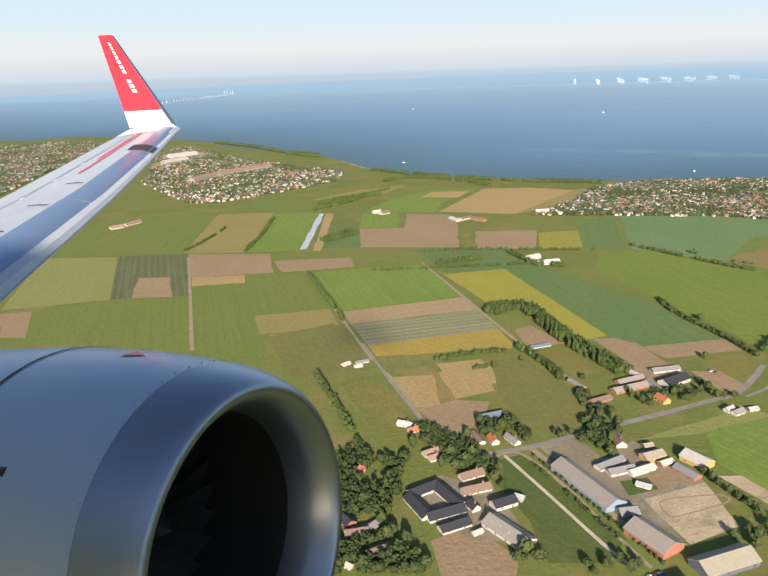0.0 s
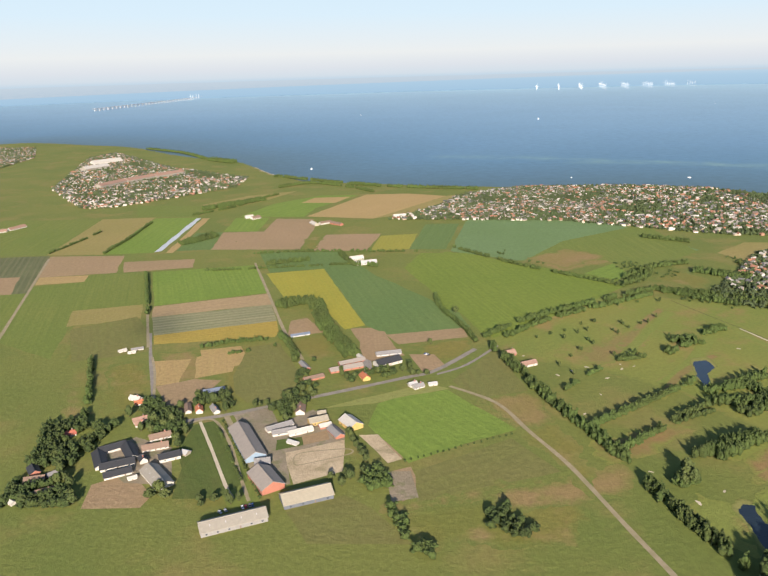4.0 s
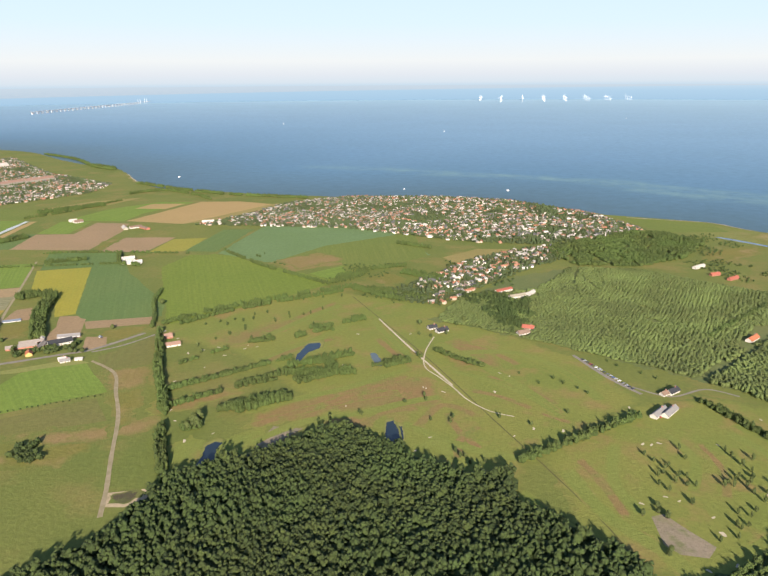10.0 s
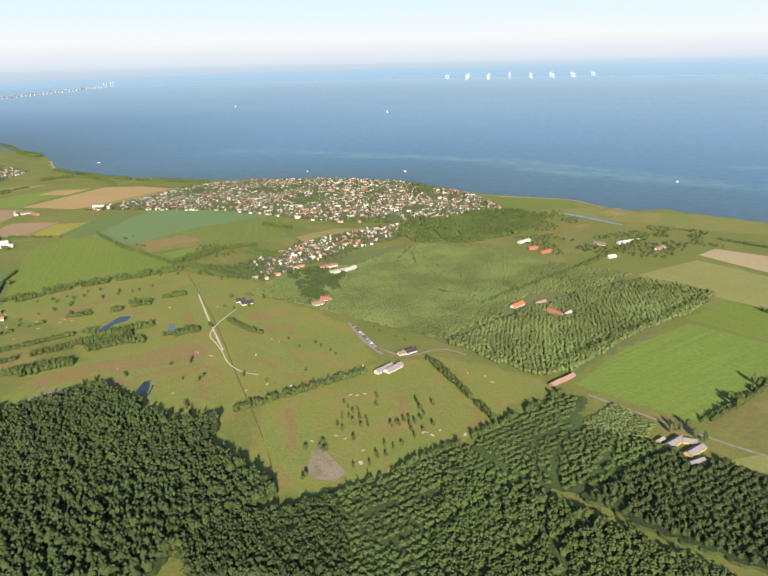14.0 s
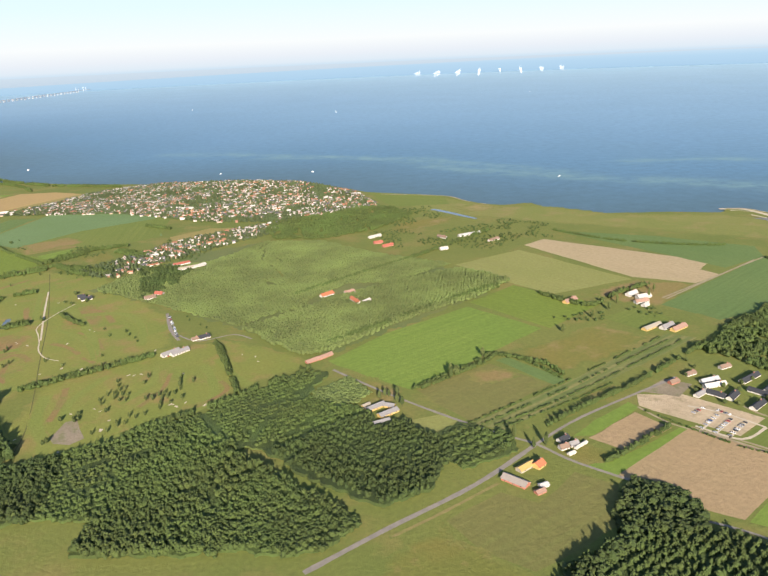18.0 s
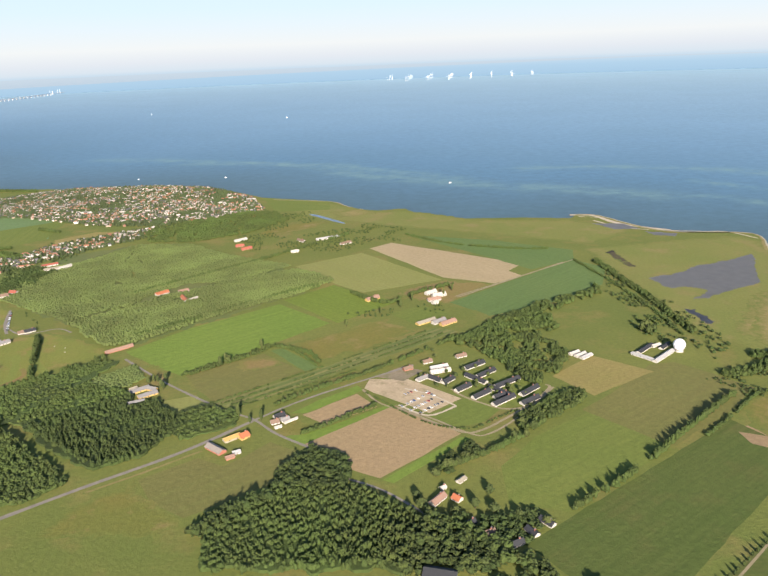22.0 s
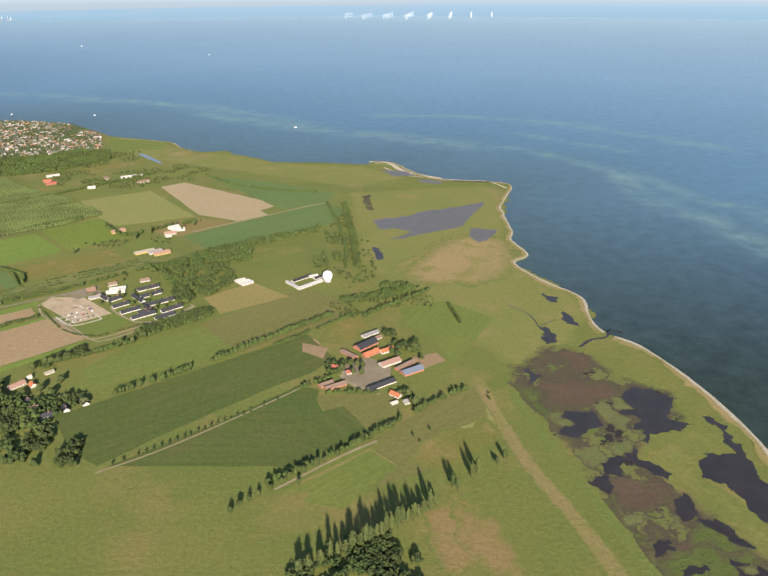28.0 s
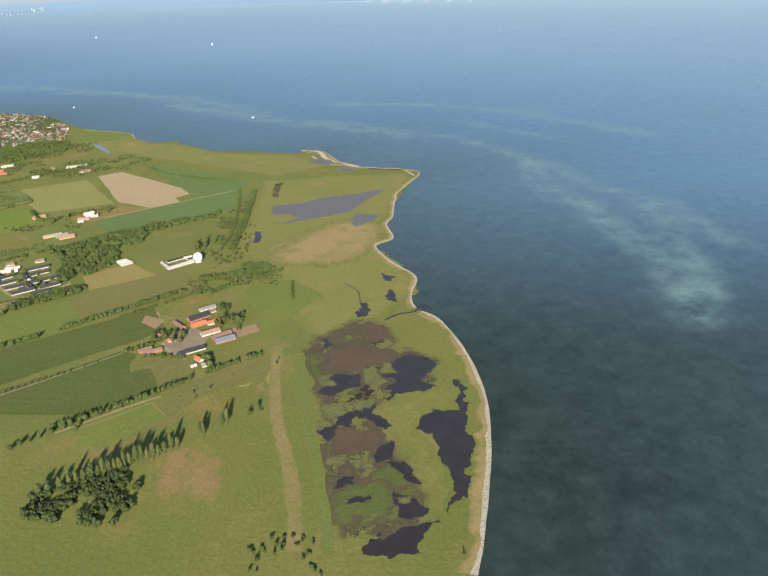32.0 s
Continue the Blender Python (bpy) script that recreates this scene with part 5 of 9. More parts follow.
road(1.7, "dirt", (20, 438.2), (38.6, 365.3), (56.1, 296.1), (68.4, 258.5))
road(2.516, "asphalt", (26.8, 201.2), (43.8, 205.8), (60.4, 212.7), (80.9, 221.1), (113.5, 235), (127, 241.5), (147.9, 265.2))
road(2.04, "dirt", (43.6, 204.9), (54.4, 178.2), (66, 150))
road(1.7, "dirt", (-134.5, 468), (-111, 380.9), (-88.8, 298))
road(1.36, "dirt", (-49.9, 421.6), (-26.6, 342.8), (-8.4, 281.1))
road(1.7, "dirt", (131.6, 225), (147.8, 208.3), (155.5, 184.6), (163.7, 160), (171.1, 125.7), (176.1, 103.7), (179.1, 87.0))
road(1.48, "asphalt", (127.4, 237.5), (141.4, 246.8), (158.8, 268.4))
road(0.6, "dkline", (264.5, 326.6), (298.4, 224.3), (319.3, 150.1), (331.1, 109.7), (341.1, 71.6), (343.9, 47.9))
road(1.924, "asphalt", (375.1, 215.4), (382.5, 186.8), (391, 167))
road(1.184, "asphalt", (389.7, 175), (402.8, 163.6), (421.6, 170.1), (432.9, 161.5))
road(2.22, "asphalt", (466, -39.2), (493.7, -21.3), (528.3, -0.3), (557.2, 23))
road(1.48, "asphalt", (478.4, 110.6), (509.2, 72.4), (542.5, 37.3), (557.7, 24.9), (570.1, 8.2), (593.1, -13.3))
road(1.48, "asphalt", (557.2, 23), (584.6, 43.2), (640.7, 72.9))
road(1.36, "dirt", (686.3, 179), (783.4, 245.6))
road(1.36, "dirt", (685, 181.2), (793.4, 250.6))
road(1.19, "dirt", (611, 47.7), (619.3, 30), (638.5, 14.2), (655.3, -4.7), (663.8, -6.1), (680.9, 7), (705.9, 33.7))
road(1.184, "asphalt", (597.5, -30.9), (612.3, -41.8), (626.9, -59.9))
road(1.87, "dirt", (788.4, -59.1), (793.8, -69.3), (805.8, -79.8))
road(1.19, "dirt", (789.5, -61.6), (790.2, -49.2))
road(0.85, "dirt", (687.7, -125.9), (715, -110.5), (759.8, -76.8), (773.4, -65))
road(1.19, "dirt", (758.3, -144.7), (785.7, -125.9), (800.8, -117.2))
road(1.02, "sand", (279.4, 280.2), (293.1, 232.5), (308.4, 182.4))
road(1.02, "sand", (627.8, 24.4), (641.1, 34.6))
road(1.02, "sand", (631.3, 20.1), (644.7, 30.5))
road(1.02, "sand", (635.4, 16.6), (649.6, 27.6))
road(1.36, "sand", (627, 27.8), (639.6, 14.9), (654.2, 22))
road(1.02, "sand", (632.3, 45), (644.4, 35.5), (654.2, 22))
road(1.36, "dirt", (655.3, 40.4), (660, 30.9), (674.1, 16.3), (684.7, 15.2), (691.6, 19.9))
road(1.36, "dirt", (626.3, 25.6), (639.7, 9.7), (652.6, -3), (661.1, -2.6), (673.4, 5.5), (691.6, 19.9), (699.3, 28), (704.4, 34.6), (702.8, 37))
road(0.595, "dirt", (72.5, 170.6), (74.5, 174.6), (87.8, 176.5), (92.2, 175.6), (90.8, 172.6), (77.3, 167.6), (73.5, 167), (72.5, 170.6))
road(1.02, "dirt", (-2.6, 268), (5, 244.9), (14.8, 206.4))
road(1.105, "sand", (34.4, 200.8), (43.4, 178.7), (52.2, 156.3), (55.9, 148.6))
road(0.6375, "sand", (307.8, 247.2), (300.6, 225.3), (298.2, 205.5), (303.6, 192), (308.6, 179.5), (312.7, 166.8), (320.2, 155), (329.6, 149.1))

road(6, "rough", (220.5, 147.9), (238.1, 159.2), (263.5, 171), (283.3, 176.8))
road(5, "rough", (248.5, 165.2), (268.8, 180.5), (288.6, 194.9))
road(5, "rough", (314.9, 236.7), (331.5, 227), (344.4, 204.8))
road(4, "rough", (315.7, 176.7), (328.3, 168.2), (338.7, 155.8))
road(4, "rough", (301.7, 154.2), (303.9, 139.5), (310.3, 122.2))
road(3, "rough", (326.5, 191.7), (340.7, 179.8), (350.4, 159.4))
road(3, "rough", (341.1, 151.1), (351.3, 141.9))
road(4, "rough", (264.5, 144.5), (275.9, 156.3), (290.7, 159.5))
road(5, "fairway", (216.1, 161), (234.3, 171), (260.4, 183.7), (290, 203.3))
road(5, "fairway", (221, 132.5), (241.7, 150.4), (266, 157), (287.9, 166.7), (301.3, 170.4))
road(6, "fairway", (308.6, 237.2), (324.4, 209.5), (338.5, 180), (348.9, 150.5))
road(4, "fairway", (310, 198.8), (323.5, 189.2), (339.4, 169.8), (349.2, 146.2))
road(6, "fairway", (282.4, 147.2), (293.2, 134.5), (299.6, 116.1), (312.4, 111.8))
road(6, "fairway", (318, 222.8), (347, 220.3), (364.1, 194.3), (370.6, 162.5))
road(6, "fairway", (215.9, 218.5), (240.4, 243.1), (266.6, 280))
road(6, "fairway", (209.8, 245.7), (230.2, 274.8), (257.1, 308.4))
road(5, "fairway", (274.9, 279.3), (286, 239.2), (292.6, 218.4))
road(4, "rough", (211.8, 206.9), (230.2, 230.2), (253.5, 249.2))
road(5, "rough", (214.3, 260.2), (236, 291.5), (254.3, 313.6))
road(4, "rough", (276.7, 247.2), (284, 225.6), (291.1, 209.2))
road(7, "fairway", (338.1, 105.9), (342.8, 78.3), (354.5, 54.9), (357, 40.2))
road(6, "fairway", (357.6, 42.5), (374.4, 52.2), (395.5, 65.6), (419.2, 84.1), (418.1, 107.8), (410.2, 129.5))
road(6, "fairway", (416.9, 136), (426.2, 117.4), (438.4, 96.7))
road(5, "fairway", (363, 124.2), (352.7, 97.6), (354.8, 77.5))
road(4, "fairway", (385.5, 131.4), (387.4, 110), (377.2, 88.8))
road(4, "rough", (345, 113.2), (348.1, 97.9), (349.1, 74.8))
road(3, "rough", (395.1, 121.8), (394.4, 101.8), (386.8, 84.8))
road(3, "rough", (422, 107.5), (426.5, 95.8), (413.6, 79.5))
road(6, "fairway", (318.2, 93.1), (325.5, 76.5), (335.1, 61.6))
road(5, "rough", (288.1, 143.2), (300.9, 162.2), (313.8, 151))
road(4, "rough", (300.5, 116.4), (304.7, 132.9), (313.4, 141.4))
road(5, "fairway", (284.6, 125.8), (298.6, 129), (312.3, 119.6), (329.5, 114.3))
road(1.6, "path", (494.2, -26.1), (515.5, -14), (537.3, -0.3))
road(1.4, "path", (765.8, -143.2), (781.4, -133.6), (798.2, -122.2))
road(0.8, "path", (797.1, -123.2), (806.9, -135))
road(7, "path", (854.8, -68.2), (857.3, -115.9), (860.4, -143.5), (866, -167.7), (869.4, -185.9), (872.7, -211.9), (873.1, -228.7))
road(5, "lush", (867.9, -80.2), (872.9, -129.9), (879.3, -172.3), (883.8, -208.3), (885.9, -230.1))
road(1.2, "dirt", (30.4, 199.5), (39.2, 202), (48.7, 183.5), (56.1, 161.2), (61.2, 146.6))
road(5, "sand", (845.5, 405.8), (866.1, 397.7), (875, 363.1), (891.8, 339.8), (909.7, 323.2))
road(2.2, "sand", (909.1, 321.4), (933.6, 311.8), (954, 304.8), (965.3, 278))
road(2, "sand", (859, 376.5), (873.5, 342.9), (893.1, 329.8))
road(0.7, "creek", (893, 13.8), (901.9, -0.2), (902.8, -18.7))
road(0.5, "creek", (903.2, -16.7), (910.4, -12.7), (915.5, -9.2))
road(1.6, "creek", (916.8, -44.4), (926.1, -36.8), (935.2, -34.7), (942.2, -26.4), (946.9, -31))

pond("pond", (233.6, 215.6), (234.2, 225.5), (239.8, 241.4), (245.5, 242.5), (245.2, 233.8), (239.8, 228.6), (236, 216.8))
pond("pond", (273.7, 124.3), (276.6, 140), (279.5, 144.9), (282.6, 143.8), (281.2, 131.5), (280, 116.6), (276.4, 122.3))
pond("pondw", (271.9, 224.9), (275.1, 224.6), (277.8, 209.3), (274.4, 209.5))
pond("pond", (205.6, 133.5), (208.6, 136.2), (211.4, 134.5), (210, 126), (212.4, 120.4), (209.6, 112.9), (203.1, 113.4))
pond("pond", (276.3, 148.2), (279.6, 149.6), (280.5, 141.2), (278.9, 126), (273.5, 127.9))
pond("pondw", (583.3, 478.8), (592.6, 476.1), (618.4, 432.9), (615.2, 429.5))

pond("mud", (178.5, 100.9), (185.0, 102.4), (189.6, 100.9), (188.1, 96.8), (184.2, 94.1), (179.8, 95.9))
pond("marshw", (926.4, -87.3), (937.7, -92.7), (944.1, -98.3), (936.9, -108.7), (929.5, -115), (937.2, -119.8), (930.6, -124.5), (918.3, -129.3), (910.4, -133.5), (910.7, -122.2), (916.5, -109.9), (910.3, -108.3), (916.8, -96))
pond("marshw", (887, -104.1), (899.5, -105.6), (898.4, -116.5), (891, -122.4), (878.6, -124.6), (882.3, -114.6))
pond("marshw", (905.6, -129.8), (906.3, -141.5), (911.4, -147.6), (913.2, -153.2), (909.2, -156.2), (904.7, -148.7), (900.2, -144.5), (901, -135.2))
pond("marshw", (906.4, -167.6), (912.2, -165), (912.1, -173), (912.8, -177.7), (905.7, -178.4), (903.9, -173.6))
pond("marshw", (928.1, -148.5), (937.2, -142.1), (945.8, -141.5), (949.3, -122.5), (947.3, -118), (952.6, -116.4), (952.2, -131.2), (947.5, -153.6), (947.4, -165.7), (945.9, -182.9), (938.9, -204.4), (933.3, -212.6), (933.4, -206.4), (936.9, -193.5), (934.9, -180.2), (931.2, -167.1), (928.2, -156.7))
pond("marshw", (879.9, -156.3), (889, -152.2), (890.1, -157.4), (882.1, -161.5))
pond("marshw", (911.6, -198.8), (919.3, -203.5), (925.1, -208), (921.8, -214.9), (912.8, -212.7), (911.1, -206.4))
pond("marshw", (900.8, -224), (912, -220.8), (921.1, -219.5), (926.9, -217.8), (920.4, -226.2), (914.6, -233.2), (898.7, -231.4))
pond("marshw", (878.5, -65.7), (884.1, -63.7), (886.1, -72), (879.8, -76.5))
pond("marshw", (888, -188), (896, -186.1), (896.6, -191.7), (888.7, -193.5))
pond("marshw", (893.6, -200.7), (900.5, -198.8), (901.3, -202.8), (893.6, -204.5))
pond("marshw", (907.2, -180), (917, -180.2), (920.7, -187.4), (924.1, -194.8), (917.6, -191.3), (911.8, -185))
pond("marshw", (893.4, -140), (897.3, -142.3), (893.8, -154.5), (890.3, -150.6))
pond("marshw", (901.7, -19.9), (909.2, -19.5), (908.1, -37.1), (900.6, -39.3))
pond("marshw", (918.9, 26.4), (929.2, 21), (924.5, 13.6), (919, 18.3))
pond("marshw", (922.3, 2.4), (926.1, -9.1), (925.5, -19.5), (920.3, -15.4))
pond("islet", (901.3, -98.9), (909, -97.5), (912.7, -113.9), (908.5, -121.9), (901.7, -121.1), (899.9, -112.4))
pond("islet", (881.7, -131), (893, -130.3), (892.7, -143.6), (887.5, -148.5), (882.1, -142.4))
pond("islet", (894.9, -132.5), (906, -127.8), (905.4, -135.7), (897.7, -140.5), (894.5, -140.1))
pond("islet", (913.1, -95.6), (919.2, -96.3), (919.4, -105.7), (911.8, -107.1))
pond("islet", (910.7, -122.2), (917.5, -123), (916, -129), (910.2, -129.5))
pond("islet", (884.8, -174.5), (891.2, -172.2), (895.1, -177.2), (891.3, -181.2), (885, -179))
pond("islet", (900.6, -174.8), (906.1, -176.9), (902.7, -182.5), (897, -181.8))
pond("islet", (912.2, -202.7), (918.8, -202.2), (916.8, -205.8), (912, -206.5))
pond("islet", (878.4, -105.4), (885.8, -104), (886.5, -115.1), (879.3, -116.4))
pond("marshp", (828.6, 194), (847.9, 196.9), (878.4, 214.4), (906, 222.6), (935.1, 235.8), (928.2, 222.4), (904.9, 183.1), (900, 168.9), (883.7, 160.8), (864.8, 153.3), (846.3, 143.6), (837.4, 143.7), (855.9, 158.3), (843.9, 169), (831.8, 168.1))
pond("marshp", (903.8, 163.1), (924.6, 155), (910.8, 133.5), (902.6, 127.5), (899.3, 148.5))
pond("marshw", (821.3, 126.1), (827.7, 125.2), (827.7, 102.5), (822.2, 103.2))
pond("mud", (825.1, 265.4), (833.9, 270.9), (832.6, 221), (826.9, 221.8))
pond("marshp", (853.2, 365.5), (880.5, 356.8), (887.2, 334.6), (864, 338.2))
pond("marshp", (886.5, 324.5), (911.8, 310.7), (903.5, 302.3), (888.8, 308.4))

beach(1.6, (849.6, 399.6), (869.4, 390.3), (886.6, 343.4), (911.2, 312.5), (951.9, 301.6))
beach(2, (-64.8, 967.8), (-26.7, 881.7))
beach(1.0, (429.6, 362.2), (430.3, 327.8))
beach(1.0, (434.4, 300.2), (442, 294.5), (445.5, 280.6))
beach(3.0, (851.3, 396.9), (868, 386.1), (883.6, 348.1))
beach(2.0, (924.1, 309.8), (937.4, -29.1))
beach(2.6, (937.9, -33.3), (938.1, -245))

wood("dense dark green broadleaf wood", 7.4, 3.1, "leaf", (244.8, 128.2), (257.9, 137.1), (265.7, 136.6), (274.6, 124.3), (284.7, 112.8), (302.6, 101.5), (316.4, 100.6), (315.6, 82.7), (326.9, 71.2), (345.2, 47.8), (318.1, 21.5), (300, -8), (215, 22), (227.5, 100.2), under=True)
wood("dense dark green broadleaf wood", 7.4, 3.1, "leaf", (194.3, 100.1), (211.7, 117.8), (232.2, 124.2), (244.1, 134.8), (260.8, 142.8), (268, 129.8), (281.2, 124.4), (258.1, 81.9), (232, 18), (160, 48), (183.5, 72.6), under=True)
wood("planted green wood in dense rows", 3.2, 1.75, "leaf_pale", (424, 178.3), (456.2, 211.5), (520.2, 247.7), (574.8, 271.5), (603.4, 236.5), (572, 204.7), (529.4, 179.2), (478.4, 134.6), (462, 131), rows=75)
wood("young pale green tree plantation in rows", 2.2, 1.7, "leaf_pale", (313, 275.7), (332.7, 316.8), (370.7, 329.9), (388.6, 333.8), (421.3, 304.4), (435, 259.2), (465.6, 255.1), (490, 251.8), (456.2, 211.5), (423.3, 181.8), (385.9, 216.5), (369.2, 231.1), rows=58)
wood("young pale green tree plantation in rows", 2.2, 1.7, "leaf_pale", (388.6, 333.8), (426.4, 385.4), (472.7, 378.4), (514.5, 328.7), (569.7, 283.5), (520.2, 247.7), (490, 251.8), (444.2, 258), rows=58)
wood("dense green broadleaf wood", 4, 2.05, "leaf_mid", (419.1, 437.8), (457.9, 470.6), (519.8, 504.1), (547.4, 499.4), (562.6, 453.5), (518.8, 404.2), (478, 385.5), (435.1, 392.1), thin=-0.12)
wood("dense green broadleaf wood", 4.2, 2.05, "leaf_mid", (662, 100.5), (680.6, 112.5), (715.3, 140.2), (736.2, 145.3), (734.2, 110.2), (718.1, 97.4), (727.5, 73.6), (713.9, 49.9), (698.8, 35), (687.1, 67.6), (675.8, 90.4), thin=-0.12)
wood("dense green broadleaf wood", 4.2, 2.05, "leaf_mid", (678.9, 104.9), (697.9, 134.6), (718.3, 139.6), (736, 155.1), (771, 168.4), (788.6, 186.9), (783.8, 165.7), (750, 147.3), (719.4, 121.5), thin=-0.12)
wood("dense dark green broadleaf wood", 4, 2.05, "leaf", (764.4, -189.4), (779.3, -178.6), (786.4, -173.4), (800.1, -175), (807.3, -184.1), (809, -194.5), (803.6, -208.8), (766, -204.5), thin=-0.12)
wood("dense dark green broadleaf wood", 4, 2.05, "leaf", (333.8, 319.6), (360.2, 326.3), (377.6, 314.6), (371.8, 280.4), (352.1, 246), (347, 267.6), thin=-0.12)
wood("dense dark green broadleaf wood", 4, 2.05, "leaf", (132.8, 136.9), (139.9, 140.1), (145.3, 133.9), (145.5, 125), (136.3, 120.4), (132.3, 125.8), thin=-0.12)
wood("dense dark green broadleaf wood", 4, 2.05, "leaf", (-23, 206.8), (-7.2, 202.9), (3.6, 199.4), (0.3, 183.1), (-2.6, 164.6), (2.3, 156.3), (7.9, 145.7), (-14.6, 146.5), thin=-0.12)
wood("dense dark green broadleaf wood", 3.6, 2.05, "leaf", (7.6, 221.7), (24.6, 209), (30.5, 195.2), (27.9, 187.1), (18.3, 192.9), (11.6, 205))
wood("dense dark green broadleaf wood", 3.4, 2.05, "leaf", (59.4, 208.8), (70.9, 232.9), (78.2, 228.6), (71.9, 208.1), (65.5, 202.2), thin=-0.12)
wood("dense dark green broadleaf wood", 3.4, 2.05, "leaf", (67.9, 256.2), (75.9, 258), (70.9, 232.9), (67.4, 233.1), thin=-0.12)
wood("dense dark green broadleaf wood", 3.4, 2.05, "leaf", (87.9, 231.8), (97.2, 243.4), (116.6, 250.8), (120.1, 242), (104.6, 234.8), thin=-0.12)
wood("dense dark green broadleaf wood", 3.4, 2.05, "leaf", (23.9, 217.3), (31.8, 227.5), (41.4, 223.4), (44.4, 212.9), (40.3, 208.2), thin=-0.12)
wood("dense green broadleaf wood", 4, 2.05, "leaf_mid", (92, 160.2), (101.5, 162.5), (105.5, 153.8), (105.5, 138.5), (112.4, 126.9), (116.9, 113.5), (112.3, 116.8), (102.7, 138.7), thin=-0.12)
wood("dense dark green broadleaf wood", 3.4, 2.05, "leaf", (813, -10.9), (831.3, -24.5), (831.3, -49.3), (824, -43.6), thin=-0.12)
wood("dense dark green broadleaf wood", 3.4, 2.05, "leaf", (812.7, -84.2), (822.8, -85.6), (821.8, -92.7), (813.9, -91.6), thin=-0.12)
wood("dense dark green broadleaf wood", 3.4, 2.05, "leaf", (782.6, -47), (790.7, -43.5), (791.3, -57.1), (782, -57.9), thin=-0.12)
wood("dense dark green broadleaf wood", 3.5, 2.05, "leaf", (618.3, -70.1), (631.8, -63.6), (649.3, -66.2), (668.4, -63.2), (663.4, -79.5), (642.2, -95.3), (615.6, -91.5))
wood("dense green broadleaf wood", 3.5, 2.05, "leaf_mid", (680.5, 7.5), (700.7, 22.8), (717.7, 26.3), (715.8, 17.5), (698.7, 4), (684.1, -4.5), (676.9, -7.1))
wood("dense dark green broadleaf wood", 3.2, 2.05, "leaf", (633.6, -32), (643.3, -21.3), (655, -13.4), (655.8, -23.6), (645.2, -31.1), (634.8, -39.4), thin=-0.12)
wood("dense dark green broadleaf wood", 3.4, 2.05, "leaf", (693, 68.1), (701.4, 69.4), (708.6, 52.9), (701, 40.6), (694.4, 39.3), (688, 51.5), thin=-0.12)
wood("planted dark green wood in dense rows", 3.2, 1.7, "leaf_mid", (357.1, 41.8), (370.7, 47.5), (418.6, 72), (428.7, 53), (440.3, 40.3), (430.5, 20.1), (406.8, 1.1), (397.4, -3.5), (359.9, 0.5), rows=30, spread=1.9, under=True)
wood("planted dark green wood in dense rows", 2.9, 1.7, "leaf_mid", (418.6, 72), (461.8, 110), (474.1, 106), (465.1, 81.5), (479.4, 70.4), (495.1, 64.6), (472.6, 51.1), (449.4, 34.7), (440.3, 40.3), (428.7, 53), rows=30, spread=1.8, under=True)
wood("dense dark green wood in planted rows", 4.4, 1.8, "leaf", (449.4, 34.7), (472.1, 49.5), (493.6, 61.1), (498.3, 49.8), (508.8, 52), (525.5, 23), (510.8, -1.2), (492.7, -9.3), (476.7, 4.9), (463.7, 16.4), rows=30, spread=1.7, under=True)
wood("planted dark green wood in dense rows", 4.2, 2.2, "leaf_mid", (406, 57.6), (425.1, 41.2), (451.6, 21.6), (468, 2.3), (485.2, -17.5), (472.3, -30.5), (428.9, -26.2), (389.2, -20.6), under=True)
wood("low bright green scrub in a clearing", 1.2, 1.7, "leaf_pale", (467.8, 86.2), (485.8, 101.1), (496.6, 82.6), (487.8, 71.4), (470.4, 76.7), under=True)
wood("young trees planted in open rows", 2.6, 2.6, "leaf_mid", (515.5, 32.4), (531.1, 45.3), (549.2, 32.6), (551.2, 21.3), (526.3, 10.1), rows=30, under=True)
wood("planted dark green wood in dense rows", 4.4, 1.9, "leaf_mid", (545.1, -48.3), (581.6, -36.6), (604.1, -39.4), (621.5, -57.8), (624.4, -69.5), (613.7, -89.2), (547.6, -79), rows=30, under=True)
wood("dense broadleaf trees at a field corner", 5, 2.9, "leaf", (574.5, -18.8), (585.3, -7.5), (598.1, -14.6), (601.2, -26.2), (598.5, -37.3), (580.4, -40), (568.1, -35.4), under=True)
wood("dense broadleaf trees at a field edge", 6, 2.9, "leaf", (540.6, -59.7), (555.5, -45.3), (567.4, -38), (570, -43.6), (556.6, -53.9), (549.5, -61), under=True)
wood("round broadleaf trees among houses", 5, 3.0, "leaf_mid", (626.7, -58.7), (637.4, -66.2), (646.8, -75.8), (657.2, -85.1), (661, -96.5), (615.3, -89.4), (620.5, -71.6), thin=0.0)
wood("round broadleaf trees among houses", 4.2, 2.6, "leaf", (642.4, -97.2), (657.6, -87.9), (664.3, -97.2), (675.9, -104), (678.9, -120.7), (641.8, -116.2), thin=0.0)
wood("dense dark green broadleaf wood", 5.5, 2.2, "leaf", (312.6, 44.5), (330.9, 36.7), (350.7, 37.3), (357.1, 41.8), (367.4, 41.2), (368.6, -0.4), (321.9, 4.6), under=True)
hedge("low dark green hedge between crop strips", 1.3, 0.8, (535.1, 45.1), (585.1, 74.7), (654.8, 120.5))
hedge("low dark green hedge between crop strips", 1.2, 0.8, (539.5, 42.7), (584.9, 68.8), (657.9, 116.5))
hedge("low dark green hedge between crop strips", 1.2, 0.8, (543.9, 40.4), (587.1, 63.6), (665, 115.2))
hedge("low dark green hedge between crop strips", 1.2, 0.8, (548.3, 38.5), (588.6, 59.6), (609.2, 72))
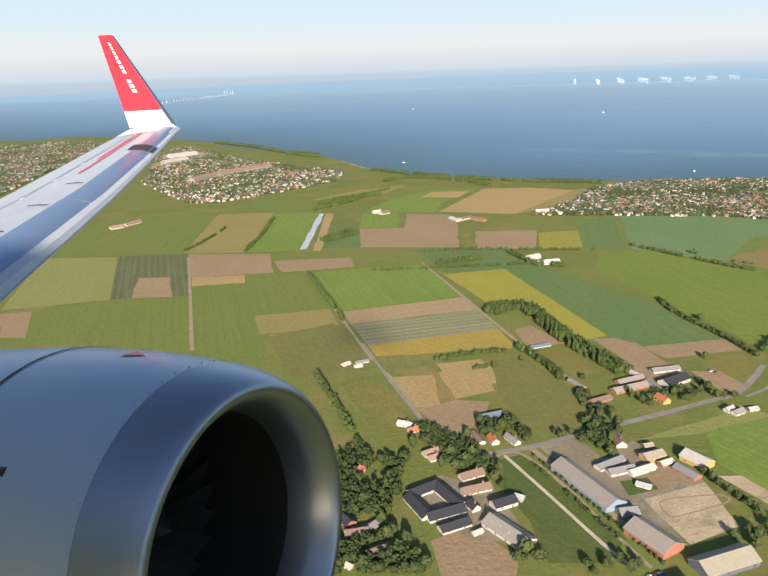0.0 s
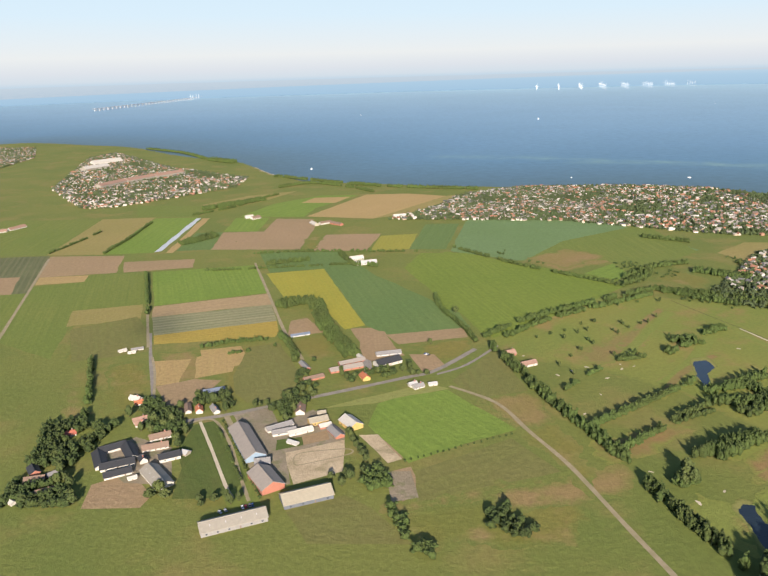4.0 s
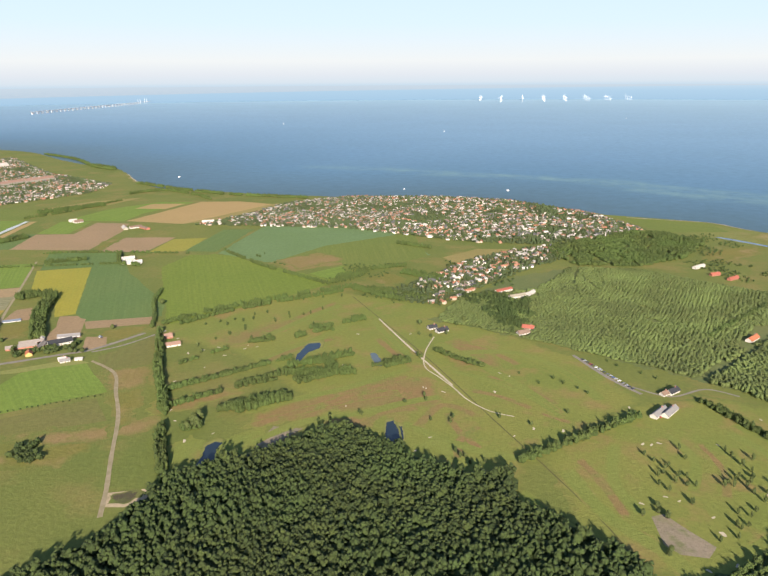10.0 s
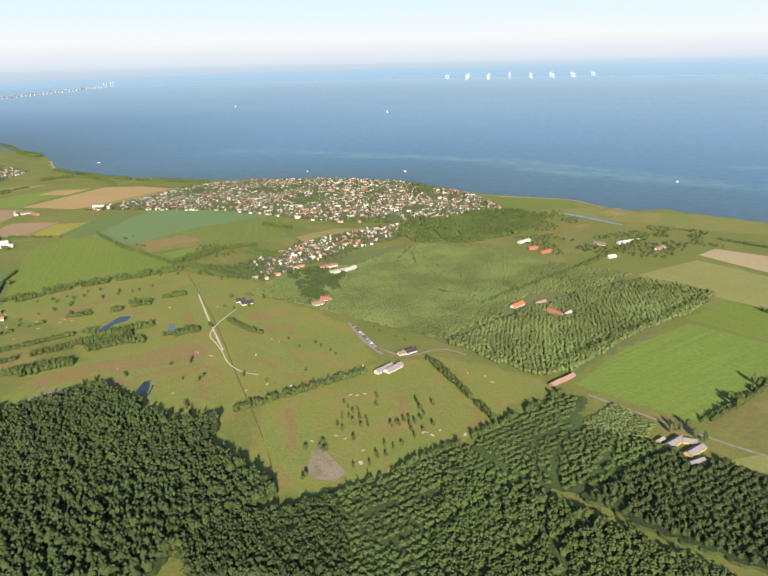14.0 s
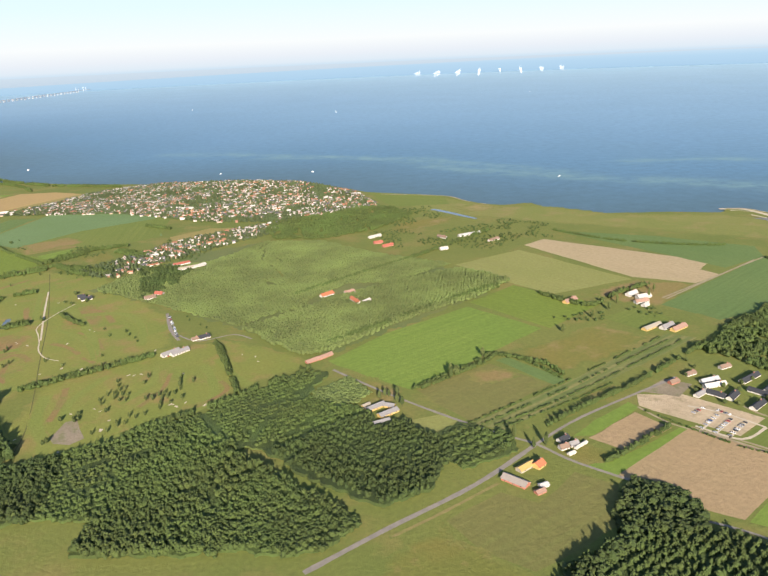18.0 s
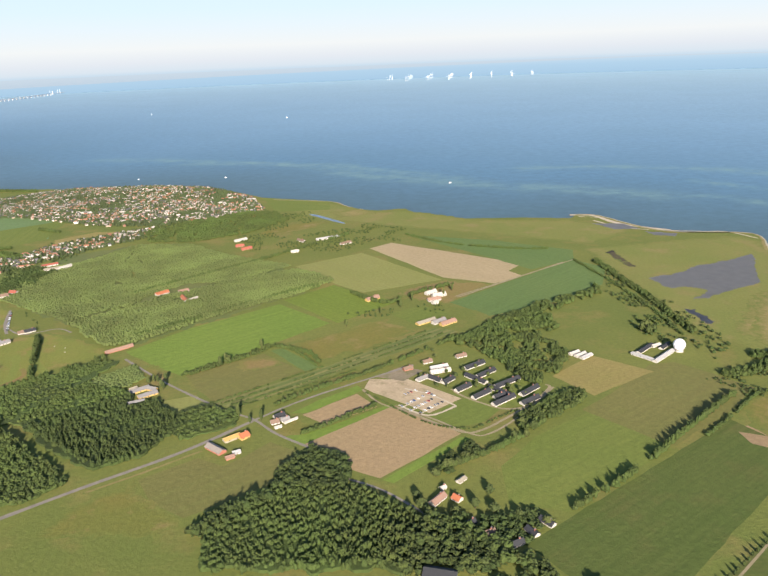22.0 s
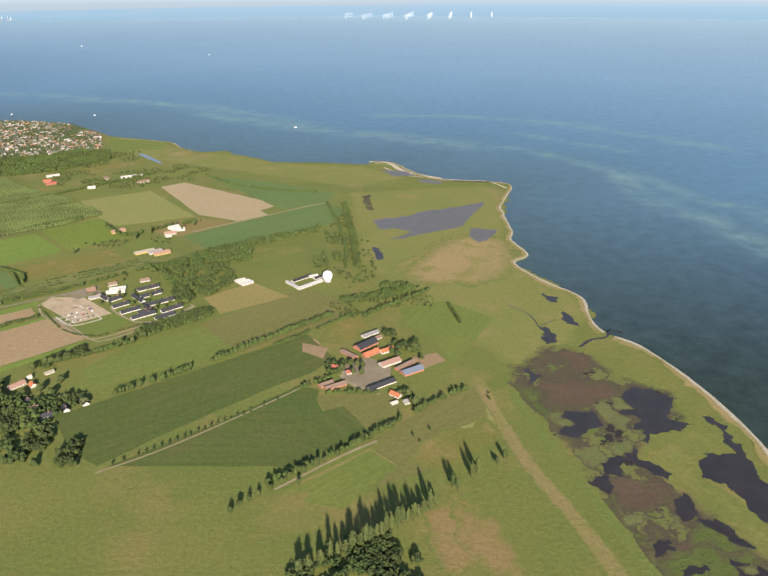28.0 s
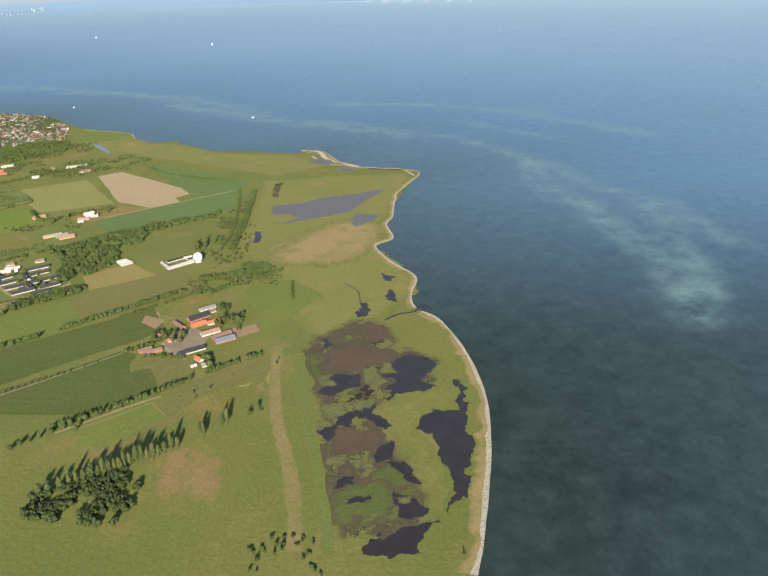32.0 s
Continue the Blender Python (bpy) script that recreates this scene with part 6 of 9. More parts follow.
hedge("low dark green hedge between crop strips", 2.2, 1.6, (566.4, 114.4), (577.1, 102.2), (587.8, 80.9))
hedge("low dark green hedge between crop strips", 3.2, 2.2, (567.2, 37.4), (587.7, 50.7), (619, 68.8), (668.6, 104.8))
hedge("low dark green hedge between crop strips", 3.0, 2.0, (515.2, 80.8), (538.7, 96.1), (561.6, 115.3))
hedge("low dark green hedge between crop strips", 1.2, 0.8, (611, 45.9), (635.9, 9.8), (655.4, -0.6), (669.3, 6), (692.9, 20.9))
hedge("green hedgerow beside a farm track", 1.4, 1.0, (41.9, 196), (48.1, 180.9), (55.2, 162.3), (58.9, 154.1))
hedge("green hedgerow between farm plots", 2.2, 2, (31.4, 268.1), (48, 273.5), (53.6, 276.8))
hedge("tall bushy green shelter belt", 5.5, 7, (208.2, 160), (219.5, 165.7), (234, 174.2))
hedge("tall bushy green shelter belt", 4.5, 6, (229.7, 201.2), (244.8, 199.8), (263.6, 200.5))
hedge("tall bushy green shelter belt", 4.5, 4, (238.1, 213), (255.6, 220.5), (263.5, 224.2))
hedge("tall bushy green shelter belt", 4, 4, (273.1, 206.1), (284.4, 212.8), (296.6, 218.2))
hedge("green hedgerow across golf turf", 3, 2, (175.9, 184.4), (190.6, 193.1), (209, 205.6), (232, 222.7))
hedge("green hedgerow across golf turf", 3, 2, (180.7, 167.2), (193.8, 175.8), (211.2, 186.8), (226.9, 194.4))
hedge("green hedgerow across golf turf", 3.5, 3, (305.3, 227.2), (315.7, 213.3), (327.1, 202))
hedge("dark green trees along the shore", 6, 14, (-144.5, 1080.7), (-96.5, 1031.5))
hedge("dark green trees along the shore", 4, 8, (-17.6, 871.1), (22.7, 837.3), (59.8, 802.2), (109.7, 770.2))
hedge("dark green trees along the shore", 4, 8, (109.3, 766.8), (157.3, 747.1), (217, 725.7))
hedge("dark green trees along the shore", 4, 8, (-300.4, 1288.3), (-215.7, 1198.3), (-153.8, 1096.1))
hedge("dark green trees beside a farm", 5, 10, (-62.7, 649.6), (-43.8, 665.4), (-8.4, 697.5))
hedge("dark green trees beside a farm", 4, 12, (-47.3, 502.7), (-34.6, 516.5), (-25.3, 531.7))
hedge("green hedgerow between farm fields", 2.5, 2, (15.2, 463.7), (46.3, 466.4), (77.4, 463.3), (134.8, 455.1))
hedge("green hedgerow between farm fields", 2.5, 2, (-9.9, 420.6), (18.6, 421.7), (53.6, 424), (88.9, 426.4))
hedge("green hedgerow between farm fields", 2.5, 2, (-99.4, 489.7), (-94.9, 528.7), (-96.6, 585.2))
hedge("dense green trees between fields", 4, 5, (250.5, 357.9), (262.6, 370), (276.4, 386.3))
hedge("dense green trees between fields", 4, 6, (265.1, 342.4), (281.6, 337.4), (295.9, 326.8), (314.8, 315.2))
hedge("dense green trees between fields", 3.5, 4, (164.4, 277.9), (189.4, 300.1), (225.3, 320.6), (258, 338.1))
hedge("green hedgerow between farm fields", 3, 3, (160.8, 464.6), (187.7, 423.7), (211.9, 394.2), (249.8, 354.7))
hedge("dense green trees between fields", 4, 10, (301.8, 383.2), (314.8, 373.1), (326.9, 362.3))
hedge("dense green trees along a plantation", 3, 4, (455.9, 234.7), (495, 267.7), (542.7, 306.3), (620.6, 380.1))
hedge("dense green trees along a plantation", 4, 5, (475.5, 142.1), (500.6, 161.5), (521.8, 176.3), (566, 209.2), (591.9, 224.5))
hedge("green hedgerow along a meadow", 3, 2.5, (801.6, 28.4), (826.6, 44.8), (841.1, 44.9))
hedge("dense green scrub beside a radar station", 3.5, 8, (793.6, 32.7), (810.6, 33.6), (838.4, 45.3), (821.2, 52.5))
hedge("dense green scrub beside a radar station", 3.5, 6, (808.3, 242.5), (809.2, 189.2), (810, 144.2), (808, 88.9))
hedge("dark green hedge between pastures", 2, 1.5, (798, -114), (815.7, -100.8), (833.7, -87.5), (846.5, -80.1))
hedge("green hedgerow beside a farm", 2.2, 2, (754.9, -23.3), (776.2, -7.8), (793.5, 6.3), (805.3, 11.7))
hedge("dense green hedgerow between farm fields", 3.5, 3, (-30.9, 267.4), (-18, 230.4), (-9.4, 200))
hedge("dense green hedgerow between farm fields", 3.5, 2.5, (-48.9, 417.2), (-26.6, 342.8), (-23.3, 328))
hedge("dense green hedgerow between farm fields", 5, 9, (48.8, 336.4), (66.8, 342.4), (76.5, 300.6), (91.5, 259.3))
hedge("dense green hedgerow between farm fields", 5, 6, (48.8, 336.4), (49.9, 343.9), (59.8, 344.6))
hedge("dense green hedgerow between farm fields", 4, 4, (53.2, 291.6), (60.6, 276.3), (66, 256.4))
hedge("dense green hedgerow between farm fields", 3, 3, (18.2, 277.7), (33.1, 283.6), (50.1, 286.2))
hedge("dense green hedgerow between farm fields", 2.5, 2, (-141.6, 482.2), (-131.3, 534.2), (-129.3, 560.3))
hedge("dense green hedgerow between farm fields", 2.5, 2, (-98.4, 477.2), (-95.7, 521.5), (-95.4, 594.5))
hedge("dense green hedgerow between farm fields", 3, 3, (-65.2, 622.4), (-32.4, 660.5), (-15, 703.8), (4.5, 730.4))
hedge("dense green hedgerow between farm fields", 4, 6, (-5.5, 775.1), (32.6, 803.8), (77.9, 765.9), (103.8, 727.8))
hedge("dense green hedgerow between farm fields", 4, 4, (78.5, 456.7), (88.1, 424.9), (104.3, 417.5))
hedge("dense green hedgerow between farm fields", 3, 3, (137.1, 350.5), (137.5, 328.9), (145.9, 295.3), (149.6, 272.7))
hedge("dense green hedgerow between farm fields", 4, 5, (28.8, 431.4), (57.2, 440.2))
hedge("dense green hedgerow between farm fields", 5, 5, (156.6, 265.9), (168, 211.9), (178.8, 175.1), (185.3, 142.7), (191.9, 116.8), (194.3, 106.9))
hedge("dense green hedgerow between farm fields", 4, 3, (154.3, 278.9), (178.7, 301.2), (217.2, 323.3), (263.4, 347.7))
hedge("dense green hedgerow between farm fields", 3, 2, (176.7, 216.2), (191.4, 231.2), (218, 253))
hedge("dense green hedgerow between farm fields", 3.5, 3, (177.9, 185.5), (204.4, 203.5), (228.9, 219.2))
hedge("dense green hedgerow between farm fields", 3.5, 3, (179.5, 165.4), (200.5, 181.3), (228.7, 201.3))
hedge("dense green hedgerow between farm fields", 5, 7, (205.8, 161.3), (218.2, 167.7), (233, 174.3))
hedge("dense green hedgerow between farm fields", 4, 5, (232.1, 251.6), (243.9, 260.4), (254.4, 262.8))
hedge("dense green hedgerow between farm fields", 4, 5, (260.9, 276.7), (270.8, 279.4))
hedge("dense green hedgerow between farm fields", 4, 6, (231.2, 211.1), (249.3, 214.6), (252.8, 199.1), (236.1, 191.2))
hedge("dense green hedgerow between farm fields", 4, 5, (276.5, 206.8), (292.2, 213.1))
hedge("dense green hedgerow between farm fields", 4, 6, (192.6, 146.9), (199.9, 149.6))
hedge("dense green hedgerow between farm fields", 4, 4, (253.3, 371), (277.9, 392.3), (307.5, 401.7))
hedge("dense green hedgerow between farm fields", 4, 5, (263.4, 347.7), (283.8, 325.3), (297.3, 314.3))
hedge("dense green hedgerow between farm fields", 3.5, 5, (332.5, 457.8), (304.1, 478.7))
hedge("dense green hedgerow between farm fields", 4, 4, (322.6, 112), (342.5, 123.5), (361.6, 134.2), (382.3, 145.8))
hedge("dense green hedgerow between farm fields", 3.5, 3, (413.4, 157.9), (418.5, 138.9), (423.8, 123.9))
hedge("dense green hedgerow between farm fields", 3, 3, (279.6, 206), (294.9, 214.5))
hedge("dense green hedgerow between farm fields", 3.5, 4, (233.4, 262.8), (252.5, 269.7))
hedge("dense green hedgerow between farm fields", 3.5, 4, (258.1, 273.6), (268.1, 277.2))
hedge("dense green hedgerow between farm fields", 3, 3, (208.2, 245.2), (221, 248))
hedge("dense green hedgerow between farm fields", 4, 3, (416, 154.3), (424.9, 117.2), (432.1, 92.7))
hedge("dense green hedgerow between farm fields", 4, 3, (358.2, 37.9), (386.2, 55.9), (423.6, 80.2), (443.2, 94.4), (471.4, 116.9))
hedge("dense green hedgerow between farm fields", 3, 2, (519.5, 80.9), (552.7, 103.2), (562.8, 113.8))
hedge("dense green hedgerow between farm fields", 3, 3, (562.8, 113.8), (582.4, 100.8), (589.8, 84.8))
hedge("dense green hedgerow between farm fields", 4, 3, (613.3, 204.2), (635.3, 175.8), (661.2, 193.9), (690.2, 208.2))
hedge("dense green hedgerow between farm fields", 2.5, 3, (581, 6.5), (597, 16.6), (617.2, 29.2))
hedge("dense green hedgerow between farm fields", 2.0, 3, (793.4, 250.6), (799.6, 196.3), (802.6, 131.7), (799.6, 81.7))
hedge("dense green hedgerow between farm fields", 4, 3, (680.7, -65.1), (711.1, -47), (748.2, -18), (787.8, 11.2))
hedge("dense green hedgerow between farm fields", 3.5, 3, (637.3, -31.8), (662.5, -20.5), (686.9, -3.3), (718.2, 26))
hedge("dense green hedgerow between farm fields", 2.5, 3, (674.2, 365.1), (709.1, 321.8), (756.8, 294.1), (784.7, 287.2))
hedge("dense green hedgerow between farm fields", 3.5, 3, (805.5, 7.8), (823.3, 21), (850.6, 41.3))
hedge("dense green hedgerow between farm fields", 3, 2, (781.3, -76), (805.9, -79.4))
hedge("dense green hedgerow between farm fields", 3.5, 2.5, (754.5, -141.3), (777.6, -128.3), (799.1, -113.4), (825.9, -93), (847, -80.1))
hedge("dense green hedgerow between farm fields", 2.5, 2, (858.2, 19.8), (859.8, -8.1))
hedge("dense green hedgerow between farm fields", 3, 2, (767.8, -70.9), (784.7, -61.1))


# ---- villages ----
ROOFS = [(0.36, 0.165, 0.10), (0.22, 0.17, 0.14), (0.42, 0.39, 0.34), (0.12, 0.12, 0.12), (0.34, 0.31, 0.27), (0.40, 0.20, 0.125), (0.55, 0.51, 0.45), (0.15, 0.145, 0.14)]
M["roofs"] = plain_mat("village_roofs", (0.9, 0.9, 0.9), (0.6, 0.6, 0.6), 1.5, island=ROOFS)
M["walls"] = plain_mat("village_walls", (0.95, 0.95, 0.95), (0.8, 0.8, 0.8), 1.5, island=[(0.50, 0.46, 0.40), (0.38, 0.31, 0.24), (0.56, 0.52, 0.46), (0.26, 0.15, 0.10), (0.55, 0.50, 0.42), (0.36, 0.29, 0.21)])


def village(*points, built=0.60):
    x, y = fill(points, 4.9, 0.48)
    k = np.array([noise.noise(Vector((a * 0.022, b * 0.022, 7.0))) for a, b in zip(x, y)]) * 0.9 + rng.random(len(x)) < built
    x, y = x[k], y[k]
    n = len(x)
    a = 0.5 + 0.35 * np.sin(x * 0.011) + rng.normal(0, 0.25, n) + (rng.random(n) < 0.5) * 1.5708
    L, W, H, R = rng.uniform(1.2, 2.6, n), rng.uniform(0.9, 1.35, n), rng.uniform(0.9, 1.6, n), rng.uniform(0.6, 1.0, n)
    c, s = np.cos(a), np.sin(a)

    def at(u, v, z):
        return np.stack([x + u * c - v * s, y + u * s + v * c, z], 1)

    z0 = np.zeros(n)
    walls = [at(-L, -W, z0), at(L, -W, z0), at(L, W, z0), at(-L, W, z0), at(-L, -W, H), at(L, -W, H), at(L, W, H), at(-L, W, H), at(-L, z0, H + R), at(L, z0, H + R)]
    o = 0.22
    roof = [at(-L - o, -W - o, H - 0.1), at(L + o, -W - o, H - 0.1), at(L + o, z0, H + R + 0.12), at(-L - o, z0, H + R + 0.12), at(L + o, W + o, H - 0.1), at(-L - o, W + o, H - 0.1)]
    base = (np.arange(n) * 10)[:, None, None]
    wf = np.array([(0, 1, 5), (0, 5, 4), (1, 2, 6), (1, 6, 5), (2, 3, 7), (2, 7, 6), (3, 0, 4), (3, 4, 7), (4, 8, 7), (5, 6, 9)])
    rf = np.array([(0, 1, 2), (0, 2, 3), (3, 2, 4), (3, 4, 5)])
    wv = np.stack(walls, 1).reshape(-1, 3)
    rv = np.stack(roof, 1).reshape(-1, 3)
    rbase = (np.arange(n) * 6)[:, None, None]
    ob = new("village_houses", mesh_from("village_houses", np.concatenate([wv, rv]), np.concatenate([(wf[None] + base).reshape(-1, 3), (rf[None] + rbase).reshape(-1, 3) + len(wv)]),
                                         [M["walls"], M["roofs"]], [0] * (10 * n) + [1] * (4 * n)))
    tagged(ob, "closely packed low houses with red, brown and grey roofs", "village houses", kind="stuff")
    x, y = fill(points, 2.7, 0.5)
    n = len(x)
    tagged(scatter("garden_trees", x, y, rng.uniform(1.6, 3.8, n), rng.uniform(1.3, 3.6, n), BUSHES, M["leaf_garden"]), "dark green garden trees and hedges among houses", "trees", kind="stuff")


village((-409.8, 757.3), (-707.1, 1337.4), (-629.6, 1386.5), (-543, 1379.2), (-463.4, 1191.6), (-445.7, 954))
village((-278.2, 816.7), (-358.7, 1163.8), (-337.7, 1232.6), (-180.8, 995.4), (-53, 869.9), (-54.1, 791.6), (-113.9, 721.1), (-162.6, 674), (-191.7, 678.7))
village((115.8, 573.8), (142.9, 580), (194.1, 695.8), (251.4, 725.5), (368.5, 696.6), (291.1, 544.2), (224.5, 553.9), (183, 567.9))
village((116.7, 573.6), (166.1, 634.8), (258.8, 732.9), (374.5, 722), (454.2, 686.3), (511.9, 603.7), (537, 514.3), (470.2, 478.3), (423.2, 463.2), (367.4, 477.2), (258.5, 549.5))
village((283.6, 331.7), (318.6, 369.6), (361.6, 421.8), (408.1, 450), (445.2, 464), (431.6, 414.7), (386, 376), (343.9, 331.5), (319.1, 302.7), (299.2, 309.4), built=0.40)


# ---- buildings ----
COLOURS = {"black": (0.030, 0.032, 0.036), "white": (0.45, 0.425, 0.375), "beige": (0.27, 0.245, 0.20), "brown": (0.20, 0.135, 0.095), "pinkish": (0.29, 0.18, 0.13), "red": (0.32, 0.095, 0.06),
           "orange": (0.40, 0.135, 0.06), "grey": (0.22, 0.21, 0.20), "pale": (0.38, 0.375, 0.36), "cream": (0.31, 0.275, 0.205), "yellow": (0.44, 0.30, 0.10), "taupe": (0.27, 0.235, 0.20),
           "blue": (0.20, 0.27, 0.34), "brick": (0.33, 0.13, 0.085), "slate": (0.13, 0.16, 0.21), "dark": (0.10, 0.11, 0.13)}
WORDS = {"pale": "pale grey", "taupe": "grey-brown", "pinkish": "faded red", "slate": "slate blue", "dark": "dark grey", "brick": "brick", "orange": "orange tiled", "beige": "beige corrugated"}


def house_mat(kind, use):
    key = kind + use
    if key not in M:
        c = COLOURS[kind]
        m, n, l, b = material(use + "_" + kind, 0.75)
        co = n.new("ShaderNodeTexCoord").outputs["Object"]
        col = mixed(n, l, clouds(n, l, co, 0.9, 0.35, 0.7), c, tuple(0.72 * v for v in c))
        if use == "roof":
            wv = n.new("ShaderNodeTexWave")
            wv.bands_direction = "X"
            wv.inputs["Scale"].default_value, wv.inputs["Distortion"].default_value = 0.9, 0.3
            l.new(co, wv.inputs["Vector"])
            f = n.new("ShaderNodeMath")
            f.operation = "MULTIPLY"
            f.inputs[1].default_value = 0.3
            l.new(wv.outputs["Fac"], f.inputs[0])
            col = mixed(n, l, f.outputs[0], col, tuple(0.6 * v for v in c))
        col = mixed(n, l, clouds(n, l, co, 5.0, 0.3, 0.75), col, tuple(0.85 * v for v in c))
        l.new(col, b.inputs["Base Color"])
        M[key] = m
    return M[key]


M["glass"] = plain_mat("dark_window_glass", (0.03, 0.04, 0.05), (0.05, 0.06, 0.07), 2.0, 0.15)
M["door"] = plain_mat("painted_door", (0.14, 0.10, 0.07), (0.10, 0.07, 0.05), 2.0, 0.6)


def part(name, verts, faces, mat, parent, label="", at=None):
    """One mesh of quads or triangles under a thing."""
    me = bpy.data.meshes.new(name)
    me.from_pydata([tuple(v) for v in verts], [], faces)
    me.update()
    me.materials.append(mat)
    ob = new(name, me)
    ob.parent = parent
    if at is not None:
        ob.matrix_basis = at
    if label:
        tagged(ob, label)
    return ob


def box(x0, x1, y0, y1, z0, z1):
    v = [(x0, y0, z0), (x1, y0, z0), (x1, y1, z0), (x0, y1, z0), (x0, y0, z1), (x1, y0, z1), (x1, y1, z1), (x0, y1, z1)]
    return v, [(0, 3, 2, 1), (4, 5, 6, 7), (0, 1, 5, 4), (1, 2, 6, 5), (2, 3, 7, 6), (3, 0, 4, 7)]


PANES = {}


def building(kind, roof, wall, width, eaves, a, b, group=""):
    """A gabled house or barn whose ridge runs over a and b."""
    ax, ay = a
    bx, by = b
    L, W = math.hypot(bx - ax, by - ay) / 2 + 0.3, width / 2
    pitch = 0.32 if kind in ("apartment_block", "barn", "riding_hall", "stable", "shed", "barracks") else 0.46
    rise = W * 2 * pitch * 0.8
    top = new(kind)
    top.matrix_basis = pose((ax + bx) / 2, (ay + by) / 2, 0.0, 0, 0, math.degrees(math.atan2(by - ay, bx - ax)))
    tagged(top, "%s %s with %s roof and %s walls" % ("long low" if L > 2.2 * W else "small gabled", kind.replace("_", " "), WORDS.get(roof, roof), WORDS.get(wall, wall)), kind.replace("_", " "), group)
    v = [(-L, -W, 0), (L, -W, 0), (L, W, 0), (-L, W, 0), (-L, -W, eaves), (L, -W, eaves), (L, W, eaves), (-L, W, eaves), (-L, 0, eaves + rise), (L, 0, eaves + rise)]
    part("wall", v, [(0, 1, 5, 4), (2, 3, 7, 6), (3, 0, 4, 8, 7), (1, 2, 6, 9, 5)], house_mat(wall, "wall"), top)
    o, t, d = 0.25, 0.14, 0.25 * rise / W
    rv = []
    for s in (-1, 1):
        for x in (-L - o, L + o):
            rv += [(x, s * (W + o), eaves - d), (x, 0, eaves + rise), (x, s * (W + o), eaves - d + t), (x, 0, eaves + rise + t)]
    rf = []
    for k in (0, 8):
        rf += [(k, k + 1, k + 5, k + 4), (k + 2, k + 6, k + 7, k + 3), (k, k + 4, k + 6, k + 2), (k, k + 2, k + 3, k + 1), (k + 4, k + 5, k + 7, k + 6)]
    r = part("roof", rv, rf, house_mat(roof, "roof"), top)
    part("ridge_cap", *box(-L - o, L + o, -0.13, 0.13, eaves + rise + t - 0.06, eaves + rise + t + 0.07), house_mat(roof, "roof"), r)
    if kind in ("house", "farmhouse", "clubhouse"):
        cx = L * 0.5
        ch = part("chimney", *box(cx - 0.2, cx + 0.2, -0.2, 0.2, eaves + rise * 0.8, eaves + rise + 0.75), house_mat("brick", "wall"), r)
        part("chimney_cap", *box(cx - 0.26, cx + 0.26, -0.26, 0.26, eaves + rise + 0.75, eaves + rise + 0.84), house_mat("grey", "wall"), ch)
    step = 1.5 if kind in ("house", "farmhouse", "clubhouse", "barracks") else 3.2
    count = max(1, min(6, int(2 * L / step)))
    for k in range(count):
        x = -L + 2 * L * (k + 0.5) / count
        for s in (-1, 1):
            if kind != "woodpile":
                door = k == count // 2 and s < 0
                key = (door, kind in ("house", "farmhouse", "clubhouse", "barracks"))
                if key not in PANES:
                    ww, z0, z1 = (0.22, 0.02, 0.85) if door else (0.27, 0.42, 0.85)
                    PANES[key] = part("door" if door else "window", *box(-ww, ww, -0.03, 0.03, z0, z1), M["door"] if door else M["glass"], top, at=pose(x, s * (W + 0.01), 0)).data
                else:
                    ob = new("door" if door else "window", PANES[key])
                    ob.parent = top
                    ob.matrix_basis = pose(x, s * (W + 0.01), 0)
    if kind == "barn" and L > 4 and roof == "beige":
        for k in range(4):
            x = -L * 0.7 + 1.4 * L * k / 3
            y = -W * 0.5
            z = eaves + rise * 0.5 + t
            part("skylight", [(x - 0.15, y - 0.3, z - 0.3 * rise / W + 0.03), (x + 0.15, y - 0.3, z - 0.3 * rise / W + 0.03), (x + 0.15, y + 0.3, z + 0.3 * rise / W + 0.03), (x - 0.15, y + 0.3, z + 0.3 * rise / W + 0.03)],
                 [(0, 1, 2, 3)], house_mat("pale", "roof"), r)
    return top


building("barn", "black", "white", 4.2, 1.04, (4.1, 178.4), (8.7, 168.8))
building("barn", "black", "white", 4.2, 1.04, (8.5, 168.4), (18.2, 172.3))
building("barn", "black", "white", 4.2, 1.04, (17.6, 174), (12.4, 183.3))
building("barn", "black", "white", 4.2, 1.04, (4.2, 179.7), (11.7, 184.2))
building("shed", "black", "white", 3.6, 0.89, (11.6, 163), (19, 166.4))
building("house", "black", "white", 2.6, 1.18, (20.6, 174), (21.9, 171.6))
building("barn", "black", "white", 4, 1.33, (26.9, 172.9), (32.8, 175.5))
building("shed", "pale", "cream", 2.6, 0.89, (33.9, 177.2), (35.6, 176.2))
building("barn", "beige", "white", 6, 1.18, (25.2, 166.5), (33.1, 155.7))
building("house", "brown", "white", 3, 0.96, (19.5, 187.6), (25.7, 190.5))
building("house", "brown", "white", 3, 0.96, (19.2, 180.1), (26.9, 182.7))
building("house", "pinkish", "white", 2.6, 0.89, (9.3, 201.6), (13.4, 203.8))
building("house", "pinkish", "white", 2.4, 0.89, (10.9, 198.9), (13.4, 200))
building("house", "red", "white", 2.4, 0.89, (-13.8, 192.4), (-9.9, 194.2))
building("barn", "black", "brick", 3.4, 1.04, (-14.9, 170.1), (-12.3, 166.2))
building("barn", "brown", "brick", 3.4, 1.04, (-13.4, 161.8), (-8, 163))
building("shed", "grey", "pale", 2.4, 0.74, (-7.6, 164.7), (-5.5, 166.7))
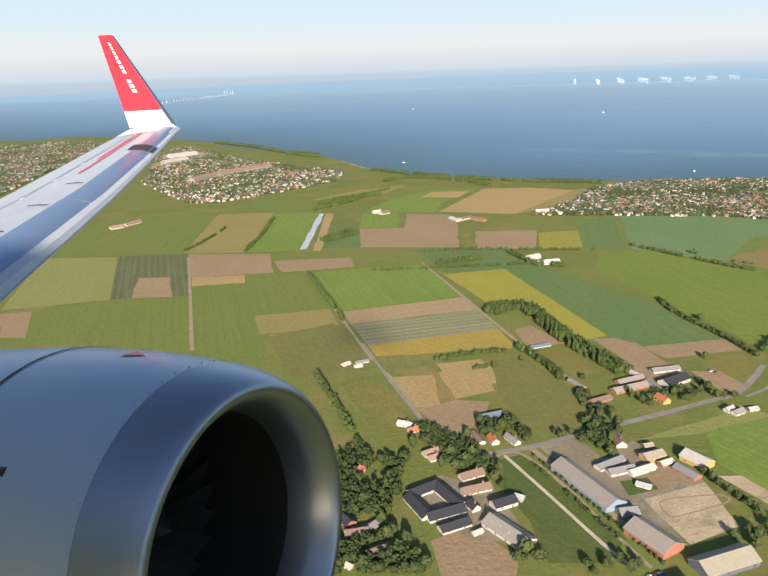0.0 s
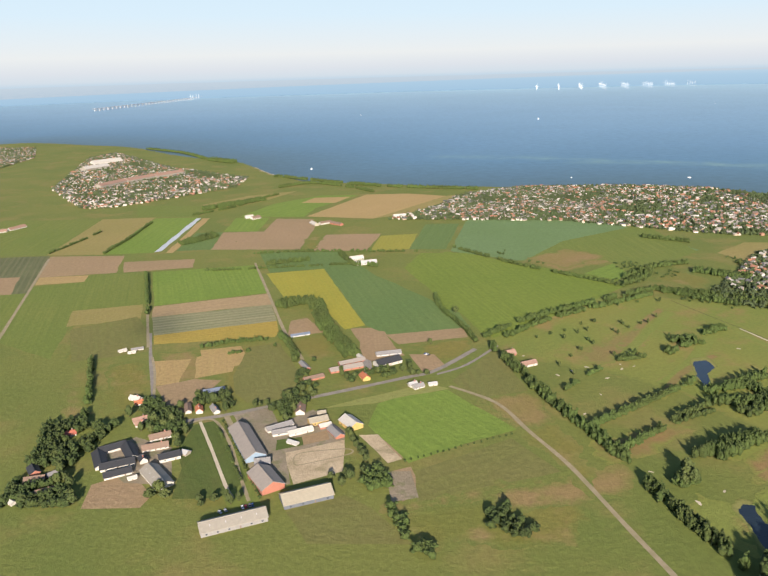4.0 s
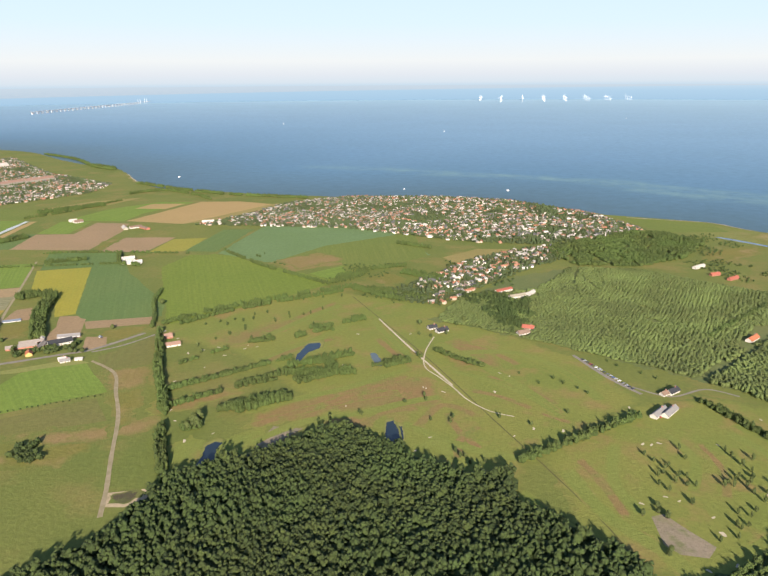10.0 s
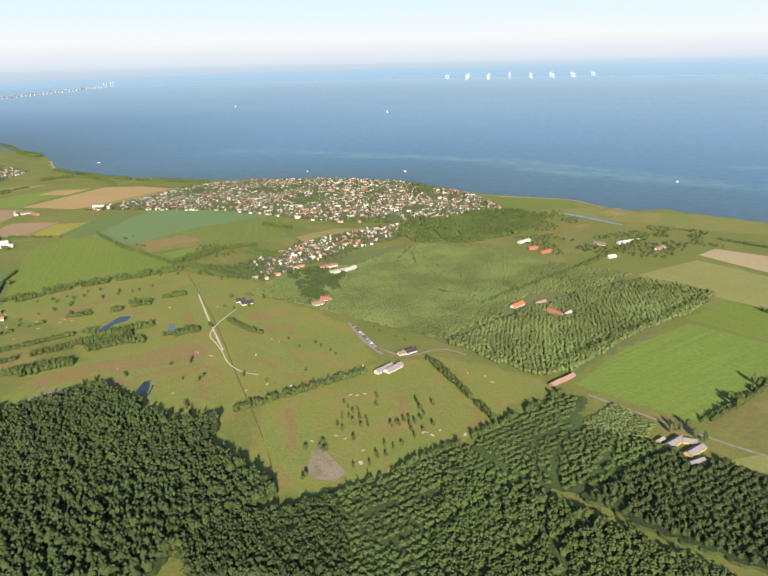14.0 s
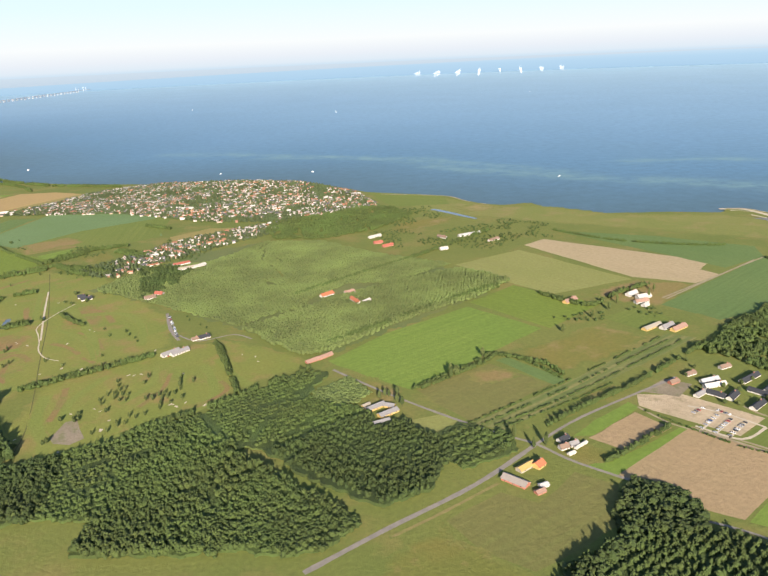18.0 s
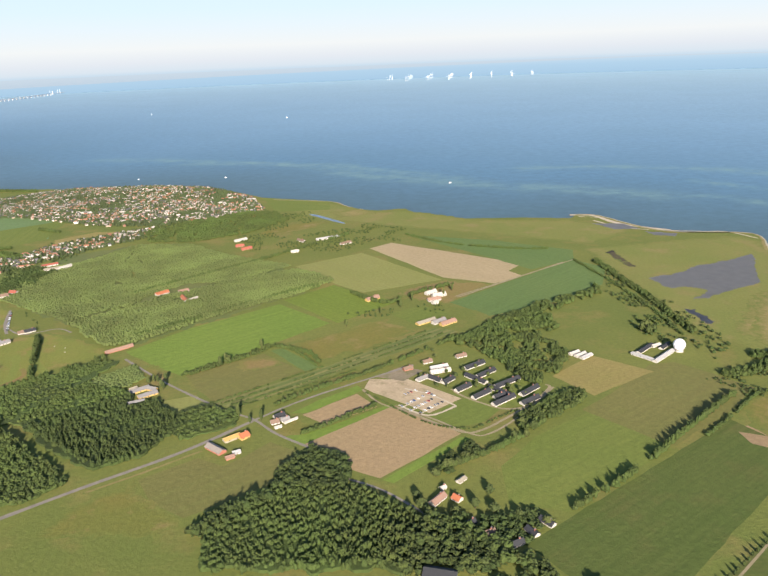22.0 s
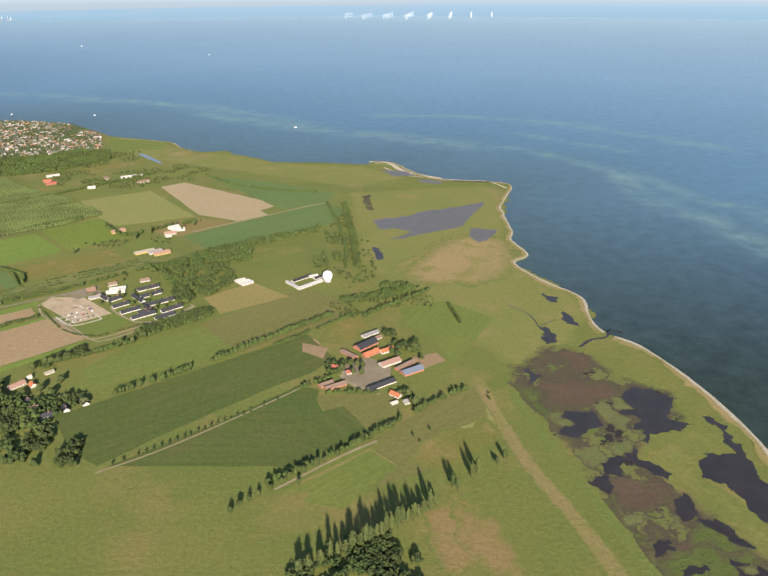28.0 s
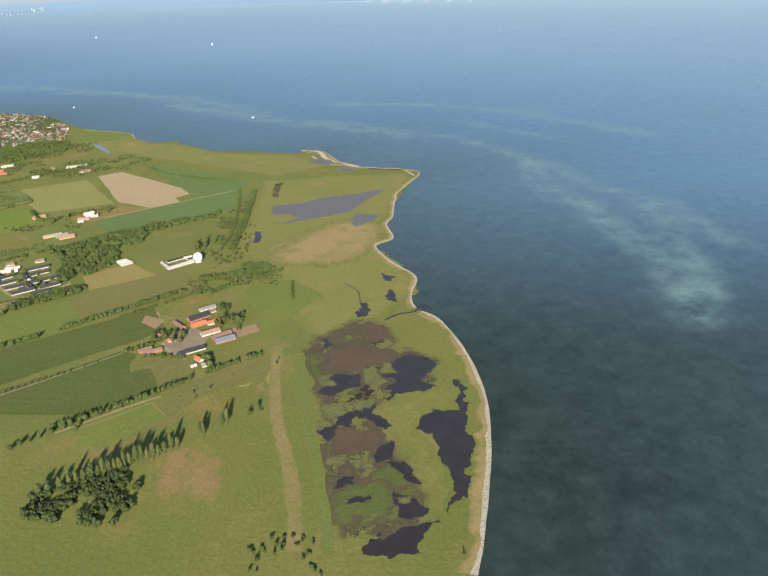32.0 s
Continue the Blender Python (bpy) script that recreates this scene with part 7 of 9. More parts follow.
building("barn", "brown", "white", 2.8, 0.89, (-6.7, 154.1), (-2.4, 156.3))
building("shed", "white", "white", 1.6, 0.89, (-12.6, 149.8), (-11.6, 149.1))
building("shed", "white", "white", 1.4, 0.74, (20.1, 161.1), (22, 162.1))
building("riding_hall", "taupe", "blue", 7.2, 1.63, (50.3, 192.8), (59.9, 170.7))
building("shed", "grey", "grey", 4, 1.18, (60.2, 168), (64.6, 168.7))
building("riding_hall", "taupe", "brick", 7.6, 1.78, (62.2, 161.8), (68.1, 151.4))
building("barn", "white", "yellow", 5.6, 1.63, (89.5, 196.8), (93.5, 190.3))
building("stable", "white", "white", 2.8, 0.96, (69.4, 187.7), (77.1, 191.2))
building("stable", "grey", "white", 3.2, 0.96, (61, 191.2), (69.2, 196))
building("stable", "grey", "white", 3.2, 0.96, (63.4, 188.4), (71.1, 190.7))
building("barn", "cream", "yellow", 4, 1.33, (76.2, 195.8), (82.2, 198.1))
building("shed", "cream", "cream", 2.4, 0.89, (78.9, 203.2), (81.3, 203.7))
building("shed", "white", "brick", 2.6, 0.89, (80.2, 192.4), (83.7, 193.9))
building("stable", "grey", "brick", 3.4, 0.96, (84.5, 190.6), (87.8, 184.4))
building("house", "brown", "white", 3.4, 1.18, (71.8, 210.2), (71.9, 203.7))
building("barn", "cream", "dark", 7, 1.48, (71.8, 144.6), (85.8, 149.6))
building("shed", "pale", "white", 2, 0.67, (69.9, 182.4), (72.8, 180.5))
building("barn", "taupe", "brick", 3, 0.89, (85.4, 251), (95.9, 255.7))
building("barn", "taupe", "brick", 3.6, 1.04, (81.6, 243.5), (95, 248.8))
building("barn", "black", "white", 5.4, 1.48, (101.7, 248.1), (111.6, 253.8))
building("farmhouse", "orange", "yellow", 3.2, 1.18, (95.7, 237.6), (97.3, 233.5))
building("barn", "brown", "brick", 2.8, 0.89, (71, 235.1), (78.4, 238.7))
building("barn", "grey", "brick", 2.4, 0.89, (68.1, 254.2), (71.4, 246.9))
building("shed", "white", "white", 2, 0.89, (93.7, 260.3), (95.4, 256.4))
building("barn", "grey", "pale", 3.2, 0.89, (101.9, 260.9), (112.7, 263.1))
building("barn", "taupe", "brick", 3, 0.89, (97.6, 252), (98.1, 243.2))
building("house", "pale", "white", 2.4, 0.89, (115.1, 225.9), (117.7, 227.3))
building("house", "grey", "white", 2.4, 0.89, (116.7, 223.6), (120.3, 225.6))
building("shed", "pale", "white", 2, 0.74, (123.2, 226.5), (126, 227.1))
building("barn", "slate", "white", 3, 0.96, (30.7, 225.7), (38.1, 228.3))
building("barn", "brown", "white", 2.4, 0.96, (26.5, 214.2), (28.3, 208.2))
building("farmhouse", "orange", "white", 2.6, 1.11, (31.6, 211.7), (32.6, 207.8))
building("house", "grey", "white", 2.4, 0.96, (37.1, 211.8), (39.5, 207.2))
building("house", "white", "white", 2.4, 0.89, (1.8, 222.9), (5.6, 221.2))
building("house", "orange", "white", 2.4, 0.89, (5.2, 217.1), (7.5, 218.3))
building("shed", "white", "white", 2, 0.67, (-20.4, 275.5), (-18.1, 277.4))
building("shed", "white", "white", 1.6, 0.59, (-15.3, 273.5), (-12.7, 274.4))
building("shed", "grey", "white", 1.8, 0.67, (-14.8, 277.3), (-10.4, 279.1))
building("shed", "slate", "pale", 2, 0.74, (60.1, 289.1), (68.5, 292))
building("house", "white", "white", 4, 1.18, (86.1, 436.5), (94.2, 440.5))
building("house", "pale", "white", 4, 1.18, (90.8, 424), (103.5, 427.3))
building("house", "white", "cream", 4, 1.33, (49.9, 567.4), (54.8, 556.9))
building("barn", "brown", "white", 4, 1.33, (57.3, 562.6), (65.8, 569.3))
building("barn", "brown", "brick", 4, 1.33, (67.3, 565.1), (75.8, 556.1))
building("house", "white", "white", 4.5, 1.33, (121.4, 582.6), (132, 585.2))
building("house", "white", "white", 4, 1.18, (-12.4, 600.5), (-6.7, 604))
building("house", "brown", "white", 4, 1.18, (-5.8, 595.1), (-0, 600.8))
building("house", "pinkish", "white", 4, 1.18, (-222.7, 566.2), (-215.2, 572.7))
building("house", "pinkish", "white", 4, 1.18, (-214.5, 576.5), (-207.3, 591.4))
building("house", "pinkish", "brick", 3.4, 1.18, (160.9, 255.8), (164.3, 257.1))
building("barn", "pinkish", "white", 3.6, 1.18, (164.9, 242.7), (171, 245.3))
building("house", "black", "white", 3.2, 0.96, (671.1, 50.6), (681.4, 58))
building("house", "black", "white", 3.2, 0.96, (657.3, 36.8), (664.9, 42.2))
building("house", "black", "white", 3.2, 0.96, (664, 27.9), (673, 34))
building("house", "black", "white", 3.2, 0.96, (671.9, 19.2), (683.4, 26.7))
building("house", "black", "white", 3.2, 0.96, (685.3, 17.9), (694.7, 23.6))
building("house", "black", "white", 3.2, 0.96, (687.5, 27.1), (697.6, 34.7))
building("house", "black", "white", 3.2, 0.96, (677.4, 37.7), (691.2, 45.7))
building("house", "black", "white", 3.2, 0.96, (667, 61.9), (678.1, 68.3))
building("house", "black", "white", 3, 0.96, (665.9, 54.1), (673.7, 43.1))
building("house", "black", "white", 3, 0.96, (674.6, 38.4), (682.5, 27))
building("house", "black", "white", 2.8, 0.96, (674.1, 26.5), (679.1, 28.8))
building("house", "black", "white", 3.2, 0.96, (646.9, 54.9), (651.6, 49.3))
building("house", "black", "white", 3.2, 0.96, (652.4, 46.8), (658.2, 51.7))
building("house", "white", "white", 2.6, 0.96, (648.3, 60.1), (658.6, 62))
building("house", "grey", "white", 2.6, 0.96, (639.8, 51.9), (645.5, 55.7))
building("house", "pale", "white", 2.6, 0.96, (649.1, 65), (658, 67.3))
building("house", "brown", "white", 2.6, 0.96, (646.1, 73.4), (650.7, 75.2))
building("house", "brown", "white", 2.6, 0.96, (665.4, 77.9), (670.7, 79.7))
building("house", "brown", "brick", 2.6, 0.96, (634.7, 66.4), (638.9, 68.2))
building("house", "pinkish", "white", 3, 1.11, (630, -55), (635.1, -50))
building("farmhouse", "orange", "white", 3, 1.04, (639.1, -51.8), (640.9, -54))
building("shed", "cream", "white", 2.2, 0.81, (642.6, -41.9), (645.4, -39.5))
building("house", "white", "white", 1.6, 1.04, (635.3, -45.5), (636.6, -44.7))
building("house", "black", "white", 2.8, 0.89, (640.5, -68.7), (643.2, -67.4))
building("house", "brown", "white", 2.8, 0.89, (644.6, -75.5), (648.8, -73.9))
building("house", "black", "white", 2.8, 0.89, (652.5, -82.5), (657.1, -80.6))
building("house", "black", "white", 2.8, 0.89, (661.1, -74.1), (663, -78.3))
building("house", "black", "white", 2.8, 0.89, (667.5, -69.4), (670.4, -73.8))
building("barn", "black", "dark", 6, 1.18, (621.7, -91.5), (631, -95.1))
building("barracks", "pale", "white", 2.8, 0.96, (767.7, 52.8), (782.9, 64.8))
building("barracks", "black", "white", 2.8, 0.96, (764.3, 65.5), (775.8, 74.7))
building("barracks", "pale", "white", 2.4, 0.89, (760.8, 65.2), (768, 54.4))
building("barracks", "white", "white", 2.2, 0.89, (775.3, 72.4), (780.2, 74.4))
building("barracks", "black", "white", 2.6, 0.89, (778.6, 68.7), (786, 74.5))
building("shed", "white", "white", 2.6, 0.89, (727.2, 70), (732.8, 73.1))
building("shed", "white", "white", 2.6, 0.89, (729.4, 66.8), (735.7, 70.5))
building("shed", "pale", "white", 2.6, 0.89, (731.6, 63.7), (738.1, 67.9))
building("barn", "black", "brick", 6, 1.33, (798.8, -33.5), (808.6, -25.7))
building("barn", "brown", "brick", 3, 0.96, (791, -35.2), (797.4, -42.9))
building("farmhouse", "orange", "brick", 3.4, 1.18, (801.9, -42), (809.3, -37.2))
building("farmhouse", "orange", "white", 3, 1.18, (811, -39.1), (817, -36))
building("barn", "grey", "white", 3, 1.04, (803, -19.6), (811.3, -14.3))
building("barn", "brown", "white", 2.8, 0.96, (807.1, -24.2), (812.3, -20.7))
building("barn", "pinkish", "white", 4.4, 1.18, (809.5, -53), (818.9, -47.9))
building("barn", "brown", "brick", 3.4, 1.04, (817, -57.9), (825.7, -51))
building("barn", "slate", "brick", 4.8, 1.18, (819.3, -62.6), (829, -57.8))
building("barn", "black", "white", 3.4, 0.96, (801.2, -75.5), (813.9, -68.4))
building("house", "orange", "white", 2.8, 0.96, (811.5, -80.3), (814.8, -83.8))
building("house", "grey", "white", 2.8, 0.96, (816.4, -89.2), (820.5, -87.6))
building("shed", "white", "white", 1.8, 0.74, (810.5, -89.4), (812.7, -88.2))
building("barn", "brown", "brick", 3.2, 1.04, (780.8, -72.7), (790, -68.4))
building("barn", "brown", "brick", 3.2, 1.04, (778.1, -70), (783.9, -66.7))
building("house", "red", "white", 2.4, 0.96, (785.1, -51.4), (787.7, -53.6))
building("house", "red", "white", 2.4, 0.96, (791.7, -58.5), (795.2, -57.3))
building("barn", "yellow", "cream", 3.2, 1.11, (546.4, 5.7), (552.4, 9.6))
building("farmhouse", "orange", "yellow", 3.6, 1.26, (553.2, 7), (556.2, 9.3))
building("barn", "taupe", "brick", 4, 1.04, (540, 2.5), (546.6, -4.4))
building("shed", "pinkish", "brick", 2.4, 0.81, (548.8, -9.3), (551.7, -7.9))
building("shed", "pale", "white", 2.4, 0.81, (551.4, -5.4), (553.9, -4.5))
building("house", "black", "white", 2.8, 1.04, (567.9, 23.9), (571.9, 26.4))
building("house", "brown", "white", 2.8, 1.04, (566.6, 18.7), (569.7, 19.7))
building("house", "grey", "white", 2.6, 0.96, (571.2, 20.5), (574.3, 21.6))
building("shed", "white", "white", 1.2, 0.74, (572.7, 18), (578.1, 21.7))
building("shed", "white", "white", 1.6, 0.74, (568.6, 14), (570.9, 15.1))
building("barn", "grey", "yellow", 3.4, 1.11, (492.4, 63.1), (500.3, 68.2))
building("barn", "grey", "yellow", 3, 1.11, (501.2, 66.8), (504.9, 64.9))
building("barn", "grey", "yellow", 3.4, 1.11, (497.8, 56.8), (505.6, 61.7))
building("barn", "grey", "yellow", 3, 1.04, (494.5, 49.9), (501.3, 52.5))
building("shed", "cream", "yellow", 1.8, 0.74, (491.1, 67.6), (493.9, 69.5))
building("house", "orange", "white", 3.4, 1.18, (473.3, 226.8), (480.6, 232.5))
building("house", "pinkish", "white", 3, 1.11, (489, 230.3), (495, 233.2))
building("house", "orange", "white", 3, 1.11, (493.1, 219.2), (497.6, 208.4))
building("shed", "white", "white", 2.4, 0.89, (499.5, 210.1), (504.3, 214.9))
building("woodpile", "pinkish", "brick", 2.6, 0.74, (465, 121), (470.6, 125.1))
building("woodpile", "pinkish", "brick", 2.6, 0.74, (471.1, 125), (477.9, 130.3))
building("house", "pinkish", "yellow", 3.6, 1.18, (623.5, 183), (631.8, 188.8))
building("house", "white", "white", 3.6, 1.18, (665.7, 188.4), (672.7, 192.8))
building("house", "white", "white", 3.6, 1.33, (669.4, 182.3), (678.3, 185.2))
building("house", "pinkish", "white", 3.2, 1.18, (664.9, 174.7), (673.2, 176.7))
building("shed", "white", "white", 3, 1.18, (667, 168.2), (670.3, 170.2))
building("barn", "cream", "yellow", 3.6, 1.11, (651.3, 131.7), (662.9, 138.6))
building("house", "grey", "white", 3.6, 1.18, (661.3, 131.5), (669.1, 136.1))
building("house", "pinkish", "yellow", 3.6, 1.18, (665.6, 127.6), (675.1, 133.3))
building("clubhouse", "grey", "white", 3.02, 1.18, (386.4, 143.6), (393.9, 150.5))
building("clubhouse", "grey", "white", 3.02, 1.18, (391.5, 144.1), (398.7, 151.1))
building("house", "black", "white", 3.2, 1.11, (402.8, 166), (407.8, 169.2))
building("house", "brown", "white", 2.6, 0.96, (399.2, 164.8), (401.9, 166.3))
building("barn", "red", "white", 3.17, 1.33, (358.8, 327), (369.6, 333.2))
building("barn", "cream", "white", 3.17, 1.33, (365, 314.2), (377.6, 319.8))
building("barn", "white", "white", 2.88, 1.33, (376.1, 317.8), (382.9, 325.5))
building("house", "black", "white", 3.4, 1.11, (306.4, 259.9), (310.5, 261.3))
building("house", "black", "white", 3.4, 1.11, (310.3, 253.9), (316.1, 256.9))
building("house", "brown", "white", 3.4, 1.11, (354.3, 247), (360.3, 249.8))
building("house", "red", "white", 3.4, 1.11, (359.5, 257.3), (364.7, 254.8))
building("barn", "white", "white", 3.17, 1.33, (515.6, 376.1), (525.3, 382.7))
building("barn", "pale", "white", 3.17, 1.33, (591.2, 362.9), (611.2, 371))
building("house", "red", "brick", 2.88, 1.18, (518.3, 356.7), (525, 358.7))
building("house", "red", "brick", 2.88, 1.18, (524.6, 344), (532.8, 348.6))
building("house", "brown", "white", 2.88, 1.18, (574, 366.7), (579.7, 359.6))
building("house", "white", "white", 3, 1.11, (568.9, 324.9), (574.7, 326.8))
building("house", "brown", "white", 3, 1.11, (612.3, 341.1), (621.2, 347.2))


building("barn", "beige", "grey", 6, 1.5, (49.7, 131.9), (67.2, 138.5))
building("apartment_block", "pinkish", "beige", 9, 4, (-219.4, 809.1), (-202.4, 851.4))
building("apartment_block", "pinkish", "beige", 9, 4, (-199.4, 850.7), (-177.4, 887.9))
building("apartment_block", "pinkish", "beige", 9, 4, (-174.3, 887.2), (-149.5, 922.6))
building("apartment_block", "white", "white", 12, 4, (-316.2, 1056.3), (-285.7, 1091.5))
building("apartment_block", "white", "beige", 12, 4, (-301.3, 981.3), (-281.4, 1019.3))


# ---- single trees ----
def make_trees():
    kinds = []
    for k in range(6):
        tall = k >= 3
        v, f = crown(60 + k, 34 if not tall else 30, BALL2, 0.08, 0.17, 0.0 if not tall else 0.25)
        v = v * np.array((1.0, 1.0, 0.9)) + np.array((0, 0, 0.1))
        me = mesh_from("crown", v, f, [M["leaf_tree"]])
        bm = bmesh.new()
        bmesh.ops.create_cone(bm, cap_ends=True, segments=7, radius1=0.05, radius2=0.02, depth=0.55, matrix=Matrix.Translation((0, 0, 0.275)))
        for j in range(4):
            turn = Matrix.Rotation(j * 1.6 + k, 4, "Z") @ Matrix.Translation((0, 0, 0.32)) @ Matrix.Rotation(0.75, 4, "X") @ Matrix.Translation((0, 0, 0.15))
            bmesh.ops.create_cone(bm, cap_ends=True, segments=5, radius1=0.02, radius2=0.008, depth=0.3, matrix=turn)
        tm = bpy.data.meshes.new("trunk")
        bm.to_mesh(tm)
        bm.free()
        tm.materials.append(M["bark"])
        kinds.append((me, tm))
    return kinds


TREES = make_trees()


def trees(height, width, label, group, *places):
    for k, (x, y) in enumerate(places):
        r = random.Random(int(x * 37 + y * 91))
        me, tm = TREES[r.randrange(6)]
        h, w = height * r.uniform(0.75, 1.2), width * r.uniform(0.8, 1.2)
        top = new("tree")
        top.matrix_basis = pose(x, y, 0, 0, 0, r.uniform(0, 360)) @ Matrix.Diagonal((w, w, h, 1))
        tagged(top, label, "tree", group)
        for name, data in (("crown", me), ("trunk", tm)):
            ob = new(name, data)
            ob.parent = top


def bushes(high, wide, *places):
    """A loose line of small bushes."""
    p = np.array(places)
    n = len(p)
    ob = scatter("bushes", p[:, 0], p[:, 1], wide * rng.uniform(0.8, 1.3, n), high * rng.uniform(0.75, 1.2, n), CROWNS, M["leaf"])
    return tagged(ob, "line of small round green bushes along a track", "bushes", kind="stuff")


trees(2.81, 1.92, "small dark green tree standing on open grass", "meadow trees", (55.4, 211.8), (52.9, 213.6), (58, 212.7), (53.5, 214.3), (53.9, 210.9))
trees(3.9, 3.4, "small dark green tree standing on open grass", "meadow trees", (-1.8, 187.3), (-15.1, 178.9), (-9.7, 176.2), (1.2, 191.2), (5.8, 207.2), (10.3, 210.2), (17.5, 200.5), (21.7, 197.3), (24.3, 200.1), (14, 194.8), (18.3, 193.1))
trees(3.9, 3.26, "small dark green tree standing on open grass", "meadow trees", (-3.9, 166.8), (-1.3, 162.4), (2.4, 158.1), (4.7, 152.2), (6.9, 148.4), (-2.6, 160.4), (-5.3, 170.2), (-12.6, 185.1), (-15.1, 156.8), (-8.7, 149), (34.7, 150.1), (32.2, 153), (29.9, 150.3))
trees(3.59, 2.96, "small dark green tree standing on open grass", "meadow trees", (36.2, 217.4), (39.2, 220.7), (42.1, 213.7), (42.7, 208.7), (29.3, 221.3), (32.2, 218.3), (24.2, 213), (31.4, 191.3), (29.1, 186), (30.7, 182))
trees(3.43, 2.81, "small dark green tree standing on open grass", "meadow trees", (66, 204.4), (63.5, 209.3), (66.9, 215.8), (71.9, 219), (71, 224.4), (74.6, 222.4), (75.9, 218.8), (65.6, 220.1), (60.7, 207.8))
trees(3.28, 2.66, "small dark green tree standing on open grass", "meadow trees", (88.9, 235), (92.1, 236.8), (102.3, 240.3), (106.5, 244.2), (108.3, 239.9), (112.7, 241.7), (116.2, 243.6), (86.7, 239.2), (86.3, 243.4), (117, 237.3), (119.5, 237.1), (123, 236.9), (116.1, 239.4))
trees(3.43, 2.81, "small dark green tree standing on open grass", "meadow trees", (90.5, 158.9), (92, 156.8), (85.9, 157.1), (96.2, 160.7), (89.5, 153), (91.2, 187.1), (91.7, 183.2), (92.6, 180.5), (93.7, 176.7), (95.2, 174.2), (96.2, 170.7), (97.1, 167.2))
trees(3.12, 2.52, "small dark green tree standing on open grass", "meadow trees", (50.6, 147.2), (54.1, 148.8), (55.9, 145.2), (47, 144.6), (46, 147.3), (58.2, 146.9))
trees(4, 3.2, "broad dark green tree with an uneven crown", "farm trees", (67.2, 198.9), (69.4, 206.7), (73, 210.6), (127.6, 273.3), (144.8, 318.3))
trees(2.79, 1.32, "small dark green tree standing on open grass", "meadow trees", (367.1, 93.4), (369.3, 99.1), (371.8, 109.3), (370.3, 113.9), (371.9, 100.9), (373.8, 103.6), (373.5, 94.7), (376.1, 105.9), (376.5, 98.4), (376.7, 92.4), (379.1, 98.1), (379.6, 92.1), (384.3, 110.2), (384.9, 116.9), (369, 89.3))
trees(2.79, 1.32, "small dark green tree standing on open grass", "meadow trees", (389.2, 91.1), (391.4, 92.9), (392.4, 90.8), (394.7, 94.5), (397, 96.3), (396.8, 90.4), (399.1, 92.1), (401.9, 95.8), (402.7, 104), (403.8, 99.7), (408.7, 107.7), (406.4, 89.4), (397, 86.5), (397.7, 80.9), (392, 76.1), (388.6, 73), (385.1, 68.3), (382.1, 66.9), (381.5, 68.6), (385.3, 75), (378.7, 62.4), (372.5, 61.5), (402, 110.6), (401.9, 115.1), (401.7, 86))
trees(2.79, 1.72, "small dark green tree standing on open grass", "meadow trees", (353.9, 55.7), (355.1, 57.1), (359.9, 77.5), (361.4, 74), (361.1, 80.9), (362.5, 75.6), (354.4, 76.4), (373.3, 81.5))
trees(2.62, 1.32, "small dark green tree standing on open grass", "meadow trees", (294.3, 166.4), (294.2, 147.5), (302, 144.8), (303.6, 149.1), (300.3, 120.6), (301.6, 116.9), (303.4, 116.8), (304.3, 111.4), (307.6, 109.4), (310, 112.7), (322.9, 147.8), (334.4, 140.4), (352.5, 150.3), (356.4, 136.7))
trees(2.46, 1.45, "small dark green tree standing on open grass", "meadow trees", (181.2, 241.6), (184.8, 232.3), (195, 259.4), (203.1, 265.5), (208.2, 251.5), (219, 278.3), (226.8, 285.2), (238.7, 291.9), (245.8, 299.4), (225.7, 293.3), (205.7, 283.5), (212.7, 294.7), (257.6, 325.1), (191.7, 273.8), (200.1, 280.3), (264.9, 156.2), (265.9, 154.3), (284.9, 165.8), (294.1, 171), (252.5, 151.9), (247.8, 148.9))
bushes(2.3, 1.32, (179.2, 276.8), (187, 280.6), (194.9, 284.4), (205.4, 292.8), (212.3, 297), (218, 282.7), (225.9, 291.3), (234.7, 290.6), (241.3, 272.2), (202.4, 270.8), (195.8, 259), (189, 251.7), (220.7, 321.5), (233.2, 320.6), (245.6, 325), (389.2, 205.5), (391.7, 199), (399.9, 189.2), (404.4, 183.1), (367.2, 169.2), (364.5, 174.7), (359.5, 180.6), (356.6, 186.5), (342, 193.3), (348.3, 181.4))
trees(5, 2.4, "broad dark green tree with an uneven crown", "farm trees", (536.9, 98.9), (556.2, 113), (503.8, 75.6), (507.6, 77.2), (501.9, 75.8), (499.1, 74.1), (506.8, 69.4), (508.7, 65.4))
trees(6, 2, "tall slender dark green poplar at a field edge", "poplar row", (644.9, 166.1), (630.6, 155.4), (607.3, 137.8), (654.1, 176.9), (677.1, 183.3), (670.9, 194.6), (684.9, 193.5), (535.2, 89.4), (550.6, 28.5), (561.8, 22), (556.5, 20.9))
trees(4.5, 3.6, "broad dark green tree with an uneven crown", "farm trees", (634.6, -36), (639.5, -31.3), (641.8, -29.8), (645.1, -28.5), (648.8, -25.3), (653, -50.9), (625.7, -56.2), (624.8, -49.7), (678.8, -11.8), (683.8, -6.1), (673, -13), (679.7, -0.9), (538.7, 94.2))
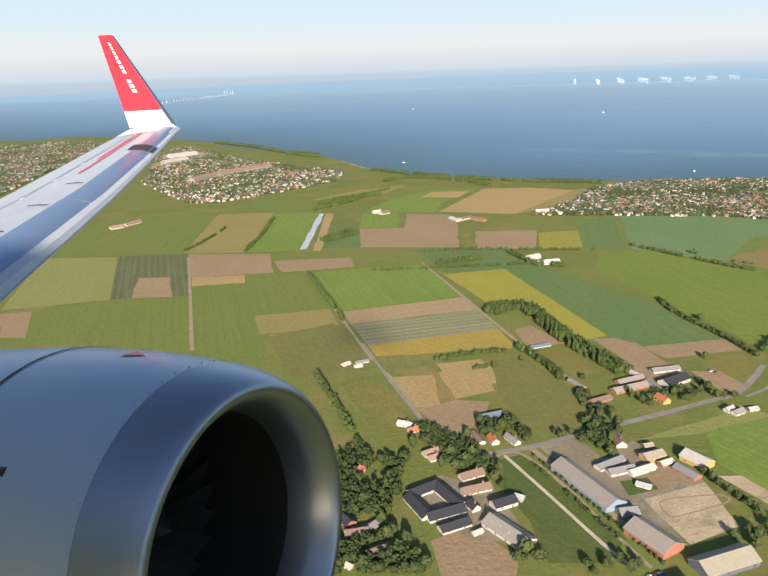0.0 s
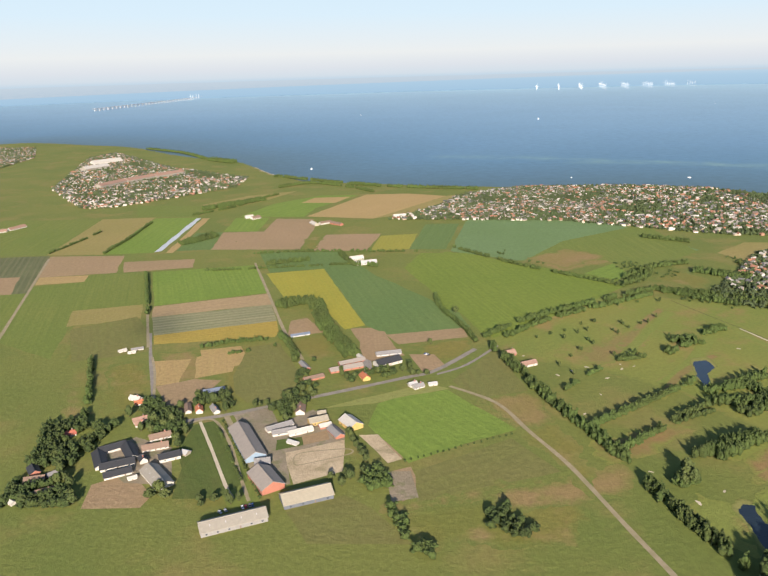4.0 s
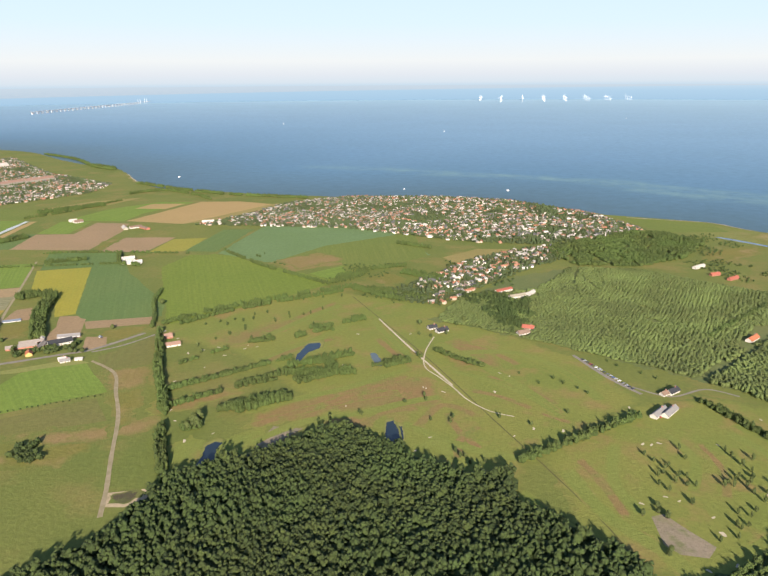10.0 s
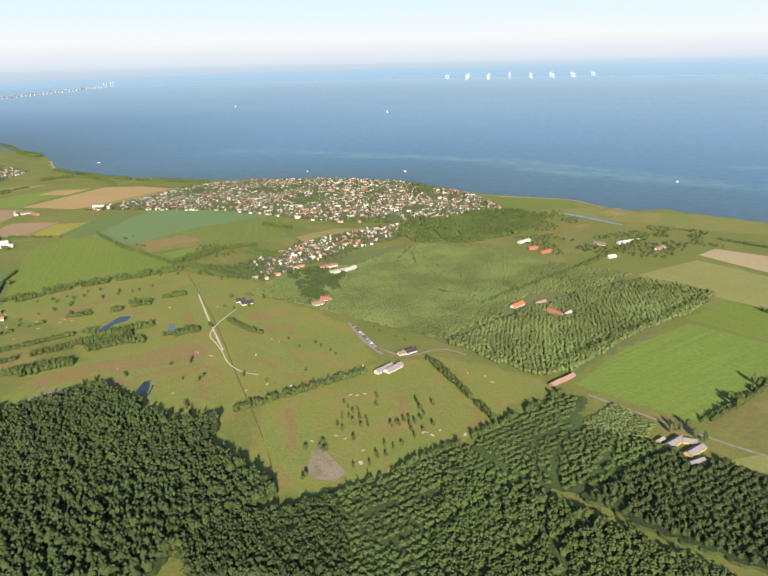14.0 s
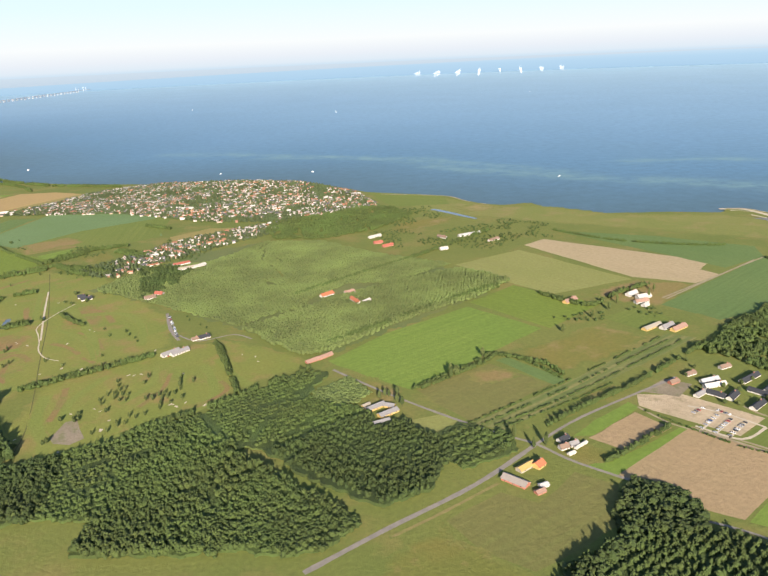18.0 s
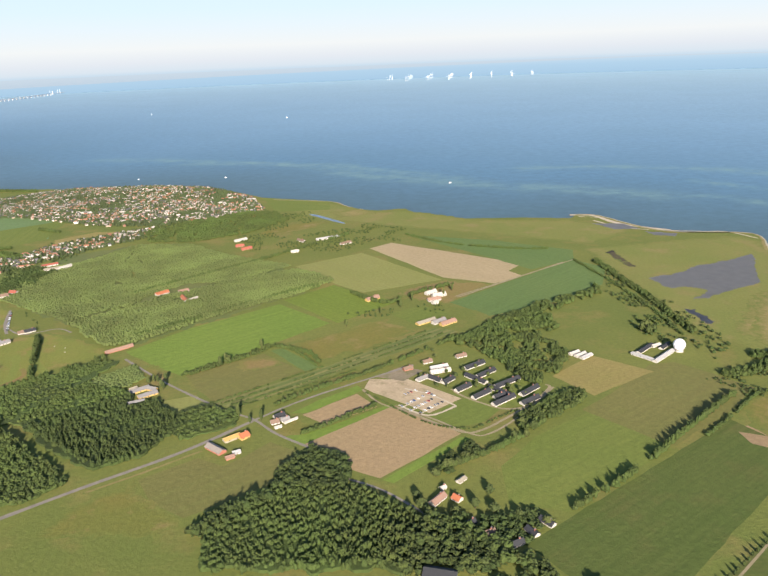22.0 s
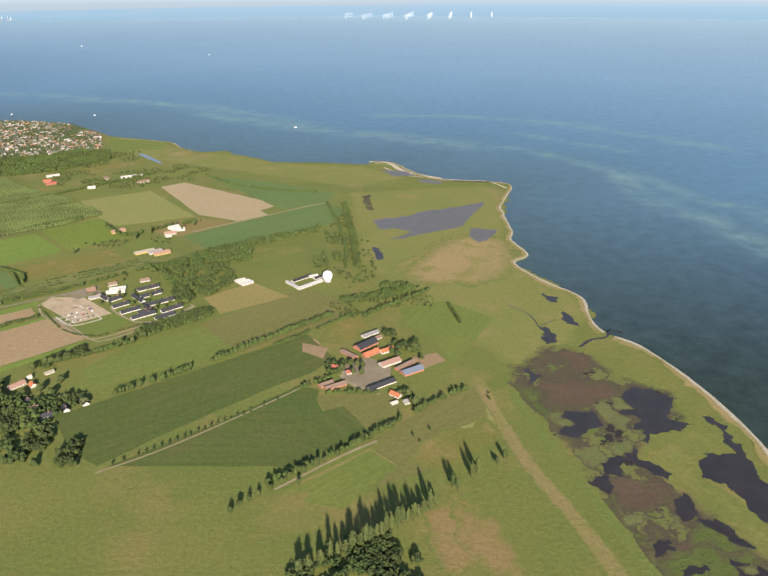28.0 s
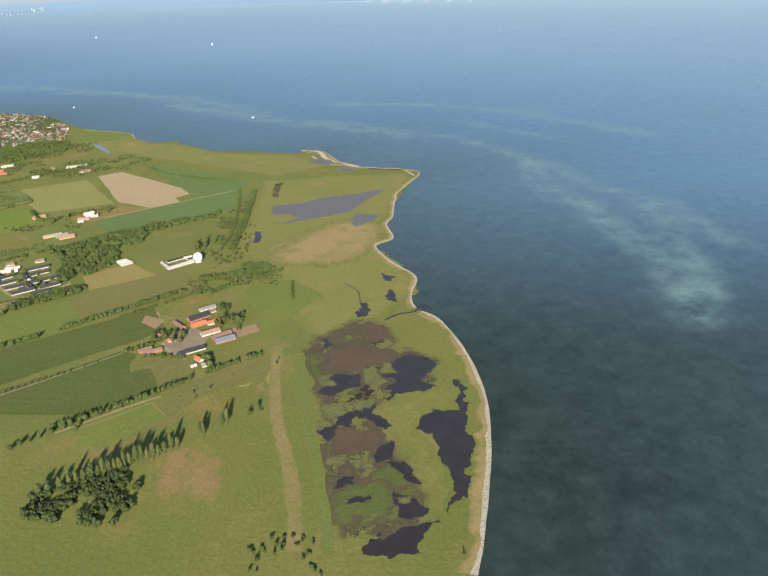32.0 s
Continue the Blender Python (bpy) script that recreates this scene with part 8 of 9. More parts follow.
trees(4.2, 4, "broad dark green tree with an uneven crown", "farm trees", (625.7, -78.8), (619.7, -85.5), (641.6, -91.1), (629.8, -84.5), (635.1, -82.8), (649.2, -87.3), (617.8, -75), (653.3, -90.4), (657.4, -93.4), (613.3, -68.8), (669.3, -71.6), (630.7, -70), (637.7, -60.9), (645.5, -59.1), (651.9, -63.1), (659.8, -67.3))
trees(5, 4.4, "broad dark green tree with an uneven crown", "farm trees", (779.8, 96), (782.2, 91.6), (787.3, 96.2), (786, 103))
trees(4.2, 3.4, "broad dark green tree with an uneven crown", "farm trees", (820.5, -36.4), (824.9, -34.5), (825.4, -39.6), (828.6, -37.6), (819.1, -43.5), (816.5, -40.7), (797.4, -52), (800, -54.6), (794, -51.5), (799, -61), (789.4, -55.3), (794.7, -60.4), (817.8, -81.8), (819.1, -83.9), (819.9, -89.6), (815.8, -81.6), (821.1, -91.6))
bushes(2.2, 1.2, (696.5, -119), (701.9, -116.1), (707.5, -112.9), (713.3, -109.1), (719.2, -105.7), (724.3, -102.4), (729.6, -98.3), (734.9, -95.2), (740.5, -91.6), (746.1, -87.9), (752, -83.7), (758, -79.8), (692.9, -121.2), (704.7, -114.5), (710.4, -111), (716.2, -107.4), (721.2, -104.1), (727, -100.5), (732.3, -96.8), (737.7, -93.6), (743.1, -89.9))
trees(8.4, 2.5, "tall slender dark green poplar at a field edge", "poplar row", (837.6, -145.2), (835.3, -146.5), (828.1, -153.2), (826.5, -151.6), (818.1, -161.2), (815.6, -163.1), (813.1, -164.9), (810.9, -166.6), (808.9, -168.2), (806.6, -168.9), (804.5, -170.2), (802.6, -171.6), (800.3, -173.1), (798.4, -174.1), (796.6, -175.4), (794.8, -176.1), (792.6, -177.1), (790.8, -178.1), (788.6, -179), (786, -179.9), (783.4, -181.5), (780.8, -182.6), (778.3, -183.6), (775, -185.5), (770.9, -187.3), (767.7, -189.1))
trees(4.4, 2, "broad dark green tree with an uneven crown", "farm trees", (783.7, -126.4), (775.6, -132.1), (767.8, -143.6), (851, -135.9), (847.2, -138.8))
trees(3.4, 2, "small dark green tree standing on open grass", "meadow trees", (742.8, -156.5), (745.8, -153.1), (749.2, -150.9), (752.6, -148.2), (756.9, -144.7), (761.2, -141.2), (764, -139.5), (769.7, -136), (778.2, -129.8), (785.7, -122.8))
bushes(1.8, 1.4, (848.1, -136.2), (852.6, -134.6), (818.6, -120.5), (816.5, -115.8), (824.4, -111.9), (868.8, -227.1), (866.3, -229.3), (880.3, -225.6), (877, -232.6), (869.5, -224.7), (934.9, -235), (856.2, -90.2), (857.1, -84.9))
bushes(1.5, 1.2, (43.3, 199.4), (44.7, 196.3), (45.7, 193.8), (46.5, 191.5), (47.9, 188.5), (48.9, 186.5), (49.8, 184), (50.8, 181.2), (51.6, 179.1), (52.6, 176.4), (53.7, 174.3), (54.7, 172.3), (55.5, 170), (56.2, 167.5), (57.1, 165.6), (58.3, 163.2), (58.9, 161.1), (59.8, 159.3), (60.5, 157.1), (61.4, 155.1), (62.3, 153.6), (62.8, 151.7), (63.5, 150.1), (64.3, 148))
bushes(0.9, 0.8, (110.1, 166.6), (112.2, 167.5), (114.7, 168.4), (116.7, 169.3), (119.1, 170.5), (121.5, 171.5), (123.5, 171.9), (125.5, 172.9), (127.9, 173.9), (130, 175.1), (132.4, 175.8), (134.8, 176.8), (137.4, 177.5), (139.7, 179.2), (142, 179.9), (144.3, 180.9), (146.9, 181.6), (149.1, 182.7))
bushes(1, 0.9, (-4.7, 505.3), (6.3, 471.4))
trees(2.6, 2.4, "small dark green tree standing on open grass", "meadow trees", (660, 52.8), (668.1, 39.8), (683.5, 31.1), (688.4, 32.6), (672.8, 63.4), (674.5, 35.4), (683.7, 36.7), (684.5, 42.9), (665.3, 59.7), (669.2, 44.9), (676.7, 32), (690.1, 40.6), (689.8, 27.8), (677, 43.3), (676.9, 51.6), (662.2, 41))
trees(2.4, 2.2, "small dark green tree standing on open grass", "meadow trees", (641.8, 56.2), (645, 58.3), (645.5, 73), (653.7, 80.6), (653.9, 89.1), (656.3, 58.8), (648.6, 44), (653.7, 41.9))
trees(3, 2.4, "small dark green tree standing on open grass", "meadow trees", (302.1, 267.8), (322, 275.7), (322.8, 263.9), (306.1, 246.2), (300.1, 250.4), (328.1, 271), (315, 250.1))


trees(5.5, 4.6, "broad dark green tree with an uneven crown", "farm trees", (195.1, 146.7), (197.4, 149.8), (198.8, 148), (198.9, 153.1))


# ---- golf bunkers ----
def bunkers(*places):
    for x, y in places:
        r = random.Random(int(x * 13 + y * 7))
        a, w = r.uniform(0, 3.1), r.uniform(0.5, 0.95)
        pts = []
        for k in range(14):
            u = 6.283 * k / 14
            q = 1 + 0.3 * math.sin(2 * u + a) + 0.15 * math.sin(3 * u)
            pts.append((x + w * q * 1.15 * math.cos(u) * math.cos(a) - w * q * 0.75 * math.sin(u) * math.sin(a), y + w * q * 1.15 * math.cos(u) * math.sin(a) + w * q * 0.75 * math.sin(u) * math.cos(a)))
        tagged(sheet("bunker", pts, level(pts), M["sand"]), "pale sand bunker set in golf turf", "bunker", "golf bunkers")


bunkers((356.8, 83.3), (366.4, 86.7), (369.9, 83.8), (376.6, 74), (375.6, 65.2), (376.4, 121.8), (373.3, 122.6), (379.8, 122.9), (401.6, 85.4), (402.9, 85.3), (404.8, 82.8), (408.5, 86.2), (418, 81.9), (339.6, 62.7), (371.8, 50.4), (359.1, 40), (365.8, 42.2), (362.5, 48.8))
bunkers((266.2, 254.8), (295.4, 252.7), (295.9, 180), (326.3, 174.1), (292.2, 133.6), (285.4, 123.5), (303.2, 175.7), (325.5, 132.5), (334.8, 138.1), (346, 135.3), (206.7, 236.6), (212.8, 239), (258, 210.7), (332.9, 195), (336.8, 191.1), (380.4, 154.3))
bunkers((185.3, 236.4), (192.5, 239.8), (197.6, 227.7), (207.7, 241.4), (266.7, 254.7), (188.3, 155), (195.8, 137.2), (206, 142.6), (259.3, 164.1), (294.7, 181.4), (179, 196.4), (190.1, 212.4), (178.1, 232.4), (168.2, 254.8), (184, 165), (187.7, 172.3))
bunkers((375.1, 65.4), (437.2, 135), (439.2, 128.3), (429.8, 139.2), (401.7, 119.9))


def scrub(size, *points):
    x, y = fill(points, size * 1.9 + 0.5, 0.5)
    k = np.array([noise.noise(Vector((a * 0.05, b * 0.05, 9.0))) for a, b in zip(x, y)]) > -0.1
    x, y = x[k], y[k]
    n = len(x)
    if n:
        tagged(scatter("scrub", x, y, size * rng.uniform(0.6, 1.5, n), size * rng.uniform(0.5, 1.2, n), BUSHES, M["leaf"]), "scattered dark green scrub bushes on rough meadow", "bushes", kind="stuff")


scrub(2.2, (804.2, 207.6), (809.7, 139.9), (808.7, 87.6), (796.1, 74.9), (789.9, 125.1), (783.8, 165.7))
scrub(2.0, (794.5, 28.7), (838.9, 50.5), (856.2, 40.4), (817.7, 12.2), (791, 3.9))
scrub(1.6, (782.9, 28.7), (826, 38.7), (856.5, 35.1), (845.4, 7), (793.9, 13.1))
scrub(2.0, (529.8, 369.7), (624.1, 405.2), (679.5, 396.4), (648.6, 351.7), (608.2, 315.1), (544, 352.5))
scrub(2.0, (510.6, 483.2), (588.5, 492.4), (590.2, 429.2), (522.8, 403.6))
scrub(1.8, (854.6, -220.2), (880, -217.2), (884.2, -240.6), (856.7, -238.4))
scrub(2.2, (189.6, 463.6), (200.3, 436.3), (218.3, 405.4), (185.8, 437.9))
scrub(2, (258.3, 410.1), (295.4, 407.1), (289.6, 372.6), (258.3, 368.5))
scrub(2, (303.6, 389.1), (323.8, 380.4), (324.7, 340.6), (302.5, 365.1))
scrub(2, (606.2, 162.3), (672.5, 168.3), (675.4, 148.3), (618.3, 150.5))
scrub(2.4, (778, 130.6), (823.2, 144.2), (823.1, 68.7), (795, 42.5), (778.1, 92.8))
scrub(2.2, (269.6, 327.9), (310.5, 361.5), (323.5, 347.9), (289, 304.9))
scrub(2.0, (240.6, 366.4), (267.7, 391.8), (275.3, 377.3), (248.9, 346.9))
scrub(2.4, (336.4, 417.4), (380.3, 356.7), (369.2, 332.7), (333.2, 380.2))
scrub(2.2, (426.9, 460.1), (468.7, 495.5), (482.3, 452.3), (442.2, 421.1))
scrub(1.8, (515.6, 396), (551.6, 405), (566.5, 348.8), (531, 326.9))
scrub(2.0, (636.1, 421.6), (679.7, 389.6), (665.5, 339.8), (624, 350.5))
scrub(1.8, (809.1, 238.1), (814.4, 197.3), (807.5, 132.8), (791.6, 117), (796.5, 188.7))


# ---- parked vehicles ----
CAR_PAINTS = [("white", (0.75, 0.75, 0.74)), ("silver", (0.42, 0.43, 0.45)), ("black", (0.03, 0.03, 0.035)), ("red", (0.35, 0.03, 0.025)), ("blue", (0.05, 0.09, 0.22)), ("grey", (0.16, 0.165, 0.175))]
M["tyre"] = plain_mat("tyre_rubber", (0.02, 0.02, 0.02), (0.03, 0.03, 0.03), 3.0)


def make_car(colour, paint):
    top = tagged(new("car"), "parked %s car standing on a gravel yard" % colour, "car", "parked cars")
    m = plain_mat("car_paint_" + colour, paint, tuple(0.9 * v for v in paint), 2.0, 0.3)
    side = [(-0.88, 0.12), (0.88, 0.12), (0.9, 0.3), (0.55, 0.36), (-0.85, 0.38)]
    roof = [(-0.72, 0.37), (0.5, 0.36), (0.2, 0.58), (-0.5, 0.58)]
    for name, ring, w, mat in (("body", side, 0.36, m), ("cabin", roof, 0.31, M["glass"])):
        k = len(ring)
        v = [(x, -w, z) for x, z in ring] + [(x, w, z) for x, z in ring]
        part(name, v, [tuple(range(k)), tuple(range(2 * k - 1, k - 1, -1))] + [((j + 1) % k, j, k + j, k + (j + 1) % k) for j in range(k)], mat, top)
    part("roof_panel", *box(-0.49, 0.19, -0.28, 0.28, 0.58, 0.6), m, top)
    ring = [(0.13 * math.cos(j * 0.785), 0.13 * math.sin(j * 0.785)) for j in range(8)]
    v = [(x, -0.05, z) for x, z in ring] + [(x, 0.05, z) for x, z in ring]
    f = [tuple(range(8)), tuple(range(15, 7, -1))] + [((j + 1) % 8, j, 8 + j, 8 + (j + 1) % 8) for j in range(8)]
    for x in (-0.55, 0.55):
        for y in (-0.34, 0.34):
            part("wheel", v, f, M["tyre"], top, at=pose(x, y, 0.13))
    return top


CARS = []
car_dice = random.Random(31)


def car_row(a, b, count):
    """Cars parked side by side between two places."""
    along = math.degrees(math.atan2(b[1] - a[1], b[0] - a[0]))
    for k in range(count):
        u = (k + 0.5 + car_dice.uniform(-0.25, 0.25)) / count
        m = pose(a[0] + (b[0] - a[0]) * u, a[1] + (b[1] - a[1]) * u, 0.045, 0, 0, along + 90 + car_dice.uniform(-5, 5) + car_dice.choice((0, 180)))
        kind = car_dice.choice((0, 0, 1, 1, 2, 3, 4, 5))
        while len(CARS) <= kind:
            CARS.append(None)
        if CARS[kind] is None:
            CARS[kind] = make_car(*CAR_PAINTS[kind])
            CARS[kind].matrix_basis = m
        else:
            copy_thing(CARS[kind], m)


car_row((628.0, 25.3), (640.8, 35.2), 6)
car_row((631.5, 20.9), (644.5, 31.1), 7)
car_row((635.7, 17.5), (649.2, 27.7), 7)
car_row((631.1, 38.1), (637.9, 41.8), 4)
car_row((642.3, 39.4), (646.1, 33.2), 4)
car_row((377.3, 210.6), (389.5, 171.8), 18)
car_row((52.9, 140.7), (55.6, 142.2), 2)
car_row((59.3, 142.9), (63.2, 144.3), 4)
car_row((92.9, 256.9), (99.7, 248.6), 5)
car_row((123.9, 261.7), (126.2, 258.3), 3)
car_row((388.3, 143.5), (398.9, 151.6), 5)


DOME = (787.0, 64.9)


# ---- radar dome ----
M["radome"] = plain_mat("radome_skin", (0.86, 0.86, 0.84), (0.80, 0.80, 0.79), 1.5, 0.5)
M["white_paint"] = plain_mat("white_paint", (0.80, 0.80, 0.78), (0.72, 0.72, 0.71), 1.0, 0.5)
# dulled and blued: distance haze is put into this colour
M["hazy_concrete"] = plain_mat("pale_hazed_grey", (0.50, 0.53, 0.56), (0.44, 0.47, 0.50), 0.1)
M["concrete_grey"] = plain_mat("concrete", (0.40, 0.38, 0.35), (0.32, 0.30, 0.28), 0.8)


def part_bm(name, bm, mat, parent, label=""):
    me = bpy.data.meshes.new(name)
    bm.to_mesh(me)
    bm.free()
    me.materials.append(mat)
    for p in me.polygons:
        p.use_smooth = len(me.polygons) > 60
    ob = new(name, me)
    ob.parent = parent
    return tagged(ob, label) if label else ob


def radome(x, y):
    top = tagged(new("radar_dome"), "large white radar dome on a concrete base", "radar dome")
    top.matrix_basis = pose(x, y, 0)
    bm = bmesh.new()
    bmesh.ops.create_icosphere(bm, subdivisions=4, radius=3.25, matrix=Matrix.Translation((0, 0, 3.9)))
    part_bm("dome", bm, M["radome"], top)
    bm = bmesh.new()
    bmesh.ops.create_cone(bm, cap_ends=True, segments=28, radius1=2.5, radius2=2.2, depth=1.5, matrix=Matrix.Translation((0, 0, 0.75)))
    part_bm("base", bm, M["concrete_grey"], top)
    bm = bmesh.new()
    bmesh.ops.create_cone(bm, cap_ends=True, segments=28, radius1=2.75, radius2=2.75, depth=0.16, matrix=Matrix.Translation((0, 0, 1.5)))
    part_bm("walkway", bm, M["concrete_grey"], top)


radome(*DOME)


# ---- wind farm ----
def turbine_meshes():
    bm = bmesh.new()
    bmesh.ops.create_cone(bm, cap_ends=True, segments=10, radius1=1.25, radius2=0.75, depth=27, matrix=Matrix.Translation((0, 0, 13)))
    tower = bpy.data.meshes.new("tower")
    bm.to_mesh(tower)
    bm.free()
    nacelle = bpy.data.meshes.new("nacelle")
    v, f = box(-0.9, 0.9, -2.2, 2.0, 26.3, 28.2)
    nacelle.from_pydata(v, [], f)
    blade = bpy.data.meshes.new("blade")
    v = [(-0.35, -2.5, 0), (0.35, -2.5, 0), (-0.75, -2.5, 3), (0.45, -2.6, 3), (-0.3, -2.55, 12.5), (0.08, -2.6, 12.5), (-0.35, -2.2, 0), (0.35, -2.2, 0), (-0.75, -2.3, 3), (0.45, -2.35, 3), (-0.3, -2.45, 12.5), (0.08, -2.5, 12.5)]
    blade.from_pydata(v, [], [(0, 1, 3, 2), (2, 3, 5, 4), (6, 8, 9, 7), (8, 10, 11, 9), (0, 2, 8, 6), (2, 4, 10, 8), (1, 7, 9, 3), (3, 9, 11, 5), (4, 5, 11, 10), (0, 6, 7, 1)])
    for me in (tower, nacelle, blade):
        me.materials.append(M["hazy_concrete"])
    return tower, nacelle, blade


def wind_farm():
    tower, nacelle, blade = turbine_meshes()
    first = tagged(new("wind_turbine"), "white three-bladed wind turbine standing in the sea", "wind turbine", "offshore wind farm")
    for name, me in (("tower", tower), ("nacelle", nacelle)):
        new(name, me).parent = first
    for k in range(3):
        ob = new("blade", blade)
        ob.parent = first
        ob.matrix_basis = Matrix.Translation((0, 0, 27.2)) @ Matrix.Rotation(k * 2.094 + 0.3, 4, "Y")
    ahead = Vector((0.235, 0.972, 0))
    started = False
    for c, (near, count) in enumerate(((2, 4), (0, 6), (0, 7), (0, 8), (1, 7), (1, 7), (2, 6), (3, 4))):
        for r in range(count):
            p = Vector((1100 + 119 * c, 4330 - 24 * c, 0)) + ahead * 72 * (near + r - 5)
            m = pose(p.x, p.y, -0.7, 0, 0, -30) @ Matrix.Diagonal((0.8, 0.8, 0.8, 1))
            if not started:
                first.matrix_basis, started = m, True
                first.scale = (0.8, 0.8, 0.8)
            else:
                copy_thing(first, pose(p.x, p.y, -0.7, 0, 0, -30))


wind_farm()


# ---- bridge over the strait ----
def bridge():
    top = tagged(new("sea_bridge"), "long pale bridge on many piers with two tall pylons", "bridge")
    top.matrix_basis = pose(-1000, 2950, 0, 0, 0, 84.2)
    part("deck", *box(0, 1500, -2, 2, 8, 9.5), M["concrete_grey"], top)
    pier = None
    for k in range(30):
        at = pose(20 + 40 * k, 0, 0)
        if pier is None:
            pier = part("pier", *box(-8, 8, -2.2, 2.2, -1, 10), M["hazy_concrete"], top, at=at).data
        else:
            ob = new("pier", pier)
            ob.parent = top
            ob.matrix_basis = at
    for x in (1190, 1290):
        for y in (-7, 7):
            part("pylon", *box(x - 0.9, x + 0.9, y - 0.9, y + 0.9, -1, 25), M["hazy_concrete"], top)


bridge()


# ---- sailing boats ----
def boat(x, y, turn, label, tall=True):
    top = tagged(new("boat"), label, "boat", "boats at sea")
    top.matrix_basis = pose(x, y, -0.72, 0, 0, turn) @ Matrix.Diagonal((0.6, 0.6, 0.6, 1))
    v = [(-2.4, -0.7, 0), (1.4, -0.8, 0), (3.0, 0, 0.1), (1.4, 0.8, 0), (-2.4, 0.7, 0), (-2.6, -0.9, 1.1), (1.5, -1.0, 1.1), (3.6, 0, 1.3), (1.5, 1.0, 1.1), (-2.6, 0.9, 1.1)]
    part("hull", v, [(0, 1, 6, 5), (1, 2, 7, 6), (2, 3, 8, 7), (3, 4, 9, 8), (4, 0, 5, 9), (5, 6, 7, 8, 9)], M["white_paint"], top)
    if tall:
        part("mast", *box(0.3, 0.42, -0.06, 0.06, 1.1, 8.6), M["concrete_grey"], top)
        part("sail", [(0.3, 0, 1.9), (0.3, 0.04, 8.4), (-2.3, 0.35, 2.0), (0.3, 0.07, 1.9), (0.3, 0.11, 8.4), (-2.3, 0.42, 2.0)], [(0, 1, 2), (5, 4, 3), (0, 2, 5, 3), (1, 4, 5, 2)], M["white_paint"], top)
        part("jib", [(0.5, 0, 1.7), (0.45, 0.04, 7.6), (3.3, 0.1, 1.5), (0.5, 0.07, 1.7), (0.45, 0.1, 7.6), (3.3, 0.16, 1.5)], [(0, 2, 1), (3, 4, 5), (0, 3, 5, 2), (1, 2, 5, 4)], M["white_paint"], top)
    else:
        part("cabin", *box(-0.9, 0.9, -0.6, 0.6, 1.1, 2.0), M["white_paint"], top)


boat(523, 1776, 30, "white sailing boat under sail on open water")
boat(1200, 2280, 80, "white sailing boat under sail on open water")
boat(22, 941, 10, "white motor boat leaving a wake", False)
boat(465, 767, 160, "white motor boat near the shore", False)
boat(337, 792, 60, "white motor boat at anchor off the village", False)
boat(765, 627, 20, "white motor boat over the shallows", False)
boat(80, 2150, 45, "white sailing boat under sail on open water")


# ---- far shore and island ----
def far_shore():
    m, n, l, b = material("hazy_far_shore", 1.0)
    for x in list(l):
        l.remove(x)
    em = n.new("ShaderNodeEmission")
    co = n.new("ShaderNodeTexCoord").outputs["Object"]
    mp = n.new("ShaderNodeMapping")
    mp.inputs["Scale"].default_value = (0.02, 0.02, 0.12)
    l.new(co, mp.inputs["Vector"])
    # emission carries the painted haze, lighter towards the strip's top
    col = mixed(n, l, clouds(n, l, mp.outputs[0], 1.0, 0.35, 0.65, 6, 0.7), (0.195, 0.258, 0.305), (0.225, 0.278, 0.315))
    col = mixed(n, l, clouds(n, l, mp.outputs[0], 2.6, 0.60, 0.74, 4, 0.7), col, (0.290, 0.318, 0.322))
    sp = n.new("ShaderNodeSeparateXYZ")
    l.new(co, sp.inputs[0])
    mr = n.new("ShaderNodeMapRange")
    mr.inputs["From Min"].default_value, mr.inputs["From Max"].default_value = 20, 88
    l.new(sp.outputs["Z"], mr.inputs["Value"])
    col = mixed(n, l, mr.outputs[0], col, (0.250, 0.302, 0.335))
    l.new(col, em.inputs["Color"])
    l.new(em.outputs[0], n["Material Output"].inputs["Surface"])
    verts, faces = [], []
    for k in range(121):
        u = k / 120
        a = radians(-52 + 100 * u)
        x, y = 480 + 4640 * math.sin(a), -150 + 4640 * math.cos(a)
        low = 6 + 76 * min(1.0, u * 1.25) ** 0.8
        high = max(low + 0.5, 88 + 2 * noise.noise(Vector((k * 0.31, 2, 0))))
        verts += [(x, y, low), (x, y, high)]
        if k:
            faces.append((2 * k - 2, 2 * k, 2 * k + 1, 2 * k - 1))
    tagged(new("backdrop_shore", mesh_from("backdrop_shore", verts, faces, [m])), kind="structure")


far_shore()


